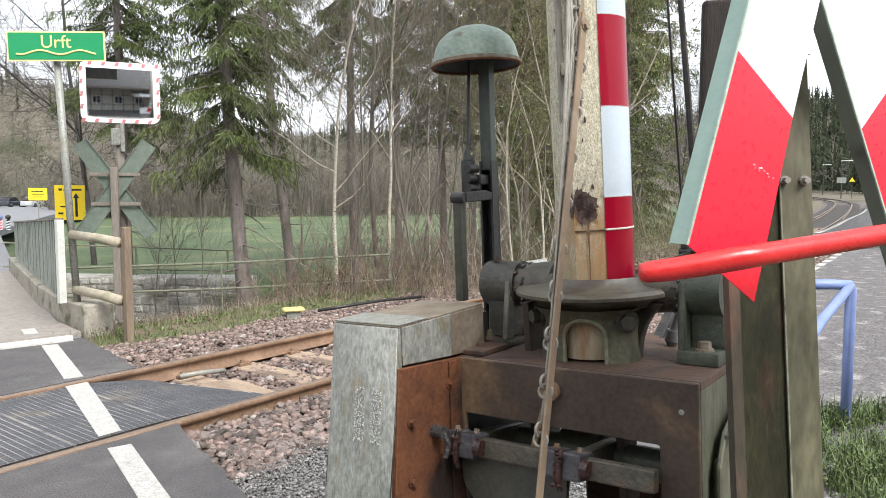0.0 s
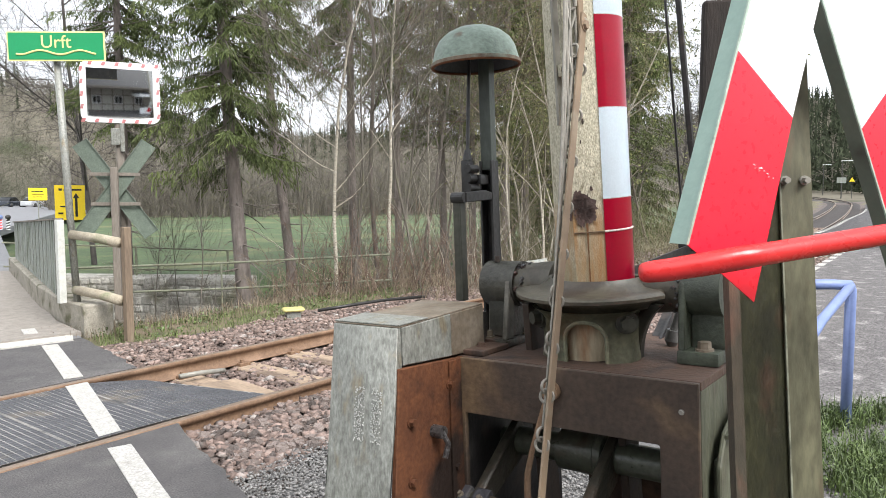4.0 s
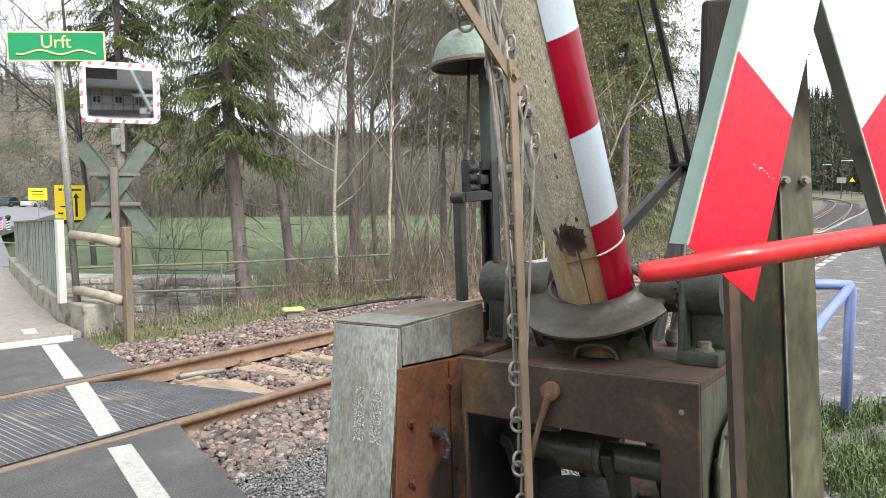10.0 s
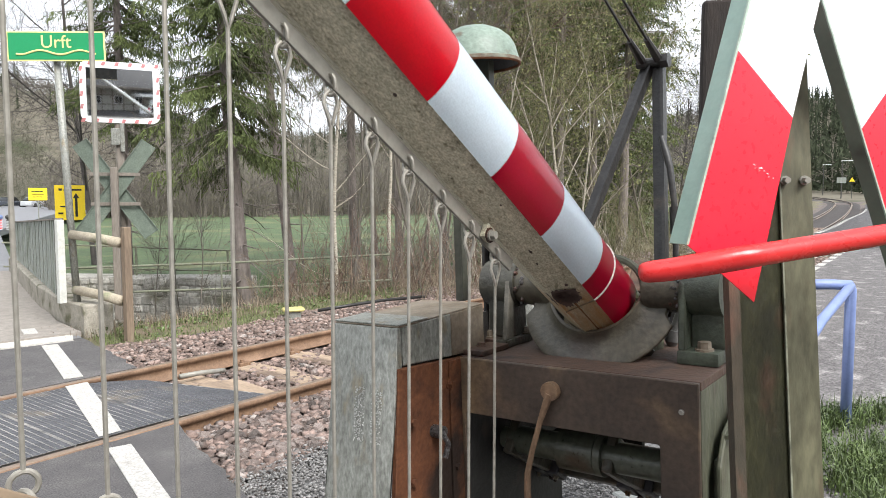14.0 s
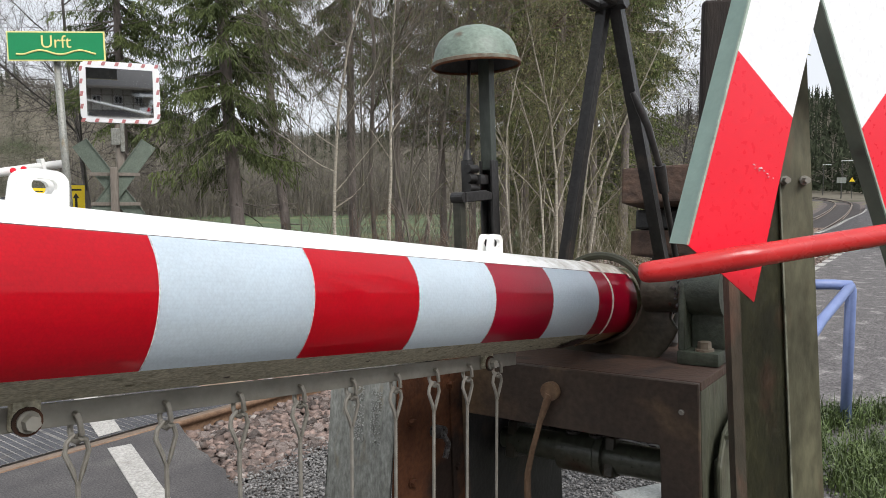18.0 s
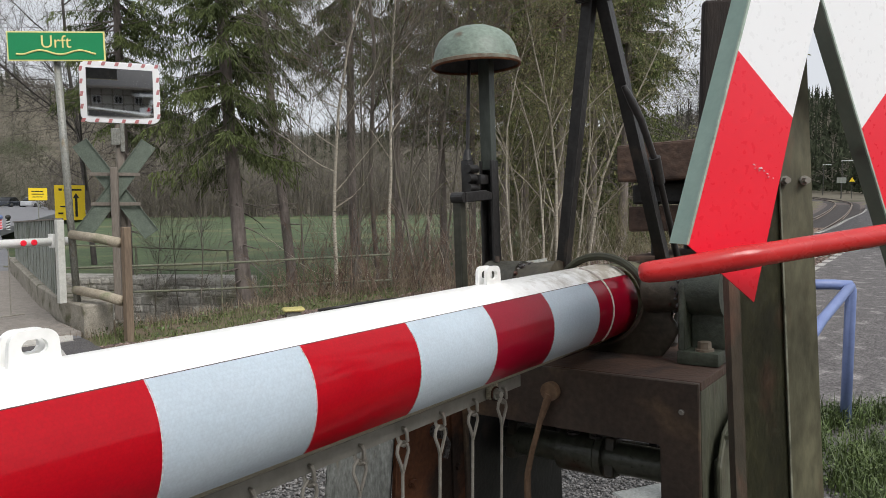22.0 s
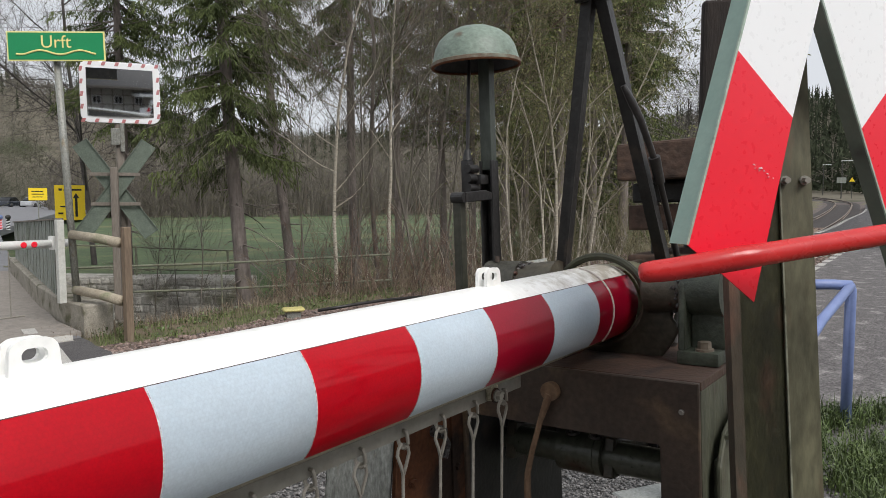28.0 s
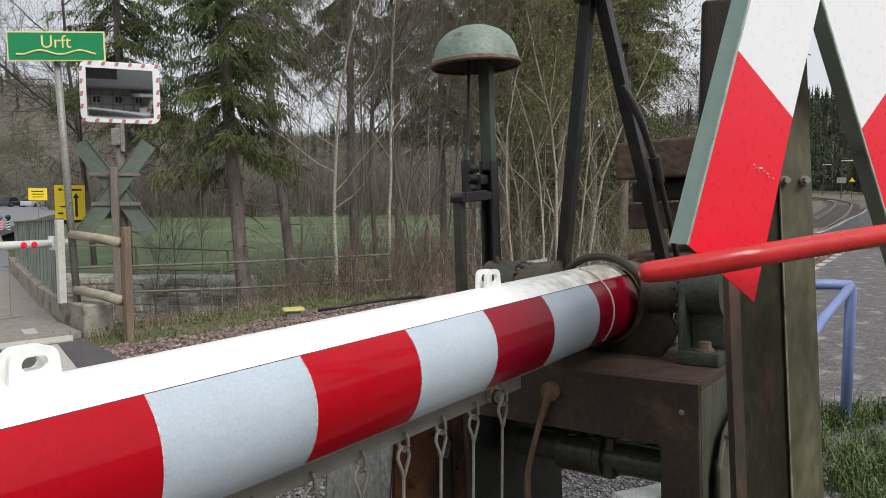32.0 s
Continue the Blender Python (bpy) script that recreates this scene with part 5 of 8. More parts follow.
for i in range(37):
    t = math.pi * (0.97 + 1.06 * i / 36)
    fade = 1.0 - 0.35 * abs(i - 18) / 18.0 * (abs(i - 18) > 13)
    sweep.append([bm.verts.new((-h, YC + (0.172 + (q - 0.172) * fade) * math.cos(t), -0.03 + (0.172 + (q - 0.172) * fade) * math.sin(t))) for q, h in prof])
for a, b in zip(sweep, sweep[1:]):
    for i in range(len(prof)):
        bm.faces.new((a[i], a[(i + 1) % len(prof)], b[(i + 1) % len(prof)], b[i]))
bm.faces.new(sweep[0][::-1])
bm.faces.new(sweep[-1])
bmesh.ops.recalc_face_normals(bm, faces=bm.faces)
mpart("socket_ring", bm, RING_IRON, boom, "dark green cast half ring of the socket", True)
bm = BM()
tube(bm, [(-0.02 + 0.0, YC + 0.165 * math.cos(math.pi * i / 20), -0.03 + 0.14 * math.sin(math.pi * i / 20)) for i in range(21)], 0.014, 8)
mpart("strap", bm, OLIVE, boom, "olive strap over the boom", True)
bm = BM()
n = 180
outer = []
CAST = [(0.045 + 0.19 * i / 26, 0) for i in range(27)]
for z, r in CAST:
    r = 0.197 + 0.035 * max(0.0, 1 - (z - 0.045) / 0.05) ** 2 + 0.009 * max(0.0, (z - 0.17) / 0.065)
    outer.append([(z, YC + q * math.cos(a), -0.05 + q * math.sin(a)) for a in [2 * math.pi * i / n for i in range(n)] for q in [0.125 + (r - 0.125) * min(1.0, max(0.0, 0.35 - 1.1 * math.sin(a)))]])
vv = [[bm.verts.new(p[:3]) for p in row] for row in outer]
for a, b, za in zip(vv, vv[1:], [0.5 * (p[0] + q[0]) for p, q in zip(CAST, CAST[1:])]):
    for i in range(n):
        mid = 2 * math.pi * (i + 0.5) / n
        off = (mid - math.pi * 1.44 + math.pi) % (2 * math.pi) - math.pi
        if abs(off) < 0.36 and (za > 0.145 or (off / 0.36) ** 2 + ((0.145 - za) / 0.065) ** 2 < 1):
            continue
        bm.faces.new((a[i], a[(i + 1) % n], b[(i + 1) % n], b[i]))
bmesh.ops.solidify(bm, geom=bm.faces[:], thickness=0.02)
bmesh.ops.recalc_face_normals(bm, faces=bm.faces)
mpart("socket_casting", bm, CAST_GREEN, boom, "dark green casting with an arched opening", True)
bm = BM()
arch = [(0.235, -0.36)] + [(0.145 - 0.065 * math.sin(t), -0.36 * math.cos(t)) for t in [math.pi * j / 24 for j in range(25)]] + [(0.235, 0.36)]
tube(bm, [(z, YC + 0.199 * math.cos(math.pi * 1.44 + o), -0.05 + 0.199 * math.sin(math.pi * 1.44 + o)) for z, o in arch], 0.007, 8)
mpart("arch_edge", bm, CAST_GREEN, boom, "raised edge of the arched opening", True)
bm = BM()
lathe(bm, [(0.0, 0.0), (0.128, 0.0), (0.130, -0.22), (0.0, -0.22)], 40, pose(0, YC, -0.093, 0, -90, 0))
mpart("boom_butt", bm, mat("rust_streaked_cream", (0.44, 0.38, 0.27), (0.29, 0.23, 0.145), scale=14, rough=0.8, bump=0.3, c3=(0.24, 0.11, 0.045), stain=0.52, sscale=11, stretch=(0.3, 1, 1)), boom, "cream butt end inside the socket", True)
bm = BM()
rod(bm, (0, -0.31, 0), (0, -0.08, 0), 0.066, 0.088, seg=26)
mpart("axle_stub", bm, RING_IRON, boom, "dark green axle stub", True)
bm = BM()
rod(bm, (0, 0.54, 0), (0, 0.27, 0), 0.066, 0.092, seg=26)
mpart("axle_stub", bm, RING_IRON, boom, "dark green axle stub", True)
for sgn in (-1, 1):
    bm = BM()
    c = Vector((0.085, YC + sgn * 0.145, -0.155))
    out = Vector((0, sgn * 0.55, -0.85)).normalized()
    rod(bm, c - out * 0.03, c + out * 0.03, 0.046, 0.040, seg=20)
    bolt(bm, c + out * 0.03, out, 0.026, 0.034)
    mpart("clamp_boss", bm, GREEN_DARK, boom, "round clamp boss with its nut", True)
# curved webs between the casting and the axle
for y0, y1 in ((YC - 0.165, -0.225), (YC + 0.165, 0.40)):
    curve = [(0.235 - 0.215 * math.sin(t), y0 + (y1 - y0) * (1 - math.cos(t)) * 1.0) for t in [0.5 * math.pi * k / 14 for k in range(15)]]
    bm = BM()
    slab(bm, [(0.035, y0), (0.235, y0 - (y1 - y0) * 0.1)] + [p for p in curve if p[0] > 0.04], -0.09, -0.05, 2, 0.004)
    mpart("web", bm, GREEN_DARK, boom, "curved dark web of the casting", True)
# spreader frame with its stays
APEX = Vector((-0.025, YC, 1.035))
for foot, dy, nm in (((0.075, 0.30, 0.0), 0.02, "spreader_leg"), ((0.40, 0.0, 0.0), -0.02, "spreader_leg")):
    a, b = Vector(foot), APEX + Vector((0.025, dy, 0.02))
    d = (b - a).normalized()
    side = Vector((0, 1, 0))
    up = d.cross(side).normalized()
    bm = BM()
    vs = []
    for p in (a, b):
        for s, t in ((-1, -1), (1, -1), (1, 1), (-1, 1)):
            vs.append(bm.verts.new(p + side * s * 0.026 + up * t * 0.010))
    for f in ((3, 2, 1, 0), (4, 5, 6, 7), (0, 1, 5, 4), (1, 2, 6, 5), (2, 3, 7, 6), (3, 0, 4, 7)):
        bm.faces.new([vs[i] for i in f])
    vs = []
    for p in (a, b):
        for s, t in ((-1, -1), (-0.6, -1), (-0.6, 3.2), (-1, 3.2)):
            vs.append(bm.verts.new(p + side * s * 0.027 + up * t * 0.010))
    for f in ((3, 2, 1, 0), (4, 5, 6, 7), (0, 1, 5, 4), (1, 2, 6, 5), (2, 3, 7, 6), (3, 0, 4, 7)):
        bm.faces.new([vs[i] for i in f])
    bmesh.ops.recalc_face_normals(bm, faces=bm.faces)
    mpart(nm, bm, BLACK_STEEL, boom, "black angle iron spreader leg")
bm = BM()
rod(bm, APEX + Vector((0, -0.06, 0)), APEX + Vector((0, 0.06, 0)), 0.02, seg=12)
rod(bm, APEX + Vector((0, -0.045, 0)), APEX + Vector((0, -0.075, 0)), 0.032, seg=6)
mpart("apex_bolt", bm, BLACK_STEEL, boom)
for dy, target in ((-0.035, 6.4), (0.035, 7.3)):
    bm = BM()
    a, b = APEX + Vector((0, dy, 0)), Vector((-target, YC + dy * 0.5, 0.127))
    d = (b - a).normalized()
    rod(bm, a, b, 0.006, seg=6)
    rod(bm, a + d * 0.02, a + d * 0.16, 0.020, 0.012, seg=8)
    if dy < 0:
        rod(bm, a + d * 0.42, a + d * 0.50, 0.012, 0.018, seg=8)
        rod(bm, a + d * 0.50, a + d * 1.3, 0.016, 0.013, seg=8)
    mpart("stay_cable", bm, BLACK_STEEL, boom, "dark stay cable with a turnbuckle", True)
bm = BM()
tube(bm, [(0.075, 0.03, 0.72), (0.105, 0.01, 0.66), (0.13, -0.01, 0.60), (0.215, -0.03, 0.45), (0.345, -0.03, 0.24), (0.48, -0.03, 0.0)], [0.010, 0.016, 0.014, 0.012, 0.012, 0.013], 10)
rod(bm, (0.207, -0.03, 0.465), (0.262, -0.03, 0.37), 0.022, 0.019, seg=10)
mpart("tie_rod", bm, BLACK_STEEL, boom, "black tie rod with a coupling nut", True)
# tail beams and counterweight
WEIGHT_RUST = mat("pitted_rusty_iron", (0.125, 0.078, 0.055), (0.062, 0.04, 0.032), scale=12, rough=0.85, bump=0.5, bscale=40, c3=(0.15, 0.09, 0.06), stain=0.58, sscale=9)
for y in (YC - 0.11, YC + 0.23):
    bm = BM()
    slab(bm, [(0.05, -0.14), (0.05, -0.03), (0.9, 0.02), (1.5, 0.04), (1.5, -0.06), (0.9, -0.10)], y, y + 0.03, 1, 0.004)
    mpart("tail_beam", bm, RUST_DARK, boom, "dark rusty tail beam")
for z0, z1, x0, x1, mt in ((0.41, 0.585, 0.87, 1.75, WEIGHT_RUST), (0.30, 0.40, 1.06, 1.70, BLACK_STEEL), (0.165, 0.29, 1.0, 1.7, WEIGHT_RUST), (-0.06, 0.045, 0.98, 1.7, WEIGHT_RUST)):
    bm = BM()
    box(bm, (x0, -0.20, z0), (x1, 0.40, z1), 0.012)
    mpart("counterweight_plate", bm, mt, boom, "rust-red iron counterweight plate")
for x, y in ((1.1, 0.30), (1.6, 0.30), (1.1, -0.10), (1.6, -0.10)):
    bm = BM()
    rod(bm, (x, y, -0.05), (x, y, 0.60), 0.022, seg=10)
    mpart("clamp_bolt", bm, BLACK_STEEL, boom)
# flat bar under the boom, with its clips
BARN = -0.224
bm = BM()
box(bm, (-TIP + 0.4, 0.106, BARN - 0.020), (-0.575, 0.115, BARN + 0.016), 0.002)
mpart("hanger_bar", bm, BAR_GREY, boom, "weathered zinc flat bar under the boom")
for r in (0.75, 1.94, 3.1, 4.3, 5.5, 6.7):
    bm = BM()
    box(bm, (-r - 0.020, 0.086, BARN - 0.016), (-r + 0.020, 0.105, -0.178), 0.006)
    clip = mpart("bar_clip", bm, CREAM, boom, "cream clip with a bolt")
    bm = BM()
    rod(bm, (-r, 0.086, BARN - 0.002), (-r, 0.082, BARN - 0.002), 0.021, seg=14)
    mpart("washer", bm, RUST, clip, "rusty washer")
    bm = BM()
    bolt(bm, (-r, 0.082, BARN - 0.002), (0, -1, 0), 0.012, 0.018)
    mpart("bolt", bm, BAR_GREY, clip)

# hanging rods: a hook, an eye and a long rod, each turning on the bar
HANG = 1.115
JOINT = 1.93
ROD_R = [0.68 + 0.148 * i for i in range(47)]
bm = BM()
tube(bm, [(0.004, -0.012, -0.034), (0.0, -0.013, -0.012), (0.0, -0.009, -0.004), (0.0, 0.003, -0.002), (0.0, 0.013, -0.008), (-0.002, 0.013, -0.030), (-0.003, 0.006, -0.044), (0.0, -0.004, -0.046), (0.003, -0.011, -0.040)], 0.0046, 8)
tube(bm, [(0.0, -0.002, -0.036), (0.013, -0.004, -0.046), (0.017, -0.004, -0.062), (0.008, -0.002, -0.092), (0.0, 0, -0.118), (-0.006, 0, -0.092), (-0.016, 0.004, -0.062), (-0.012, 0.004, -0.046), (0.0, 0.003, -0.035)], 0.0043, 8)
rod(bm, (0, 0, -0.108), (0, 0, -HANG + 0.05), 0.0042, seg=8)
tube(bm, ring_pts((0, 0, -HANG + 0.028), 0.020, (0.3, 1, 0), 14), 0.0048, 8, True)
tube(bm, ring_pts((0, -0.004, -HANG - 0.001), 0.020, (1, 0.3, 0), 14), 0.0048, 8, True)
first = mpart("hanging_rod", bm, ROD, boom, "grey hanging rod with hook and eye", True)
RODS = [(ROD_R[0], first)]
for r in ROD_R[1:]:
    ob = new("hanging_rod", first.data)
    ob.parent = boom
    RODS.append((r, ob))
bm = BM()
box(bm, (-0.04, -0.014, -0.018), (1.62, -0.0065, 0.018), 0.002)
bolt(bm, (0.0, -0.014, 0.0), (0, -1, 0), 0.015, 0.012)
lower_near = mpart("lower_bar", bm, BAR_BROWN, boom, "brown flat bar at the foot of the grid")
bm = BM()
box(bm, (-TIP + JOINT + 0.4, -0.006, -0.018), (0.07, 0.0015, 0.018), 0.002)
lower_far = mpart("lower_bar", bm, BAR_BROWN, boom, "brown flat bar at the foot of the grid")


# ---- signs and posts near the camera ----
def prism(bm, a, b, w, t, side):
    """A flat bar from a to b, w wide along side, t thick."""
    a, b, side = Vector(a), Vector(b), Vector(side).normalized()
    nrm = (b - a).normalized().cross(side).normalized()
    vs = [bm.verts.new(p + side * s * w / 2 + nrm * k * t / 2) for p in (a, b) for s, k in ((-1, -1), (1, -1), (1, 1), (-1, 1))]
    fs = [bm.faces.new([vs[i] for i in f]) for f in ((3, 2, 1, 0), (4, 5, 6, 7), (0, 1, 5, 4), (1, 2, 6, 5), (2, 3, 7, 6), (3, 0, 4, 7))]
    bmesh.ops.recalc_face_normals(bm, faces=fs)
    return bm


# web of the sign post: olive and rust, darkened by painted-in shade
POST_OLIVE = mat("shaded_rusty_olive_paint", (0.054, 0.053, 0.024), (0.023, 0.0225, 0.011), scale=13, rough=0.55, bump=0.45, c3=(0.07, 0.042, 0.024), stain=0.58, sscale=10, stretch=(1, 1, 0.5), grain=0.3)


BOARD_LIP = mat("highlight_green_lip", (0.46, 0.56, 0.48), (0.26, 0.33, 0.27), scale=40, rough=0.4, bump=0.1, c3=(0.12, 0.14, 0.11), stain=0.66, sscale=30)
# fold of the right arm faces down: its shade is in this darker green
EDGE_SHADE = mat("shaded_green_edge", (0.165, 0.19, 0.15), (0.11, 0.13, 0.105), scale=9, rough=0.4, bump=0.1, c3=(0.06, 0.06, 0.045), stain=0.6, sscale=6)


def near_cross():
    """St Andrew's cross: two boards with folded edges, white in the middle and red at the ends."""
    m = pose(1.311, 0.2553, 1.506, 0, 0, -27)
    cross = thing("crossing_sign", m, "red and white crossed warning boards of folded sheet metal", "crossing sign")
    # drawn in the plane x along the boards' wall, z up; the front faces -y
    def board(a_out, a_in, b_in, b_out, a_mid, b_mid, fold, front, edge_mat):
        white = BM()
        slab(white, [a_mid, b_mid, b_in, a_in], front, front + 0.002, 1)
        part("white_sheet", white, WHITE_ENAMEL, cross, "white enamelled middle")
        red = BM()
        slab(red, a_out + [b_mid, a_mid], front, front + 0.002, 1)
        part("red_sheet", red, RED_ENAMEL, cross, "red enamelled arm end")
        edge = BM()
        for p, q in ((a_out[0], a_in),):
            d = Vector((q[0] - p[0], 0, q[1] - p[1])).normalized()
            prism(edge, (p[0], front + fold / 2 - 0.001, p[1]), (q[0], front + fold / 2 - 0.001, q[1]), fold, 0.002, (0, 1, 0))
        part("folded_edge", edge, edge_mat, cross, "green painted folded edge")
        # thin strip whose pale colour paints the highlight along the fold
        lip = BM()
        prism(lip, (a_out[0][0] - 0.001, front - 0.001, a_out[0][1]), (a_in[0] - 0.001, front - 0.001, a_in[1]), 0.0045, 0.003, (1, 0, 0))
        part("folded_lip", lip, BOARD_LIP, cross, "pale green lip, a highlight painted along the fold")

    def along(p, q, k):
        return (p[0] + (q[0] - p[0]) * k, p[1] + (q[1] - p[1]) * k)
    la, lb = (-0.234, -0.12), (-0.114, 0.268)
    ra, rb = (-0.082, -0.22), (0.058, 0.289)
    board([la, (-0.152, -0.173), ra], along(la, lb, 2.1), along(ra, rb, 1.75), ra, (-0.140, 0.186), (-0.005, 0.085), 0.038, -0.012, BOARD_BACK)
    r1, r0 = (0.3948, -0.2094), (0.1148, 0.2984)
    s1, s0 = (0.56, -0.148), (0.28, 0.36)
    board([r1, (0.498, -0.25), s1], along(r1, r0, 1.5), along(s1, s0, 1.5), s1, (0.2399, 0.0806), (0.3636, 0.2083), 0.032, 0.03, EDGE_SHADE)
    for k in range(14):
        bm = BM()
        u = random.random()
        cx, cz = -0.100 + 0.050 * u + random.uniform(-0.004, 0.004), 0.006 - 0.022 * u + random.uniform(-0.003, 0.003)
        slab(bm, [(cx, cz), (cx + random.uniform(0.0005, 0.0016), cz - 0.0004), (cx + random.uniform(0.001, 0.0032), cz + 0.0006), (cx + 0.0004, cz + random.uniform(0.0005, 0.0016))], -0.0145, -0.0121, 1)
        part("paint_chip", bm, WHITE_ENAMEL, cross, "white chip in the red enamel")
    # post behind: a steel channel, leaning
    post = thing("sign_post", pose(0, 0, 0), "olive green steel channel post behind the crossed warning boards", "sign post")
    top, foot = Vector((1.510, 0.299, 1.78)), Vector((1.437, 0.149, -0.2))
    tl, fl = Vector((1.368, 0.369, 1.62)), Vector((1.298, 0.233, -0.2))
    bm = BM()
    prism(bm, foot, top, 0.062, 0.006, (0.6, -0.8, 0))
    part("flange", bm, PALE_GREEN, post, "pale green flange, its lit tone put into the colour")
    # narrow strip: the lit corner of the flange is painted as a paler colour
    bm = BM()
    lip = Vector((0.6, -0.8, 0)) * -0.030 + Vector((-0.8, -0.6, 0)) * 0.003
    prism(bm, foot + lip, top + lip, 0.0030, 0.004, (0.6, -0.8, 0))
    part("flange_edge", bm, mat("lit_olive_lip", (0.27, 0.28, 0.21), (0.12, 0.12, 0.085), scale=30, rough=0.45, bump=0.1, c3=(0.05, 0.05, 0.035), stain=0.56, sscale=16), post, "pale edge of the flange, a highlight put into its colour")
    bm = BM()
    off = Vector((0.016, 0.019, 0))
    vs = [bm.verts.new(p) for p in (fl + off, foot + Vector((-0.0072, 0.0196, 0)), top - (top - foot).normalized() * 0.2 + Vector((-0.0072, 0.0196, 0)), tl + off)]
    bm.faces.new(vs)
    bmesh.ops.solidify(bm, geom=bm.faces[:], thickness=0.006)
    part("web", bm, POST_OLIVE, post, "olive web, its shade put into the colour")
    bm = BM()
    across = (foot - fl).normalized()
    prism(bm, fl + off + across * 0.012, tl + off + across * 0.012, 0.026, 0.015, across)
    part("edge_bead", bm, mat("rusted_olive_edge", (0.055, 0.040, 0.025), (0.028, 0.025, 0.016), scale=14, rough=0.65, bump=0.4, c3=(0.115, 0.058, 0.036), stain=0.5, sscale=9, stretch=(1, 1, 0.4)), post, "rust-brown edge of the channel")
    d = (top - foot).normalized()
    for k in (-0.0225, 0.0155):
        bm = BM()
        c = foot + d * ((1.491 - foot.z) / d.z) + Vector((0.6, -0.8, 0)) * k
        bolt(bm, c + Vector((-0.004, -0.003, 0)), (-0.8, -0.6, 0), 0.0066, 0.016)
        part("bolt", bm, BAR_GREY, post, "zinc hexagon bolt")


near_cross()

guard = thing("guard_rail", pose(0, 0, 0), "bent red-painted steel tube before the crossing sign", "guard rail")
bm = BM()
tube(bm, [(1.0392, 0.4054, 1.3427), (1.0397, 0.4045, 1.3428), (1.0405, 0.4031, 1.3431), (1.0425, 0.3997, 1.3436), (1.0465, 0.3927, 1.3447), (1.053, 0.381, 1.3465), (1.062, 0.366, 1.3487), (1.085, 0.325, 1.357), (1.113, 0.276, 1.368), (1.122, 0.265, 1.370), (1.135, 0.255, 1.372), (1.317, 0.108, 1.400), (1.52, -0.06, 1.43)],
     [0.002, 0.0075, 0.0112, 0.0146, 0.0164, 0.0172, 0.0176, 0.0182, 0.0184, 0.0180, 0.0174, 0.0168, 0.0168], 22)
part("tube", bm, RED_TUBE, guard, "", True)
bm = BM()
tube(bm, [(1.52, -0.06, 1.43), (1.545, -0.085, 1.425), (1.56, -0.10, 1.40), (1.57, -0.11, 1.34), (1.57, -0.11, -0.05)], 0.0166, 18)
part("post", bm, RED_TUBE, guard, "", True)

bm = BM()
box(bm, (-0.035, -0.06, 0), (0.035, 0.06, 2.392), 0.014)
post = part("timber_post", bm, mat("rotten_dark_timber", (0.03, 0.022, 0.018), (0.014, 0.011, 0.01), scale=12, rough=0.9, bump=0.6, stretch=(1, 1, 0.2)))
post.matrix_world = pose(3.363, 0.971, -0.05, 0, 0, 30)
tagged(post, "dark rotten timber post behind the drive", "post")

# blue hand rail
rail = thing("hand_rail", pose(0, 0, 0), "blue painted tubular hand rail at the platform's end", "hand rail")
bm = BM()
tube(bm, [(4.87, 0.567, -0.05), (4.87, 0.567, 0.90), (4.865, 0.572, 0.925), (4.80, 0.66, 0.93), (4.5, 1.05, 0.93)], 0.031, 14)
part("post", bm, BLUE, rail, "", True)
bm = BM()
tube(bm, [(4.865, 0.57, 0.92), (4.2, 0.62, 0.80), (3.75, 0.66, 0.66), (3.7, 0.665, 0.6), (3.7, 0.665, -0.1)], 0.028, 14)
part("sloping_tube", bm, BLUE, rail, "", True)

# pale concrete trough behind the drive
bm = BM()
slab(bm, [(3.22, 1.28), (3.55, 1.08), (3.62, 1.2), (3.29, 1.40)], -0.09, -0.03, 2, 0.008)
tagged(part("cable_trough", bm, mat("pale_concrete", (0.30, 0.315, 0.30), (0.22, 0.23, 0.22), scale=8, rough=0.85, bump=0.3)), "pale concrete cable trough on the gravel", "cable trough")

# ---- across the line: bridge parapet, signs ----
bm = BM()
slab(bm, [(3.715, 7.62), (3.80, 8.35), (4.2, 9.85), (5.85, 14.9), (6.2, 14.8), (4.55, 9.75), (4.12, 8.3), (4.02, 7.58)], -0.6, 0.29, 2, 0.02)
tagged(part("parapet_wall", bm, CONCRETE), "low mossy concrete parapet wall of the bridge", "parapet", kind="structure")
fence = thing("sheet_fence", pose(0, 0, 0), "grey corrugated sheet fence on the bridge parapet", "fence")
a, b = Vector((3.72, 8.1, 0)), Vector((5.75, 14.3, 0))
n = 15
for i in range(n):
    p, q = a.lerp(b, i / n), a.lerp(b, (i + 0.93) / n)
    z1 = 1.19 - 0.22 * i / n
    d = (q - p).normalized()
    s = Vector((-d.y, d.x, 0)) * 0.014
    bm = BM()
    outline = [p + s, p.lerp(q, 0.2) + s, p.lerp(q, 0.3) - s, p.lerp(q, 0.5) - s, p.lerp(q, 0.6) + s, p.lerp(q, 0.8) + s, p.lerp(q, 0.9) - s, q - s]
    outline += [v + s * 0.4 for v in outline[::-1]]
    slab(bm, [(v.x, v.y) for v in outline], 0.31, z1, 2)
    part("sheet", bm, SHEET, fence)
bm = BM()
prism(bm, a + Vector((0, 0, 1.21)), b + Vector((0, 0, 0.985)), 0.07, 0.02, (1, -0.3, 0))
part("cap_rail", bm, GREYWOOD, fence)
bm = BM()
box(bm, (-0.038, -0.035, 0), (0.038, 0.035, 0.92), 0.008)
wp = part("white_post", bm, POST_WHITE)
wp.matrix_world = pose(3.665, 8.0, 0.285, 0, 0, 0)
tagged(wp, "white painted steel rest post for the far boom", "post")

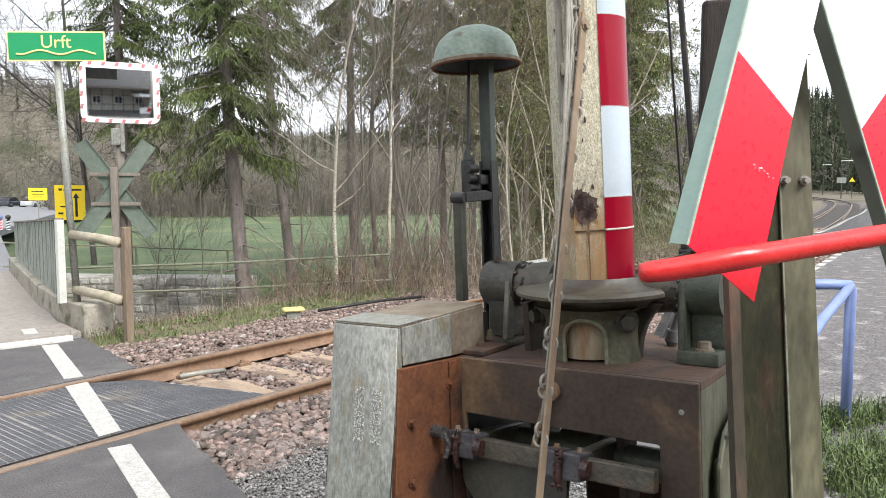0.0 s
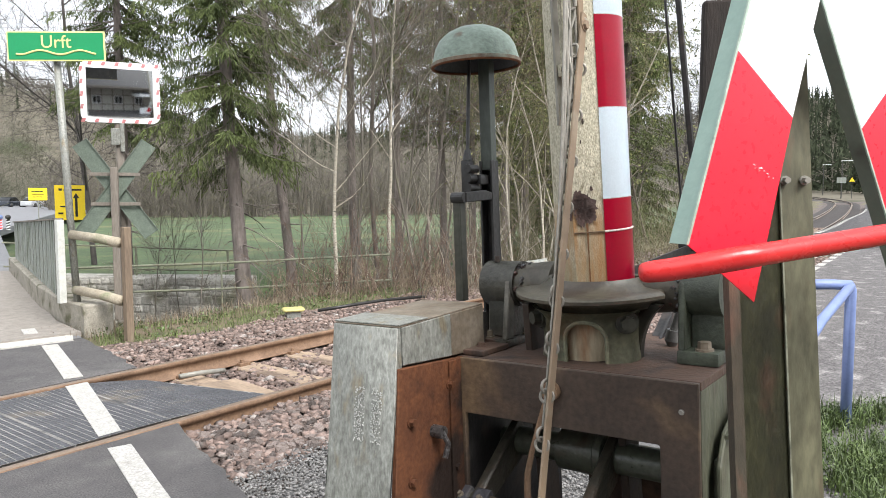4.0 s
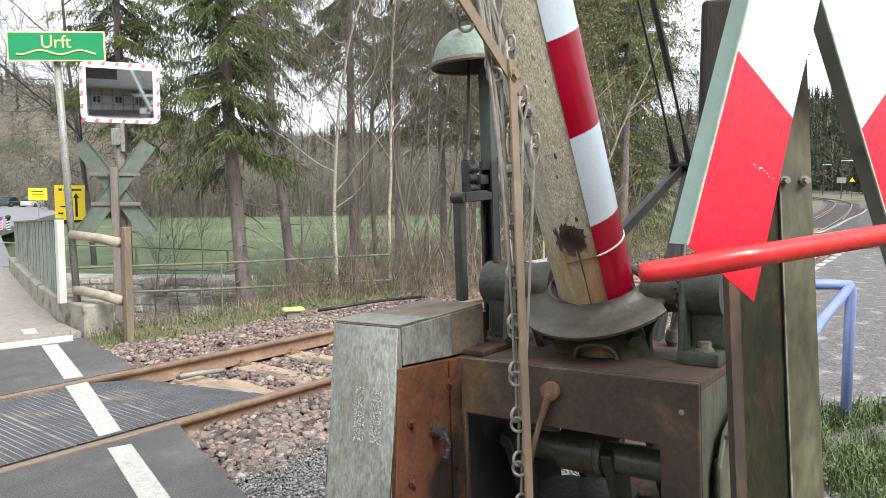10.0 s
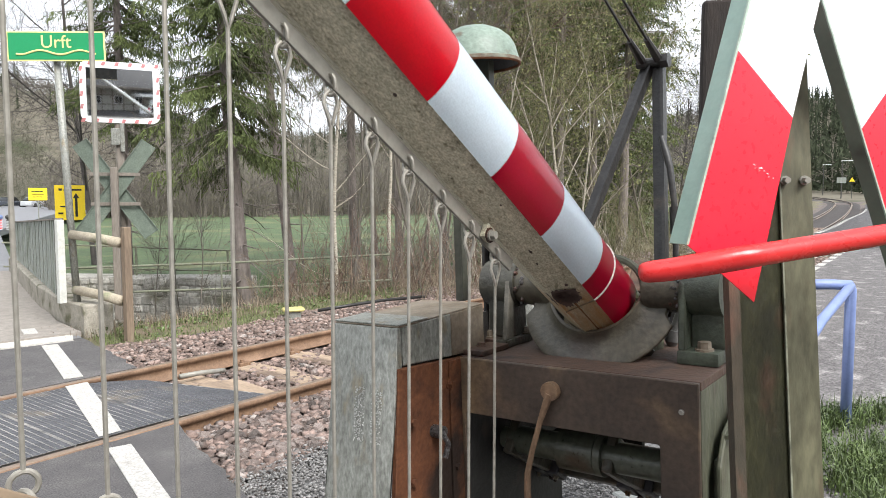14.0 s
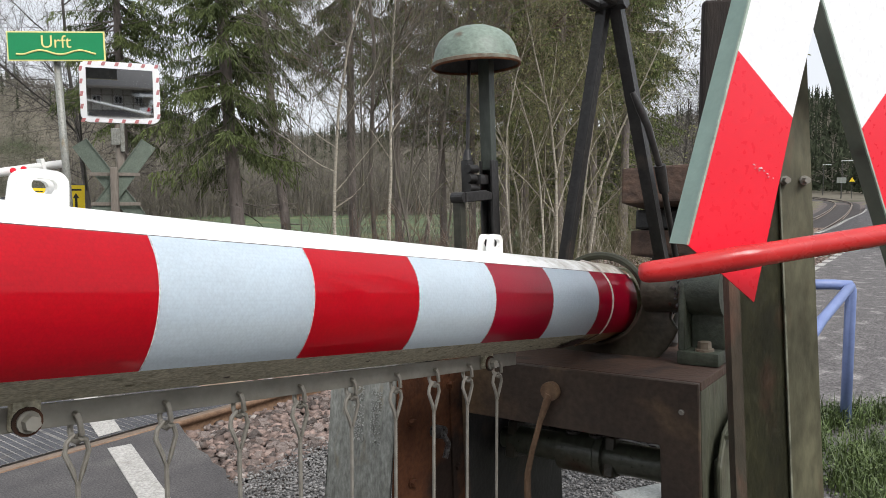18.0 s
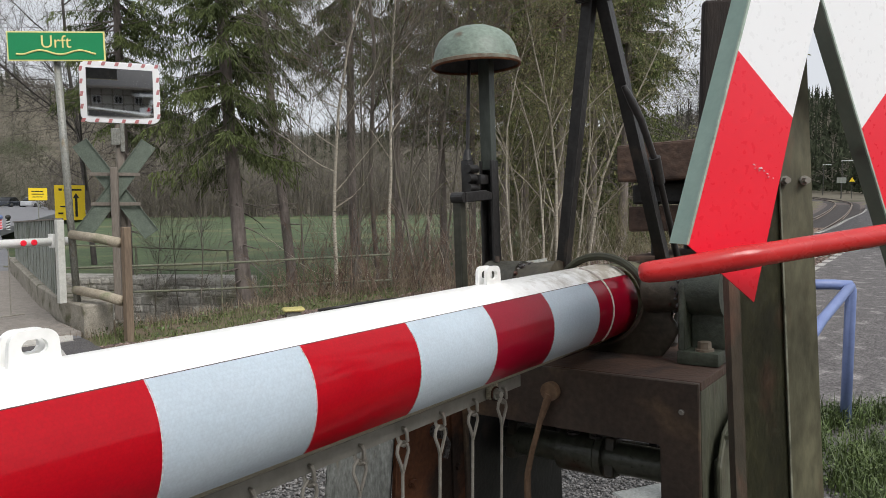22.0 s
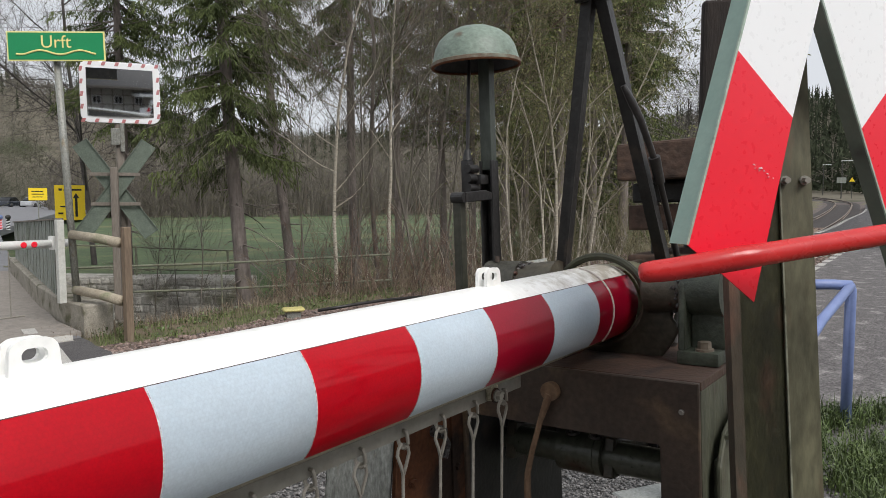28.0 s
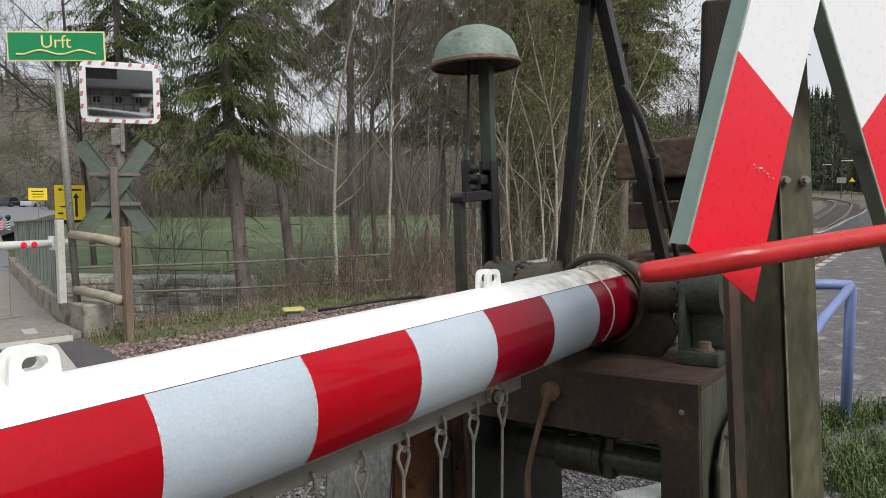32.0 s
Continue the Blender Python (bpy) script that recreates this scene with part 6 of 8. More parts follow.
sign = thing("river_sign", pose(3.81, 7.96, 0.28, -1.76, -1.72, 0), "green river name sign on a grey steel pole", "sign")
bm = BM()
rod(bm, (0, 0, 0), (0, 0, 2.93), 0.038, seg=16)
part("pole", bm, GALV, sign, "grey galvanised pole", True)
SB = pose(-0.015, -0.07, 2.79, 90, 1.6, -48)
bm = BM()
box(bm, (-0.505, -0.157, 0.02), (0.505, 0.157, 0.032), 0.004, SB)
part("board_edge", bm, SIGN_CREAM, sign)
bm = BM()
box(bm, (-0.503, -0.155, 0.012), (0.503, 0.155, 0.0185), 0.002, SB)
part("back", bm, IRON, sign, "dark back of the board")
bm = BM()
box(bm, (-0.49, -0.142, 0.033), (0.49, 0.142, 0.036), 0.0, SB)
part("board", bm, SIGN_GREEN, sign, "green sign face")
text_mesh("lettering", "Urft", 0.19, SIGN_CREAM, sign, SB @ pose(0.0, 0.040, 0.039))
bm = BM()
pts = [SB @ Vector((-0.41 + 0.82 * k / 30, -0.066 + 0.022 * math.sin(-2.2 + k / 30 * 4 * math.pi), 0.037)) for k in range(31)]
tube(bm, pts, 0.010, 6)
part("wave_line", bm, SIGN_CREAM, sign, "cream wavy line")

FADED_RED = mat("faded_red", (0.50, 0.16, 0.16), (0.55, 0.28, 0.28), scale=5, rough=0.5)
mirror = thing("traffic_mirror", pose(4.565, 8.276, 2.702, 0, 4.0, -122), "square convex traffic mirror with a white rim on a timber pole", "mirror")
# its face looks along local +x


def rounded(w, h, r, n=6):
    out = []
    for cx, cy, a0 in ((w - r, h - r, 0), (-w + r, h - r, 90), (-w + r, -h + r, 180), (w - r, -h + r, 270)):
        out += [(cx + r * math.cos(radians(a0 + 90 * i / n)), cy + r * math.sin(radians(a0 + 90 * i / n))) for i in range(n + 1)]
    return out


bm = BM()
slab(bm, rounded(0.44, 0.36, 0.10), -0.05, 0.0, 0, 0.006)
part("rim", bm, WHITE_ENAMEL, mirror, "white rim", True)
for k in range(20):
    bm = BM()
    per = 20
    u = k / per * (0.82 * 2 + 0.64 * 2)
    if u < 0.82:
        c, along_y = (-0.41 + u, -0.335), True
    elif u < 1.46:
        c, along_y = (0.42, -0.32 + u - 0.82), False
    elif u < 2.28:
        c, along_y = (0.41 - (u - 1.46), 0.335), True
    else:
        c, along_y = (-0.42, 0.32 - (u - 2.28)), False
    w, h = (0.028, 0.022) if along_y else (0.022, 0.028)
    slab(bm, [(c[0] - w, c[1] - h), (c[0] + w * 0.4, c[1] - h), (c[0] + w, c[1] + h), (c[0] - w * 0.4, c[1] + h)], 0.0, 0.004, 0)
    part("red_mark", bm, FADED_RED, mirror)
bm = BM()
gy, gz = 17, 13
vs = [[bm.verts.new((0.030 - 0.12 * ((i / (gy - 1) - 0.5) ** 2 * 0.8 + (j / (gz - 1) - 0.5) ** 2 * 0.5) * 0.65, -0.365 + 0.73 * i / (gy - 1), -0.28 + 0.56 * j / (gz - 1))) for j in range(gz)] for i in range(gy)]
for i in range(gy - 1):
    for j in range(gz - 1):
        bm.faces.new((vs[i][j], vs[i + 1][j], vs[i + 1][j + 1], vs[i][j + 1]))
part("mirror_face", bm, MIRROR, mirror, "convex mirror face", True)
bm = BM()
tube(bm, [(-0.06, 0.0, -2.8), (-0.06, -0.02, -1.2), (-0.06, -0.05, -0.1)], 0.045, 10)
part("pole", bm, GREYWOOD, mirror, "grey timber pole", True)
bm = BM()
box(bm, (-0.04, -0.12, -0.62), (0.02, -0.02, -0.42), 0.01)
box(bm, (-0.04, -0.02, -0.7), (0.02, 0.03, -0.36), 0.01)
part("clamp", bm, GALV, mirror)

far_cross = thing("crossing_sign", pose(4.516, 8.365, 1.549, 0, 0, -38), "weathered green backs of crossed warning boards on a grey post", "crossing sign")
for ang, dy in ((55, 0.0), (125, 0.03)):
    bm = BM()
    m = pose(0, dy, 0, 0, -ang, 0)
    box(bm, (-0.68, -0.01, -0.095), (0.68, 0.006, 0.095), 0.003, m)
    box(bm, (-0.68, -0.025, -0.097), (0.68, -0.009, -0.088), 0, m)
    box(bm, (-0.68, -0.025, 0.088), (0.68, -0.009, 0.097), 0, m)
    part("board", bm, mat("weathered_green_board", (0.14, 0.17, 0.135), (0.10, 0.125, 0.1), scale=8, rough=0.7, c3=(0.2, 0.22, 0.17), stain=0.6, sscale=5), far_cross, "grey-green board back")
bm = BM()
box(bm, (-0.042, -0.11, -1.6), (0.042, -0.03, 0.26), 0.01)
part("post", bm, GREYWOOD, far_cross, "grey timber post")
for z in (0.18, -0.18):
    bm = BM()
    box(bm, (-0.28, -0.03, z - 0.02), (0.28, -0.02, z + 0.02), 0.003)
    part("strap", bm, GREYWOOD, far_cross)

timber = thing("timber_barrier", pose(3.935, 7.12, -0.1), "weathered round timber rails on a brown square post", "timber fence")
bm = BM()
box(bm, (-0.04, -0.04, 0), (0.04, 0.04, 1.24), 0.012)
part("post", bm, TIMBER, timber, "brown square timber post")
for z, x1, y1 in ((1.075, -0.17, 0.82), (0.46, -0.15, 0.82)):
    bm = BM()
    tube(bm, [(-0.052, 0.04, z), (x1 * 0.5, y1 * 0.5, z + 0.035), (x1, y1, z + 0.065)], [0.054, 0.052, 0.050], 14)
    part("rail", bm, ROUNDWOOD, timber, "grey round timber rail", True)

# pipe railing above the brook
PIPE_GREEN = mat("lichened_green_pipe", (0.24, 0.25, 0.18), (0.14, 0.145, 0.10), scale=12, rough=0.75, c3=(0.13, 0.075, 0.045), stain=0.58, sscale=5)
railing = thing("pipe_railing", pose(0, 0, 0), "thin green rusty pipe railing above the brook", "railing")
P1, P2, P3 = Vector((6.97, 9.72, 0.38)), Vector((8.66, 7.54, 0.52)), Vector((5.3, 11.8, 0.30))
for p in (P1, P2, P3):
    bm = BM()
    rod(bm, (p.x, p.y, p.z - 0.95), p, 0.015, seg=8)
    part("post", bm, PIPE_GREEN, railing)
for dz in (0.0, -0.42):
    for a, b in ((P3, P1), (P1, P2)):
        bm = BM()
        rod(bm, a + Vector((0, 0, dz)), b + Vector((0, 0, dz)), 0.018, seg=8)
        part("pipe", bm, PIPE_GREEN, railing)
railing2 = thing("pipe_railing", pose(0, 0, 0), "thin lichened green pipe railing on the far bank", "railing")
for z in (0.05, 0.5):
    bm = BM()
    rod(bm, (5.6, 14.5, z + 0.1), (9.9, 12.8, z - 0.25), 0.016, seg=8)
    part("pipe", bm, PIPE_GREEN, railing2)
for k in (0.1, 0.5, 0.9):
    p = Vector((5.6, 14.5, 0.6)).lerp(Vector((9.9, 12.8, 0.25)), k)
    bm = BM()
    rod(bm, (p.x, p.y, -0.9), p, 0.025, seg=8)
    part("post", bm, PIPE_GREEN, railing2)

# rubble wall of the brook
wall = tagged(new("brook_wall"), "pale rubble stone wall of the brook", "stone wall", kind="structure")
bm = BM()
a, b = Vector((6.5, 14.9, 0)), Vector((8.75, 11.4, 0))
s = Vector((0.55, 0.35, 0))
slab(bm, [(v.x, v.y) for v in (a, b, b + s, a + s)], -2.2, -0.15, 2, 0.03)
part("core", bm, WALLSTONE, wall)
d = (b - a)
wobble = random.Random(12)
zrow = -0.17
while zrow > -1.3:
    tall = wobble.uniform(0.09, 0.20)
    k = wobble.uniform(-0.03, 0.0)
    while k < 0.98:
        w = wobble.uniform(0.022, 0.075)
        p, q = a + d * max(0.0, k), a + d * min(1.0, k + w - 0.0015)
        out = Vector((-0.55, -0.35, 0)) * wobble.uniform(0.01, 0.05)
        h = tall * wobble.uniform(0.75, 1.1)
        z1 = zrow + wobble.uniform(-0.02, 0.02)
        m0, m1 = p.lerp(q, wobble.uniform(0.05, 0.25)), p.lerp(q, wobble.uniform(0.75, 0.95))
        bm = BM()
        lo = [bm.verts.new((v.x, v.y, z1 - h + dz)) for v, dz in ((m0 + out, wobble.uniform(0, 0.03)), (m1 + out, wobble.uniform(0, 0.03)), (q, 0), (p, 0))]
        hi = [bm.verts.new((v.x, v.y, z1 - dz)) for v, dz in ((m0 + out, wobble.uniform(0, 0.03)), (m1 + out, wobble.uniform(0, 0.03)), (q, 0), (p, 0))]
        for f in ((lo[3], lo[2], lo[1], lo[0]), hi, (lo[0], lo[1], hi[1], hi[0]), (lo[1], lo[2], hi[2], hi[1]), (lo[2], lo[3], hi[3], hi[2]), (lo[3], lo[0], hi[0], hi[3])):
            bm.faces.new(f)
        bmesh.ops.bevel(bm, geom=bm.edges[:], offset=0.010, segments=1, affect="EDGES")
        bmesh.ops.recalc_face_normals(bm, faces=bm.faces)
        part("stone", bm, WALLSTONE, wall)
        k += w
    zrow -= tall
bm = BM()
vs = [bm.verts.new(p) for p in ((4.0, 9.5, -1.35), (30, 7.5, -1.35), (30, 15, -1.35), (4.5, 17, -1.35))]
bm.faces.new(vs)
tagged(part("brook", bm, WATER), "shallow brook under the bridge", "brook", kind="structure")

# yellow cap beside the track
tbox = thing("track_box", pose(5.995, 6.88, -0.02, 3, 0, -30), "track connection box with a pale yellow cap in the ballast", "track box")
bm = BM()
slab(bm, [(-0.14, -0.06), (-0.12, -0.09), (0.12, -0.09), (0.14, -0.06), (0.14, 0.06), (0.12, 0.09), (-0.12, 0.09), (-0.14, 0.06)], 0.025, 0.062, 2, 0.014)
part("cap", bm, LICHEN, tbox, "pale yellow cap", True)
bm = BM()
box(bm, (-0.09, -0.05, -0.12), (0.09, 0.07, 0.024), 0.008)
part("base", bm, GALV, tbox, "grey box body")
bm = BM()
tube(bm, [(6.3, 6.75, -0.02), (6.8, 6.55, 0.02), (7.4, 6.6, 0.0), (8.2, 6.5, -0.03)], 0.022, 8)
tagged(part("cable", bm, BLACK_STEEL, None, "", True), "black cable lying on the ballast", "cable")
bm = BM()
tube(bm, [(3.40, 5.36, -0.075), (3.6, 5.34, -0.08), (3.85, 5.36, -0.11)], 0.022, 10)
tagged(part("drain_pipe", bm, BAR_GREY, None, "", True), "grey pipe lying beside the far rail", "pipe")
bm = BM()
slab(bm, [(3.42, 4.28), (3.72, 4.5), (3.78, 5.1), (3.46, 5.2)], -0.15, -0.128, 2, 0.006)
tagged(part("guide_plate", bm, SLEEPER), "bent tan steel plate between the rails", "steel plate")
bm = BM()
tube(bm, [(5.74, 3.38, 0.80), (5.88, 3.18, 0.84)], 0.045, 12)
box(bm, (5.58, 3.14, 0.68), (5.83, 3.46, 0.75), 0.01)
box(bm, (5.66, 3.21, -0.2), (5.76, 3.36, 0.69), 0.01)
tagged(part("track_magnet", bm, GALV, None, "", True), "grey metal box and tube behind the bearing", "track device")

# far boom across the road
far_boom = thing("far_boom", pose(-1.1, 8.3, 0.93), "slim white barrier boom with red dots and a thin hanging grid", "barrier boom")
bm = BM()
rod(bm, (0, 0, 0), (5.06, 0, 0), 0.065, 0.044, seg=18)
part("tube", bm, FAR_WHITE, far_boom, "white boom tube", True)
for x in (0.50, 0.61, 1.30, 1.41, 2.10, 2.21, 2.90, 3.01, 3.70, 3.81, 4.50, 4.61):
    bm = BM()
    lathe(bm, [(0.0, 0.010), (0.026, 0.010), (0.034, 0.0)], 14, pose(x, -0.064 + 0.0042 * x, 0.0, 90, 0, 0))
    part("red_disc", bm, RED_ENAMEL, far_boom, "red reflecting disc", True)
bm = BM()
box(bm, (4.80, -0.055, -0.07), (4.84, 0.055, 0.085), 0.006)
part("end_clip", bm, FAR_WHITE, far_boom)
FAR_RODS = []
bm = BM()
rod(bm, (0, 0, 0), (0, 0, -0.72), 0.006, seg=6)
frod = None
for x in [0.4 + 0.22 * i for i in range(19)]:
    if frod is None:
        frod = part("hanging_rod", bm, ROD, far_boom)
        ob = frod
    else:
        ob = new("hanging_rod", frod.data)
        ob.parent = far_boom
    FAR_RODS.append((x, ob))
bm = BM()
rod(bm, (0.3, 0, 0), (4.5, 0, 0), 0.010, seg=6)
far_bar = part("lower_bar", bm, ROD, far_boom)
base = thing("far_barrier_drive", pose(-1.1, 8.3, 0), "green cast-iron drive of the far barrier", "barrier drive")
bm = BM()
box(bm, (-0.3, -0.35, -0.1), (0.3, 0.35, 0.75), 0.03)
box(bm, (-0.08, -0.22, 0.74), (0.08, -0.13, 1.0), 0.02)
box(bm, (-0.08, 0.13, 0.74), (0.08, 0.22, 1.0), 0.02)
part("housing", bm, GREEN_DARK, base)


# signs and cars beyond the bridge
def yellow_sign(x, y, z, w, h, turn, foot, marks):
    s = thing("yellow_sign", pose(x, y, z, 0, 0, turn), "yellow road direction sign with dark marks on a steel pole", "road sign", "yellow road signs")
    bm = BM()
    box(bm, (-w / 2, -0.02, -h / 2), (w / 2, 0.0, h / 2), 0.004)
    part("board", bm, SIGN_YELLOW, s)
    for lo, hi in marks:
        bm = BM()
        box(bm, (lo[0], -0.026, lo[1]), (hi[0], -0.021, hi[1]))
        part("mark", bm, SIGN_BLACK, s)
    bm = BM()
    rod(bm, (0, 0.03, foot - z), (0, 0.03, h / 2 - 0.02), 0.035, seg=8)
    part("pole", bm, GALV, s)
    return s


ys = yellow_sign(7.762, 16.379, 1.32, 0.61, 0.79, -25, -0.1,
                 [((0.10, -0.32), (0.15, 0.12)), ((-0.02, -0.32), (0.02, -0.10)), ((-0.2, -0.10), (0.02, -0.07)), ((-0.22, 0.27), (-0.15, 0.32)), ((-0.12, 0.27), (0.24, 0.31)), ((-0.24, -0.26), (-0.14, -0.22))])
bm = BM()
slab(bm, [(0.06, 0.10), (0.19, 0.10), (0.125, 0.22)], -0.026, -0.021, 1)
part("arrow_head", bm, SIGN_BLACK, ys)
yellow_sign(20.631, 47.734, 1.604, 1.05, 0.78, -25, -0.2, [((-0.35, 0.15), (0.3, 0.21)), ((-0.35, -0.02), (0.35, 0.03)), ((-0.3, -0.2), (0.25, -0.15))])


def car(x, y, turn, paint, name_label):
    c = thing("car", pose(x, y, -0.1, 0, 0, turn), name_label, "car", "parked cars")
    bm = BM()
    slab(bm, [(-2.1, 0.25), (2.1, 0.25), (2.15, 0.6), (1.95, 0.8), (1.1, 0.9), (-1.7, 0.92), (-2.1, 0.85)], -0.85, 0.85, 1, 0.06)
    part("body", bm, paint, c, "", True)
    bm = BM()
    slab(bm, [(1.1, 0.88), (0.4, 1.4), (-1.2, 1.42), (-1.8, 0.9)], -0.72, 0.72, 1, 0.05)
    part("cabin", bm, GLASS_DARK, c, "dark windows", True)
    bm = BM()
    slab(bm, [(0.35, 1.40), (-1.2, 1.43), (-1.15, 1.46), (0.3, 1.45)], -0.68, 0.68, 1)
    part("roof", bm, paint, c)
    for wx in (-1.3, 1.3):
        for wy in (-0.8, 0.8):
            bm = BM()
            rod(bm, (wx, wy - 0.1, 0.32), (wx, wy + 0.1, 0.32), 0.32, seg=16)
            part("wheel", bm, BLACK_STEEL, c, "", True)


for x, y, t, p, lb in ((43.0, 108.0, 40, CAR_DARK, "dark parked car beyond the bridge"), (45.6, 106.5, 35, CAR_LIGHT, "silver parked car beyond the bridge"),
                       (48.6, 105.0, -30, CAR_DARK, "dark parked estate car"), (54.0, 103.0, 45, WHITE_ENAMEL, "white parked car beside the meadow")):
    car(x, y, t, p, lb)
# striped beacons at the road fork
BEACONS = ((13.35, 33.85), (13.14, 34.12))
for x, y in BEACONS:
    s = thing("traffic_beacon", pose(x, y, -0.05, 0, 0, -22), "slim striped traffic beacon with a round board on top", "beacon", "beacons")
    bm = BM()
    box(bm, (-0.075, -0.02, 0.05), (0.075, 0.02, 0.52), 0.01)
    part("board", bm, WHITE_ENAMEL, s)
    for k in range(4):
        bm = BM()
        slab(bm, [(-0.072, 0.07 + k * 0.115), (0.072, 0.11 + k * 0.115), (0.072, 0.165 + k * 0.115), (-0.072, 0.125 + k * 0.115)], -0.026, -0.021, 1)
        part("stripe", bm, SIGN_BLACK if x > 13.2 else TAPE_RED, s)
    bm = BM()
    rod(bm, (0, -0.03, 0.60), (0, -0.01, 0.60), 0.11, seg=20)
    part("round_board", bm, IRON if x > 13.2 else BLUE, s, "small round board", True)
# platform lamps and signs in the distance
for x, y, z, w in ((117.8, 17.9, 6.08, 1.0), (108.0, 14.2, 6.17, 1.3)):
    s = thing("platform_lamp", pose(x, y, 0, 0, 0, 110), "platform lamp with a long flat head", "street lamp", "platform lamps")
    bm = BM()
    rod(bm, (0, 0, ground_at(x, y) - 0.1), (0, 0, z + 0.05), 0.06, seg=8)
    part("pole", bm, IRON, s)
    bm = BM()
    box(bm, (-w, -0.12, z), (0.16, 0.12, z + 0.07), 0.02)
    part("lamp_head", bm, WHITE_ENAMEL, s, "pale lamp head")
s = thing("platform_sign", pose(105.8, 13.95, ground_at(105.8, 13.95), 0, 0, -80), "grey station sign on two posts", "sign")
bm = BM()
box(bm, (-0.55, -0.04, 2.0), (0.55, 0.04, 2.75), 0.01)
part("board", bm, SHEET, s)
bm = BM()
rod(bm, (0, 0, -0.1), (0, 0, 2.0), 0.05, seg=8)
part("post", bm, IRON, s)
s = thing("warning_sign", pose(105.5, 12.7, ground_at(105.5, 12.7), 0, 0, -80), "small yellow warning triangle on a post", "sign")
bm = BM()
slab(bm, [(-0.32, 2.2), (0.32, 2.2), (0, 2.75)], -0.02, 0.02, 1)
part("triangle", bm, SIGN_YELLOW, s)
bm = BM()
rod(bm, (0, 0.03, -0.1), (0, 0.03, 2.3), 0.04, seg=8)
part("post", bm, IRON, s)


# ---- the building behind, seen in the mirror ----
def building():
    house = thing("station_building", pose(-7.0, -6.6, 0, 0, 0, -48), "pale half-timbered station building with a deep dark roof", "building")
    # its front looks along local +y
    bm = BM()
    box(bm, (-10, -7, -0.3), (10, 0, 3.1))
    part("wall", bm, PLASTER, house, "pale plaster walls")
    bm = BM()
    slab(bm, [(-7.6, 3.104), (2.6, 3.15), (2.6, 3.35), (-3.5, 7.6), (-7.6, 4.8)], -10.6, 10.6, 0)
    part("roof", bm, ROOFTILE, house, "dark slate roof with wide eaves")
    bm = BM()
    box(bm, (-10.6, 2.605, 3.10), (10.6, 2.65, 3.38), 0.01)
    part("fascia", bm, GREYWOOD, house, "grey eaves board")
    for k in range(15):
        x = -9.9 + k * 1.4
        bm = BM()
        box(bm, (x - 0.07, 0.004, 0.0), (x + 0.07, 0.05, 3.0))
        part("timber", bm, GREYWOOD, house, "dark upright timber")
    for z in (0.85, 2.2):
        bm = BM()
        box(bm, (-9.9, 0.052, z - 0.06), (9.8, 0.08, z + 0.06))
        part("timber", bm, GREYWOOD, house, "dark cross timber")
    for k in range(5):
        x = -8.4 + k * 2.8
        w = new("window")
        w.parent = house
        bm = BM()
        box(bm, (x + 0.1, 0.004, 0.95), (x + 1.2, 0.06, 2.1))
        part("frame", bm, WHITE_ENAMEL, w)
        bm = BM()
        box(bm, (x + 0.18, 0.061, 1.03), (x + 1.12, 0.068, 2.02))
        part("pane", bm, GLASS_DARK, w)
        bm = BM()
        box(bm, (x + 0.62, 0.069, 1.03), (x + 0.68, 0.08, 2.02))
        part("bar", bm, WHITE_ENAMEL, w)
    # porch with a white fascia and dark open bays
    for lo, hi, mt, lb in (((2.4, 0.1, 2.2), (9.6, 3.4, 2.55), WHITE_ENAMEL, "white porch fascia"), ((2.4, 3.2, 0.0), (9.6, 3.35, 0.75), WHITE_ENAMEL, "white porch parapet"), ((2.5, 0.1, 2.56), (9.5, 3.3, 2.75), ROOFTILE, "dark porch roof")):
        bm = BM()
        box(bm, lo, hi, 0.01)
        part("porch", bm, mt, house, lb)
    for k in range(5):
        bm = BM()
        box(bm, (2.5 + k * 1.72, 3.2, 0.76), (2.62 + k * 1.72, 3.34, 2.19), 0.01)
        part("porch_post", bm, BLACK_STEEL, house, "dark porch post")


building()


# ---- trees and brush ----
def limbs_mesh(name, segs, material, parent, sides=4):
    """Tapered limbs out of (start, end, radius, radius) rows, as one mesh."""
    segs = np.asarray(segs, float)
    a, b, r0, r1 = segs[:, 0:3], segs[:, 3:6], segs[:, 6], segs[:, 7]
    d = b - a
    d /= np.linalg.norm(d, axis=1, keepdims=True) + 1e-9
    ref = np.where(np.abs(d[:, 2:3]) > 0.9, np.array([[1.0, 0, 0]]), np.array([[0, 0, 1.0]]))
    u = np.cross(d, ref)
    u /= np.linalg.norm(u, axis=1, keepdims=True) + 1e-9
    v = np.cross(d, u)
    ang = np.arange(sides) * 2 * np.pi / sides
    off = np.cos(ang)[None, :, None] * u[:, None] + np.sin(ang)[None, :, None] * v[:, None]
    va = a[:, None] + off * r0[:, None, None]
    vb = b[:, None] + off * r1[:, None, None]
    verts = np.concatenate([va, vb], 1).reshape(-1, 3)
    n = len(segs)
    i = np.arange(sides)
    quad = np.stack([i, (i + 1) % sides, sides + (i + 1) % sides, sides + i], 1)
    faces = (quad[None] + (np.arange(n) * 2 * sides)[:, None, None]).reshape(-1, 4)
    return raw(name, verts, faces, material, parent)


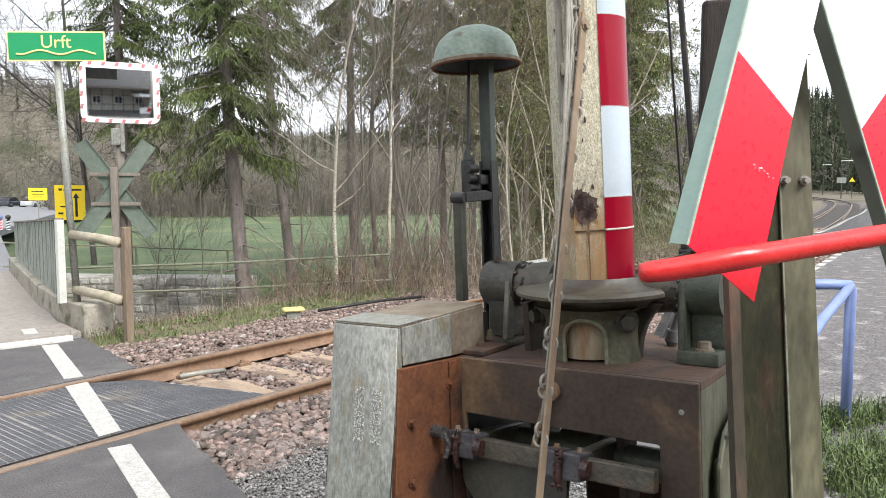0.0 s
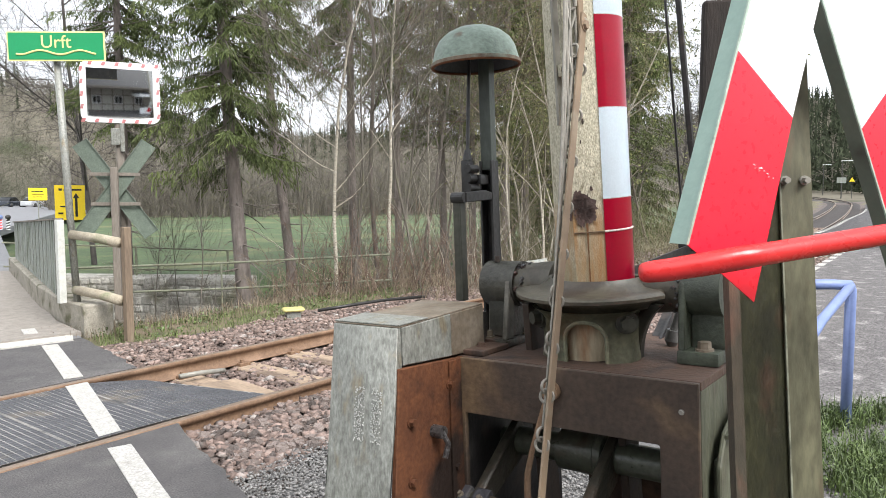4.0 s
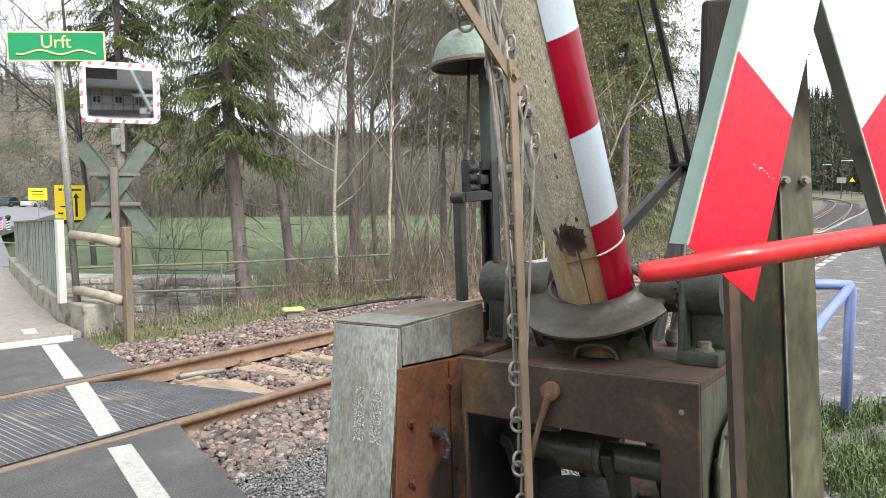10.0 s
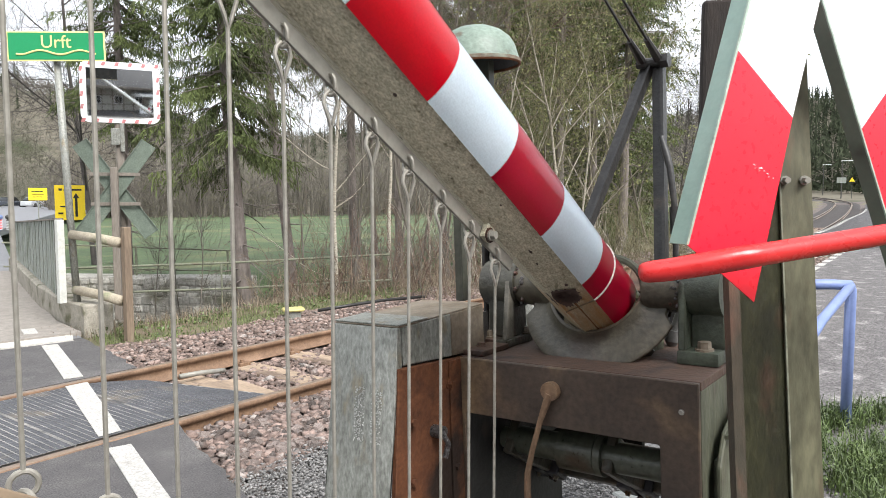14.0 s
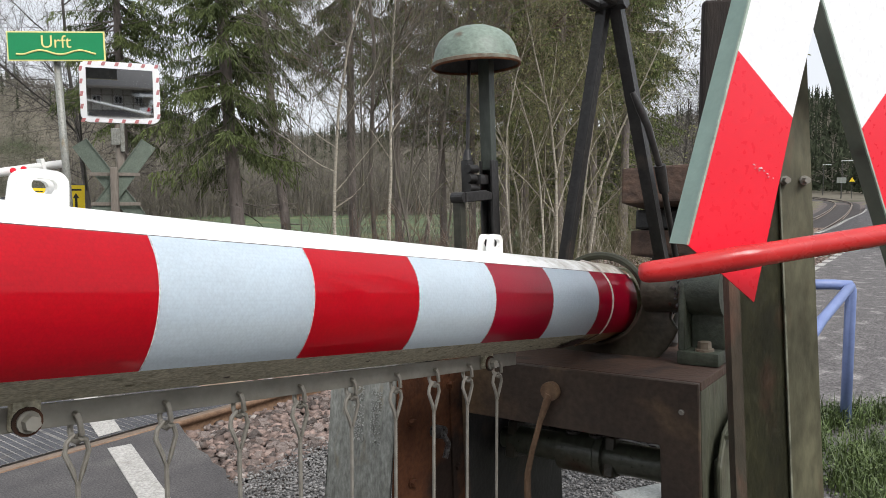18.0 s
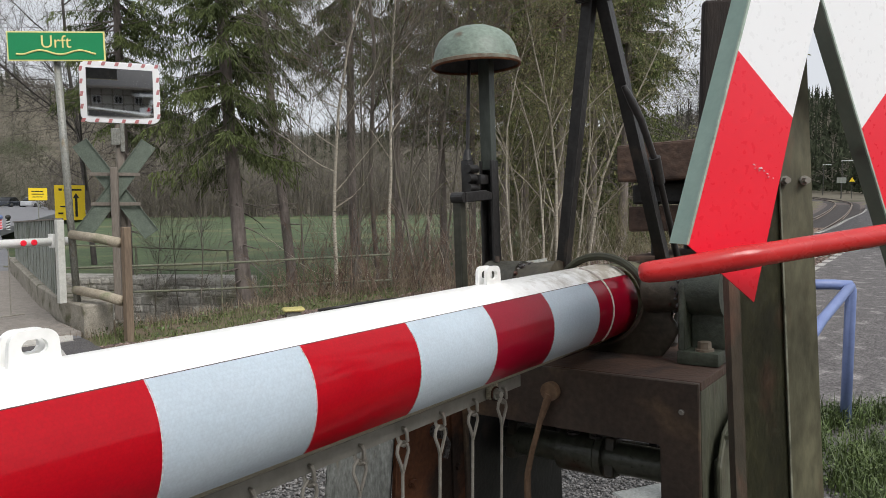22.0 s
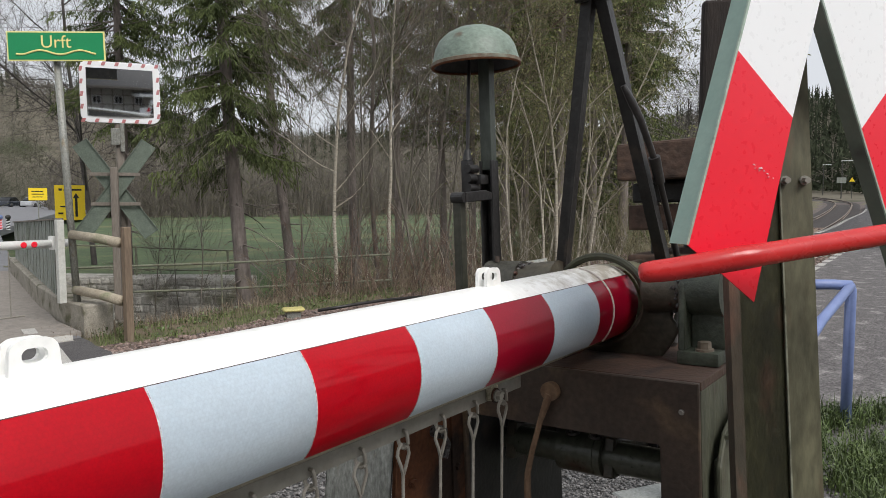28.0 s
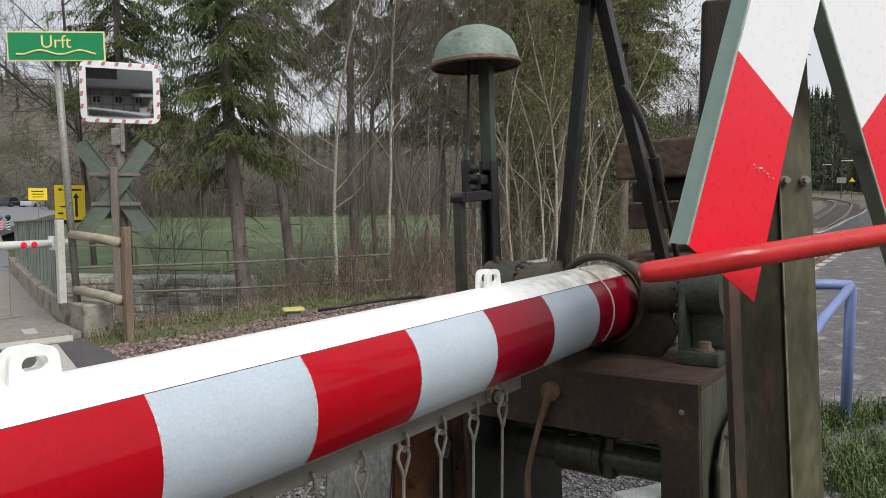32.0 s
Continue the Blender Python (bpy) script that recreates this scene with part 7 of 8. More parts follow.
def grow(rng, p, d, length, r, level, out, droop=0.0, spread=0.6, kids=(3, 5), minr=0.003):
    """A limb in bent pieces that puts out side limbs."""
    pieces = 5 if level > 1 else 3
    q = np.array(p, float)
    d = np.array(d, float)
    for k in range(pieces):
        d = d + rng.normal(0, 0.09, 3) + np.array([0, 0, -droop / pieces])
        d /= np.linalg.norm(d)
        e = q + d * length / pieces
        ra, rb = r * (1 - 0.75 * k / pieces), r * (1 - 0.75 * (k + 1) / pieces)
        out.append((*q, *e, max(ra, minr), max(rb, minr * 0.7)))
        if level > 0 and k >= (1 if level > 2 else 0):
            for _ in range(rng.integers(kids[0], kids[1] + 1) if level < 3 else rng.integers(2, 5)):
                s = rng.normal(0, 1, 3)
                s -= d * s.dot(d)
                s /= np.linalg.norm(s)
                nd = d * (1 - spread * 0.55) + s * spread + np.array([0, 0, 0.12])
                nd /= np.linalg.norm(nd)
                t = rng.random()
                grow(rng, q + (e - q) * t, nd, length * rng.uniform(0.32, 0.55), max(ra * 0.45, minr), level - 1, out, droop, spread, kids, minr)
        q = e


def bare_tree(seed, height, r, material, label, lean=0.06, level=3, spread=0.6, kids=(2, 3), twigs=None, buds=0):
    rng = np.random.default_rng(seed)
    out = []
    grow(rng, (0, 0, -0.2), (rng.normal(0, lean), rng.normal(0, lean), 1), height, r, level, out, 0.0, spread, kids)
    t = thing("bare_tree", pose(0, 0, -60), label, "tree", "trees along the brook")
    segs = np.array(out)
    thick = segs[:, 6] > r * 0.22
    limbs_mesh("trunk", segs[thick], material, t, 6)
    limbs_mesh("crown", segs[~thick], twigs or TWIG, t, 3)
    if buds:
        ends = segs[~thick][:, 3:6]
        pick = ends[rng.integers(0, len(ends), buds)]
        leaf_cloud("budding", pick, 0.035, BUDS, t, rng)
    return t


def leaf_cloud(name, pts, size, material, parent, rng):
    n = len(pts)
    a = rng.normal(0, 1, (n, 3))
    a /= np.linalg.norm(a, axis=1, keepdims=True)
    b = np.cross(a, rng.normal(0, 1, (n, 3)))
    b /= np.linalg.norm(b, axis=1, keepdims=True) + 1e-9
    s = size * rng.uniform(0.6, 1.4, (n, 1))
    verts = np.stack([pts - a * s, pts + b * s * 0.5, pts + a * s, pts - b * s * 0.5], 1).reshape(-1, 3)
    faces = np.arange(n * 4).reshape(-1, 4)
    return raw(name, verts, faces, material, parent)


def spruce(seed, height, low, reach, label):
    """Whorls of sagging boughs hung with shaggy needle twigs; the top is drawn more coarsely."""
    rng = np.random.default_rng(seed)
    t = thing("spruce", pose(0, 0, -60), label, "tree", "spruces")
    n = 10
    xs, ys = np.cumsum(rng.normal(0, 0.03, n + 1)), np.cumsum(rng.normal(0, 0.03, n + 1))
    zs = np.linspace(-0.3, height, n + 1)
    rs = 0.135 * (1 - 0.92 * np.linspace(0, 1, n + 1)) + 0.05 * np.array([1.0] + [0.0] * n)
    limbs_mesh("trunk", [(xs[k], ys[k], zs[k], xs[k + 1], ys[k + 1], zs[k + 1], rs[k], rs[k + 1]) for k in range(n)], BARK, t, 10)
    boughs, twigs = [], []
    z = max(0.5, low * 0.3)
    while z < height - 0.3:
        fine = z < 9.0
        k = max(0.0, (z - low) / (height - low))
        live = z > low
        for _ in range(rng.integers(4, 7) if live else rng.integers(1, 4)):
            a = rng.uniform(0, 2 * np.pi)
            ln = reach * (1 - 0.9 * k) * rng.uniform(0.55, 1.2) if live else rng.uniform(0.2, 0.9)
            q = np.array([np.interp(z, zs, xs), np.interp(z, zs, ys), z + rng.uniform(-0.12, 0.12)])
            d = np.array([np.cos(a), np.sin(a), 0.15 - 0.5 * (1 - k) * rng.uniform(0.4, 1.2)])
            m = 7 if live else 4
            bare = rng.random() < 0.10
            for j in range(m):
                e = q + d * ln / m
                boughs.append((*q, *e, 0.017 * (1 - j / m) + 0.004, 0.017 * (1 - (j + 1) / m) + 0.003))
                if live and j >= 1 and not bare:
                    for _ in range(11 if fine else 3):
                        p0 = q + (e - q) * rng.random()
                        side = np.array([-d[1], d[0], 0]) * rng.choice([-1, 1]) * rng.uniform(0.05, 0.8) + np.array([0, 0, -rng.uniform(0.3, 1.1)]) + d * rng.uniform(0.1, 0.7)
                        side /= np.linalg.norm(side)
                        twigs.append((*p0, *(p0 + side * rng.uniform(0.10, 0.42) * (0.55 + 0.45 * (1 - k)) * (1.0 if fine else 1.7)), 0.0 if fine else 1.0))
                elif not live and rng.random() < 0.8:
                    f = d + rng.normal(0, 0.6, 3)
                    boughs.append((*e, *(e + f * 0.22), 0.004, 0.0015))
                q = e
                d = d + np.array([0, 0, -0.04 + 0.10 * (j > 3)]) + rng.normal(0, 0.06, 3)
                d /= np.linalg.norm(d)
        z += rng.uniform(0.15, 0.28) if fine else rng.uniform(0.4, 0.6)
    limbs_mesh("branchwork", boughs, BARK, t, 3)
    sp = np.array(twigs)
    a, b, coarse = sp[:, :3], sp[:, 3:6], sp[:, 6:7]
    n = len(sp)
    rows = []
    m = 6
    for j in range(m):
        base = a + (b - a) * (j / m) + rng.normal(0, 0.012, (n, 3))
        d = b - a
        L = np.linalg.norm(d, axis=1, keepdims=True)
        side = np.cross(d, rng.normal(0, 1, (n, 3)))
        side /= np.linalg.norm(side, axis=1, keepdims=True) + 1e-9
        tip = base + d * rng.uniform(0.2, 0.42, (n, 1)) + side * L * rng.uniform(0.03, 0.22, (n, 1)) + np.array([[0, 0, -0.02]])
        w = np.cross(tip - base, rng.normal(0, 1, (n, 3)))
        w /= np.linalg.norm(w, axis=1, keepdims=True) + 1e-9
        wd = rng.uniform(0.006, 0.014, (n, 1)) * (1 + 1.6 * coarse)
        mid = base + (tip - base) * 0.4
        rows.append(np.stack([base, mid + w * wd, tip, mid - w * wd], 1))
    verts = np.concatenate(rows).reshape(-1, 3)
    raw("needles", verts, np.arange(len(verts)).reshape(-1, 4), NEEDLES, t)
    return t


def birch(seed, height, r, limbs, label):
    """A slim pale stem with a few long ascending limbs: (height, bearing, rise, length)."""
    rng = np.random.default_rng(seed)
    t = thing("bare_tree", pose(0, 0, -60), label, "tree", "trees along the brook")
    stem, fine = [], []
    n = 14
    x = np.cumsum(np.cumsum(rng.normal(0, 0.03, n + 1)))
    y = np.cumsum(np.cumsum(rng.normal(0, 0.03, n + 1)))
    z = np.linspace(-0.3, height, n + 1)
    rr = r * (1 - 0.88 * np.linspace(0, 1, n + 1))
    stem += [(x[k], y[k], z[k], x[k + 1], y[k + 1], z[k + 1], rr[k], rr[k + 1]) for k in range(n)]
    for h, az, rise, ln in list(limbs) + [(rng.uniform(0.35, 0.95) * height, rng.uniform(0, 360), rng.uniform(0.3, 1.2), rng.uniform(0.5, 1.5)) for _ in range(16)]:
        q = np.array([np.interp(h, z, x), np.interp(h, z, y), h])
        d = np.array([math.cos(radians(az)), math.sin(radians(az)), rise])
        d /= np.linalg.norm(d)
        r0 = 0.42 * float(np.interp(h, z, rr))
        for k in range(7):
            e = q + d * ln / 7
            stem.append((*q, *e, r0 * (1 - k * 0.12), r0 * (1 - (k + 1) * 0.12)))
            for _ in range(3):
                grow(rng, q + (e - q) * rng.random(), d + rng.normal(0, 0.5, 3), ln * rng.uniform(0.12, 0.32), r0 * 0.4, 1, fine, 0.05, 0.6, (1, 2), 0.0022)
            q = e
            d = d + np.array([0, 0, 0.08]) + rng.normal(0, 0.14, 3)
            d /= np.linalg.norm(d)
    limbs_mesh("trunk", stem, BIRCH, t, 7)
    limbs_mesh("crown", fine, TWIG, t, 3)
    return t


def at_bearing(px, depth):
    """Ground point on a bearing; px counts across the view."""
    k = (px - 784) / 1249.3
    f = Vector((0.80025, 0.59968, 0)) + Vector((0.59968, -0.80025, 0)) * k
    p = f * depth
    return p.x, p.y


def plant(proto, px, depth, scale, turn, lean=0.0):
    """Sets a copy of a tree on a bearing; lean tips it to the camera's left."""
    x, y = at_bearing(px, depth)
    ob = copy_thing(proto, pose(x, y, ground_at(x, y) - 0.02) @ Matrix.Rotation(radians(-lean), 4, (0.80025, 0.59968, 0)) @ pose(0, 0, 0, 0, 0, turn))
    ob.scale = (scale, scale, scale)
    return ob


SPRUCES = [spruce(11, 17, 2.9, 1.45, "tall spruce with shaggy sagging boughs above a bare trunk"), spruce(12, 19, 4.9, 1.9, "tall spruce with a bare lower trunk"),
           spruce(13, 16, 1.0, 1.9, "dense spruce branched almost to the ground"), spruce(14, 20, 6.4, 1.6, "slender spruce with a long bare trunk")]
TREES = [bare_tree(21, 9, 0.11, BARK, "leafless tree with a dark trunk", kids=(2, 3), twigs=TWIG_DARK), bare_tree(22, 11, 0.13, BARK, "tall leafless tree with grey twigs", kids=(2, 3), twigs=TWIG_DARK),
         bare_tree(25, 14, 0.055, BARK, "leafless tree with russet twigs", kids=(2, 3), spread=0.7, twigs=TWIG_RED),
         bare_tree(26, 6.5, 0.05, BIRCH, "pale-stemmed shrub with first yellow-green buds", kids=(2, 3), spread=0.62, buds=4200, twigs=TWIG_OLIVE),
         bare_tree(27, 6.5, 0.030, TWIG, "thin leafless sapling in the brush", kids=(1, 3), spread=0.5),
         bare_tree(28, 5.5, 0.030, BIRCH, "slim pale shrub stem, leafless", kids=(1, 2), spread=0.45, twigs=TWIG_OLIVE),
         bare_tree(29, 12, 0.10, TWIG_DARK, "leafless tree with a lace of dark twigs", kids=(3, 5), spread=0.75, twigs=TWIG_DARK)]
BIRCHES = [birch(31, 7.5, 0.046, ((1.75, 312, 0.55, 1.3), (2.05, 318, 0.9, 2.1), (2.45, 128, 0.55, 1.9), (2.9, 140, 0.75, 1.7), (3.2, 300, 1.2, 1.8)), "young birch with pale bark and long ascending limbs"),
           birch(32, 8.5, 0.046, ((2.6, 120, 1.4, 1.6), (3.1, 310, 1.3, 1.8), (3.6, 160, 1.6, 1.6)), "slim birch with mottled pale bark")]
for proto, px, depth, scale, turn, lean in (
        (0, 437, 12.2, 1.0, 100, 3.2), (1, 222, 14.5, 0.85, 20, 1),
        (3, 521, 15.0, 0.9, 0, 3.6), (3, 628, 17.0, 0.95, 60, 0.5), (3, 705, 21.0, 0.95, 60, 0), (1, 790, 22.0, 1.0, 200, 1),
        (1, 838, 24.0, 1.05, 120, 0), (1, 890, 20.0, 0.95, 310, 0), (1, 930, 24.0, 1.1, 90, 0), (2, 905, 33.0, 1.1, 50, 0), (2, 965, 29.0, 1.1, 10, 0), (1, 990, 21.0, 1.05, 240, 0),
        (2, 1015, 31.0, 1.2, 140, 0), (1, 1045, 24.0, 1.15, 15, 0), (2, 1072, 27.0, 1.1, 170, 0), (2, 1126, 29.0, 1.2, 40, 0), (1, 1100, 22.0, 1.1, 330, 0)):
    plant(SPRUCES[proto], px, depth, scale, turn, lean)
plant(BIRCHES[0], 592, 11.0, 0.8, 0, 5.5)
plant(BIRCHES[1], 692, 12.0, 0.85, 40, 0.5)
plant(BIRCHES[1], 762, 15.5, 0.75, 170, -3)
for proto, px, depth, scale, turn, lean in (
        (2, 672, 14.5, 0.95, 300, 0), (2, 725, 15.5, 0.9, 60, -2),
        (4, 536, 11.6, 0.7, 20, 8), (4, 620, 11.2, 0.8, 310, 2), (4, 700, 12.8, 0.9, 30, -3), (4, 745, 12.5, 0.8, 160, 4), (4, 640, 12.4, 0.7, 100, -4), (4, 780, 14.0, 0.8, 250, -6), (4, 826, 14.5, 0.8, 30, 5),
        (5, 912, 13.0, 0.9, 0, 6), (5, 962, 13.6, 0.9, 160, 3), (5, 1022, 14.4, 0.9, 220, -8),
        (3, 985, 14.0, 0.85, 0, 2), (3, 1040, 15.5, 0.85, 120, -7), (3, 925, 17.5, 0.8, 320, 3),
        (0, 1150, 26.0, 0.55, 0, 0), (6, 1192, 34.0, 0.62, 100, -3), (6, 1228, 44.0, 0.72, 50, 0), (1, 1240, 54.0, 1.1, 200, 0), (0, 1210, 28.0, 0.45, 160, 0),
        (6, 165, 25.0, 1.0, 0, 2), (6, 212, 29.0, 1.05, 80, 0), (4, 345, 11.0, 0.45, 10, 3), (4, 322, 14.0, 0.5, 210, 0), (4, 270, 13.0, 0.5, 110, -6)):
    plant(TREES[proto], px, depth, scale, turn, lean)
for proto in SPRUCES + TREES + BIRCHES:
    for o in (*proto.children_recursive, proto):
        bpy.data.objects.remove(o)


def brush(name, bearings, depths, count, heights, material, label, seed, sides=3):
    """Thin leafless stems crossing one another."""
    rng = np.random.default_rng(seed)
    segs = []
    for _ in range(count):
        x, y = at_bearing(rng.uniform(*bearings), rng.uniform(*depths))
        z = ground_at(x, y)
        h = rng.uniform(*heights)
        d = np.array([rng.normal(0, 0.28), rng.normal(0, 0.28), 1.0])
        q = np.array([x, y, z - 0.05])
        r = rng.uniform(0.003, 0.010)
        for k in range(4):
            d = d + rng.normal(0, 0.16, 3)
            d /= np.linalg.norm(d)
            e = q + d * h / 4
            segs.append((*q, *e, r * (1 - k * 0.2), r * (1 - (k + 1) * 0.2)))
            for _ in range(2):
                f = d + rng.normal(0, 0.55, 3)
                f /= np.linalg.norm(f)
                segs.append((*q, *(q + f * h * rng.uniform(0.08, 0.22)), r * 0.5, r * 0.25))
            q = e
    tagged(limbs_mesh(name, segs, material, None, sides), label, "brush", kind="stuff")


brush("brush", (470, 880), (10.4, 15.5), 330, (0.4, 1.9), TWIG_RED, "tangled reddish leafless brush along the brook", 41)
brush("brush", (560, 860), (10.4, 16.0), 80, (1.0, 3.0), TWIG, "slender grey stems along the brook", 45)
brush("brush", (430, 880), (10.2, 12.5), 420, (0.2, 0.9), DRY, "low brown dry brush on the bank", 46)
brush("brush", (570, 870), (10.6, 15.0), 22, (1.2, 3.2), BIRCH, "pale thin stems among the brush", 47)
brush("brush", (240, 480), (10.5, 14.5), 120, (0.4, 1.3), TWIG, "sparse leafless brush on the bank", 42)
brush("brush", (840, 1250), (14.5, 20.0), 620, (0.6, 2.4), TWIG_OLIVE, "dense leafless thicket beside the line", 43)
brush("brush", (870, 1110), (12.2, 15.0), 45, (1.0, 2.6), BIRCH, "pale upright stems of the thicket", 48)
brush("brush", (480, 900), (15.0, 22.0), 70, (1.0, 3.0), TWIG_DARK, "dark dry stems in the wood", 44)


def far_woods():
    """Leafless trees and conifers over the hillsides, each a fan of stems or a ragged cone."""
    rng = np.random.default_rng(51)
    segs, cones = [], []
    n = 12500
    az = np.radians(rng.uniform(-4, 80, n))
    d = 112 + 250 * rng.random(n) ** 0.8
    x, y = d * np.cos(az), d * np.sin(az)
    z = ground_height(x, y)
    firs = ((d > 215) & ((np.sin(x * 0.045 + 2.0) * np.cos(y * 0.052) + 0.4 * np.sin(x * 0.13 + y * 0.11) > 0.85) | (rng.random(n) < 0.04))) | ((np.degrees(az) < 14) & (rng.random(n) < 0.55))
    clear = np.abs(y - 4.86 - bend(x)) > 11
    for k in np.where(clear)[0]:
        base = np.array([x[k], y[k], z[k] - 0.3])
        if firs[k]:
            h = rng.uniform(6, 11)
            for m in range(32):
                f = m / 32
                a = rng.uniform(0, 6.28)
                w = (1 - f) * rng.uniform(0.6, 2.0) + 0.1
                p = base + np.array([0, 0, h * (0.12 + 0.88 * f)])
                o = np.array([math.cos(a), math.sin(a), 0]) * w
                cones.append((p + np.array([0, 0, h * 0.07]), p + o - np.array([0, 0, 0.35 * w]), p - np.array([0, 0, 0.2]), p - o * 0.4 - np.array([0, 0, 0.3 * w])))
            continue
        h = rng.uniform(3.0, 7.0)
        top = base + np.array([rng.normal(0, .4), rng.normal(0, .4), h])
        segs.append((*base, *top, 0.05, 0.03))
        for _ in range(9):
            f = rng.uniform(0.3, 0.9)
            p = base + (top - base) * f
            e = p + np.array([rng.normal(0, 1.5), rng.normal(0, 1.5), rng.uniform(0.2, 1.8)])
            segs.append((*p, *e, 0.05, 0.025))
    tagged(limbs_mesh("far_woods", segs, FAR_TWIG, None, 3), "leafless woods on the hillsides", "woods", kind="stuff")
    cones = np.array(cones).reshape(-1, 3)
    tagged(raw("far_conifers", cones, np.arange(len(cones)).reshape(-1, 4), FAR_FIR), "dark conifers scattered through the leafless hillside woods", "woods", kind="stuff")


far_woods()


def field_hedge():
    """Bare trees and scrub along the far edge of the meadow."""
    rng = np.random.default_rng(53)
    segs = []
    n = 900
    az, d = np.radians(rng.uniform(37, 66, n)), rng.uniform(84, 112, n)
    x, y = d * np.cos(az), d * np.sin(az)
    z = ground_height(x, y)
    for k in range(n):
        base = np.array([x[k], y[k], z[k] - 0.2])
        h = rng.uniform(2.0, 7.5)
        top = base + np.array([rng.normal(0, 0.5), rng.normal(0, 0.5), h])
        segs.append((*base, *top, 0.09, 0.03))
        for _ in range(10):
            p = base + (top - base) * rng.uniform(0.15, 0.95)
            segs.append((*p, *(p + np.array([rng.normal(0, 0.9), rng.normal(0, 0.9), rng.uniform(0.3, 1.8)])), 0.045, 0.018))
    tagged(limbs_mesh("field_hedge", segs, TWIG, None, 3), "leafless trees and scrub along the meadow's far edge", "hedge", kind="stuff")


field_hedge()


def blades(name, pts, height, width, material, label, seed, category="grass"):
    rng = np.random.default_rng(seed)
    pts = np.asarray(pts, float)
    n = len(pts)
    a = rng.uniform(0, 2 * np.pi, n)
    lean = rng.uniform(0.15, 0.75, n)[:, None]
    h = (height * rng.uniform(0.45, 1.2, n))[:, None]
    d = np.stack([np.cos(a), np.sin(a), np.zeros(n)], 1)
    s = np.stack([-np.sin(a), np.cos(a), np.zeros(n)], 1) * width / 2
    up = np.array([[0, 0, 1.0]])
    mid = pts + up * h * 0.6 + d * h * lean * 0.35
    tip = pts + up * h * (1 - 0.35 * lean) + d * h * lean
    verts = np.concatenate([np.stack([pts - s, pts + s, mid + s * 0.8, mid - s * 0.8], 1), np.stack([mid - s * 0.8, mid + s * 0.8, tip + s * 0.1, tip - s * 0.1], 1)], 1).reshape(-1, 3)
    faces = np.arange(len(verts)).reshape(-1, 4)
    tagged(raw(name, verts, faces, material), label, category, kind="stuff")


LEAF = mat("weed_leaves", (0.112, 0.158, 0.046), (0.042, 0.064, 0.02), scale=3, rough=0.5, bump=0.1, island=0.55)


def build_grass():
    rng = np.random.default_rng(61)
    n = 20000
    x, y = rng.uniform(3.4, 9.0, n), rng.uniform(6.85, 9.0, n)
    keep = (x > 3.60 + (y - 7.1) * 0.35) & (rng.random(n) < 0.25 + 0.6 * (np.sin(x * 3.1) * np.sin(y * 4.3 + x) > -0.3)) & ((y > 7.5) | (x < 4.6) | (rng.random(n) < 0.5))
    x, y = x[keep], y[keep]
    blades("verge_grass", np.stack([x, y, ground_height(x, y)], 1), 0.055, 0.009, GRASS, "short green grass along the ballast", 62)
    n = 8000
    cx, cy = rng.uniform(3.1, 5.3, 60), rng.uniform(-0.6, 0.70, 60)
    k = rng.integers(0, 60, n)
    x, y = cx[k] + rng.normal(0, 0.065, n), cy[k] + rng.normal(0, 0.065, n)
    keep = ((x - 4.87) ** 2 + (y - 0.57) ** 2 > 0.002)
    x, y = x[keep], y[keep]
    blades("weeds", np.stack([x, y, np.where(x > 3.3, 0.04, -0.05)], 1), 0.17, 0.0065, LEAF, "fresh green weeds at the post's foot", 63, "weeds")
    # broad leaves among the blades
    n = 24000
    k = rng.integers(0, 60, n)
    x, y = cx[k] + rng.normal(0, 0.085, n), cy[k] + rng.normal(0, 0.085, n)
    z = np.where(x > 3.3, 0.04, -0.05) + rng.uniform(0.02, 0.15, n) * np.exp(-((x - cx[k]) ** 2 + (y - cy[k]) ** 2) / 0.03)
    tagged(leaf_cloud("leafy_weeds", np.stack([x, y, z], 1), 0.0095, LEAF, None, rng), "small green leaves of nettles and dock", "weeds", kind="stuff")
    n = 2600
    x, y = rng.uniform(3.7, 9.0, n), rng.uniform(6.95, 8.8, n)
    keep = (np.sin(x * 5.1 + 1) * np.sin(y * 6.3 + x) > 0.1)
    x, y = x[keep], y[keep]
    tagged(leaf_cloud("leafy_weeds", np.stack([x, y, ground_height(x, y) + rng.uniform(0.01, 0.10, len(x))], 1), 0.022, LEAF, None, rng), "low leafy weeds on the verge", "weeds", kind="stuff")
    n = 5000
    x, y = rng.uniform(3.4, 10.0, n), rng.uniform(7.3, 10.0, n)
    blades("dry_grass", np.stack([x, y, ground_height(x, y)], 1), 0.2, 0.006, DRY, "dry brown grass on the bank", 64)


build_grass()


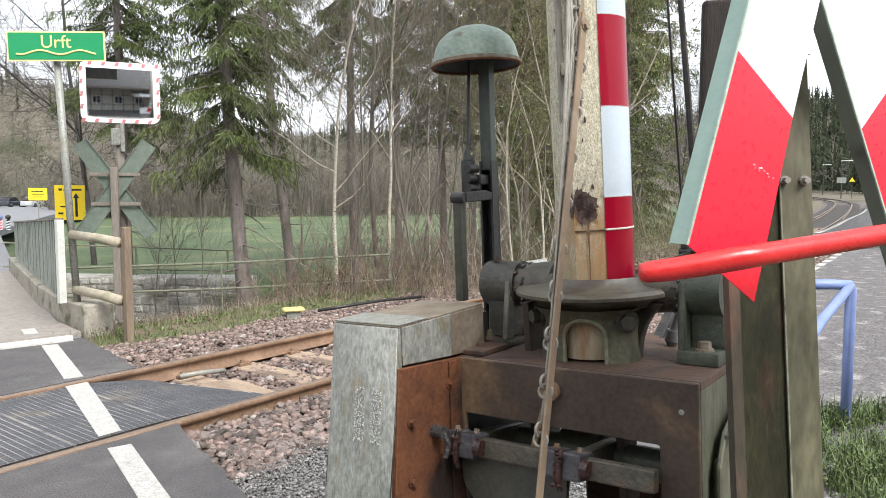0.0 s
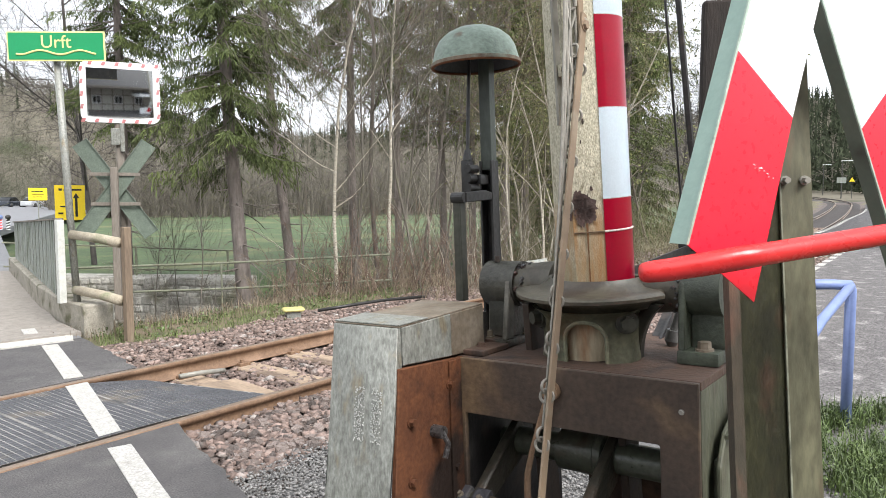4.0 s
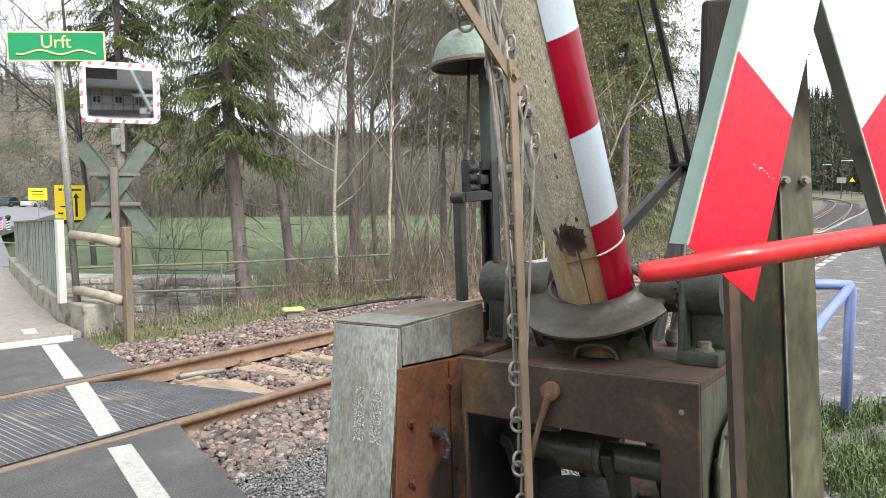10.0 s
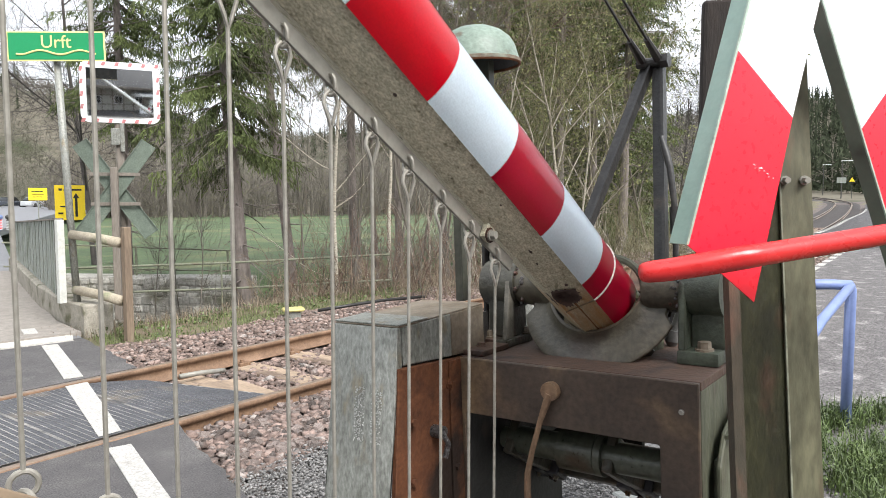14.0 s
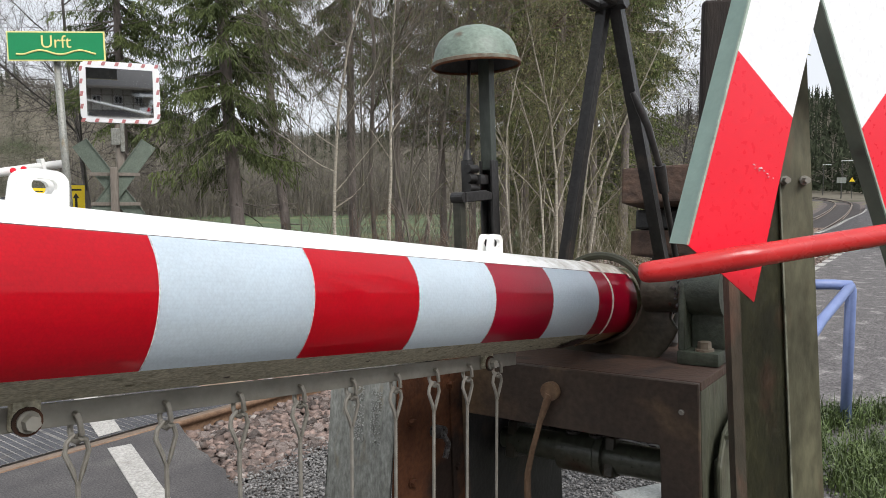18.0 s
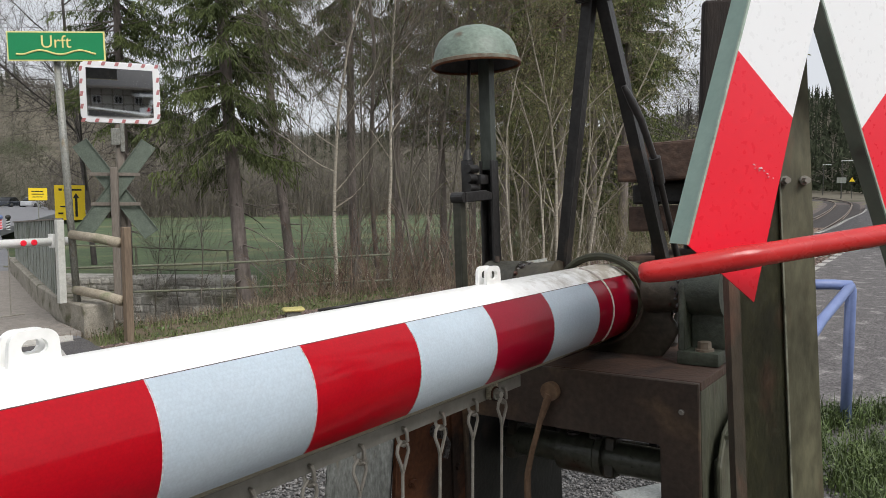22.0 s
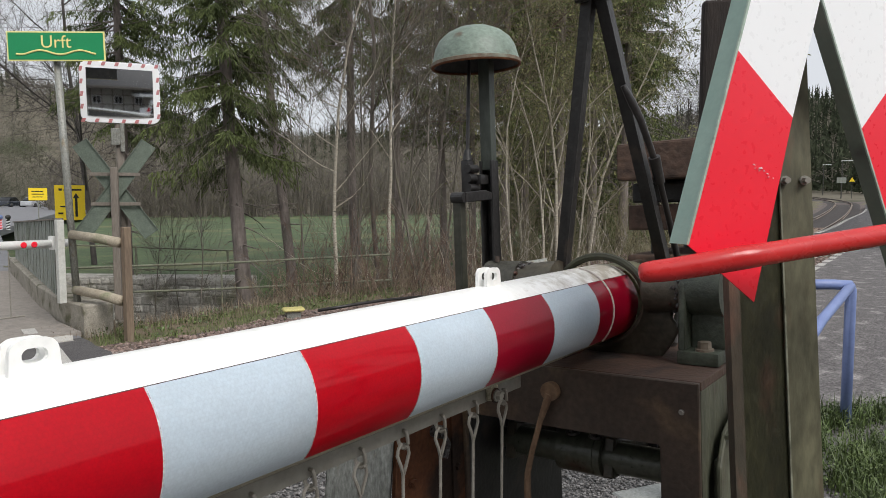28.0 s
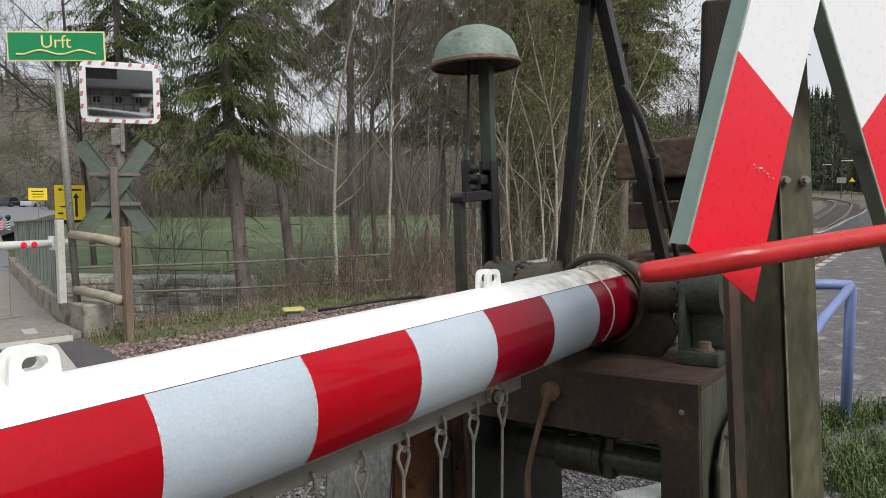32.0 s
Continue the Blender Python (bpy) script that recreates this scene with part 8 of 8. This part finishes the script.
# ---- what moves ----
BOOM_ROWS = [(0.0, 88.0), (2.4, 88.0), (3.0, 87.7), (3.5, 86.9), (5.5, 84.4), (6.0, 83.2), (6.5, 81.4), (7.0, 79.4), (7.5, 77.3), (8.0, 75.1), (8.5, 72.8), (9.0, 70.0), (9.5, 67.2), (10.0, 64.3), (10.5, 61.1), (11.0, 57.4), (11.5, 53.2), (12.0, 49.2), (12.5, 44.8), (13.0, 40.8), (13.5, 36.7), (14.0, 32.9), (14.5, 29.1), (16.5, 15.1), (17.0, 12.25), (17.5, 9.6), (18.0, 6.9), (18.5, 4.75), (19.0, 2.7), (19.5, 1.7), (20.0, 1.5), (20.5, 2.0), (21.0, 2.2), (21.5, 2.0), (22.0, 0.2), (22.5, -0.6), (23.0, 0.8), (23.5, 0.4), (24.0, -0.9), (24.5, 0.0), (25.0, 0.7), (25.5, 0.5), (27.5, -0.1), (28.5, -0.3), (29.0, -0.5), (32.0, -0.5)]
FAR_ROWS = [(0.0, 86), (11.0, 84), (13.0, 74), (14.5, 58), (15.5, 40), (16.5, 24), (17.4, 13.5), (18.0, 10.3), (18.8, 9.9), (19.2, 9.2), (19.6, 8.4), (20.0, 6.9), (20.6, 4.1), (21.2, 0.7), (21.8, 0.6), (22.2, 0.0), (32.0, 0.0)]
CRANK_ROWS = [(0.0, 12.0), (2.0, 12.0), (2.3, 2.0), (2.6, -6.0), (3.0, -14.0), (3.5, -22.0), (5.5, -50.0), (7.0, -72.0), (9.0, -98.0), (12.0, -128.0), (14.5, -150.0), (18.0, -165.0), (32.0, -168.0)]


# foot of the grid: joint x, joint z, turn of the outer bar, turn of the inner bar; from 13 s it hangs straight below the boom
FOOT_ROWS = [(0.0, -0.242, 0.874, 90.0, 104.8), (5.5, -0.250, 0.872, 86.0, 103.8), (6.5, -0.275, 0.862, 81.0, 102.6), (7.5, -0.335, 0.842, 70.0, 101.0), (8.5, -0.425, 0.805, 53.0, 98.6),
             (9.0, -0.488, 0.778, 45.0, 97.1), (9.5, -0.572, 0.728, 39.0, 93.6), (10.0, -0.673, 0.661, 36.0, 88.9), (10.5, -0.855, 0.552, 41.0, 80.0), (11.0, -1.07, 0.424, 46.0, 69.3),
             (11.5, -1.29, 0.308, 48.0, 60.2), (12.0, -1.476, 0.187, 46.0, 50.7), (12.5, -1.60, 0.07, 43.5, 44.8), (13.0, -1.675, -0.035, 40.7, 40.4)]


def spin(a):
    return pose(0, 0, 0, 0, a, 0)


def foot_at(t, a):
    """Joint of the lower bars and their turns at a time, with the boom's turn a."""
    if t >= 13.0:
        h = spin(a) @ Vector((-JOINT, 0, BARN))
        sway = 0.058 * max(0.0, (14.0 - t))
        return h.x - sway, h.z - HANG, a, a
    for p, q in zip(FOOT_ROWS, FOOT_ROWS[1:]):
        if p[0] <= t <= q[0]:
            k = (t - p[0]) / (q[0] - p[0])
            return tuple(u + (v - u) * k for u, v in zip(p[1:], q[1:]))


def motions():
    turns = {t: a for t, a in BOOM_ROWS}
    walk(boom, [(t, AXLE @ spin(a)) for t, a in BOOM_ROWS])
    tilt = AXLE.to_3x3().to_4x4()
    for r, ob in RODS:
        rows = []
        for t, a in BOOM_ROWS:
            jx, jz, outer, inner = foot_at(t, a)
            turn = inner if r < JOINT else outer
            low = Vector((jx, 0, jz)) + spin(turn) @ Vector((JOINT - r, 0, 0))
            top = spin(a) @ Vector((-r, 0, BARN))
            d = low - top
            hang = math.degrees(math.atan2(-d.x, -d.z))
            upright = tilt.inverted() if t >= 13.0 else Matrix.Identity(4)
            rows.append((t, spin(a).inverted() @ Matrix.Translation(Vector((top.x, 0.046 + 0.060 * min(1.0, max(0.0, (t - 9.0) / 2.0)), top.z)) * K) @ upright @ spin(hang)))
        walk(ob, rows)
    near, far = [], []
    for t, a in BOOM_ROWS:
        jx, jz, outer, inner = foot_at(t, a)
        at = Matrix.Translation(Vector((jx, 0.040 if t < 10 else 0.055 + 0.03 * min(1.0, max(0.0, (t - 10.0) / 3.0)), jz)) * K)
        near.append((t, spin(a).inverted() @ at @ spin(inner)))
        far.append((t, spin(a).inverted() @ at @ spin(outer)))
    walk(lower_near, near)
    walk(lower_far, far)
    walk(crank, [(t, LOWER @ pose(0, 0, 0, 0, a, 0)) for t, a in CRANK_ROWS])
    fm = pose(-1.1, 8.3, 0.93)
    walk(far_boom, [(t, fm @ pose(0, 0, 0, 0, -a, 0)) for t, a in FAR_ROWS])
    for x, ob in FAR_RODS:
        walk(ob, [(t, pose(x, 0, -0.06, 0, a, 0)) for t, a in FAR_ROWS])
    walk(far_bar, [(t, Matrix.Translation(pose(0, 0, 0, 0, a, 0).to_3x3() @ Vector((0, 0, -0.72)) + Vector((0, 0, -0.06)))) for t, a in FAR_ROWS])


motions()
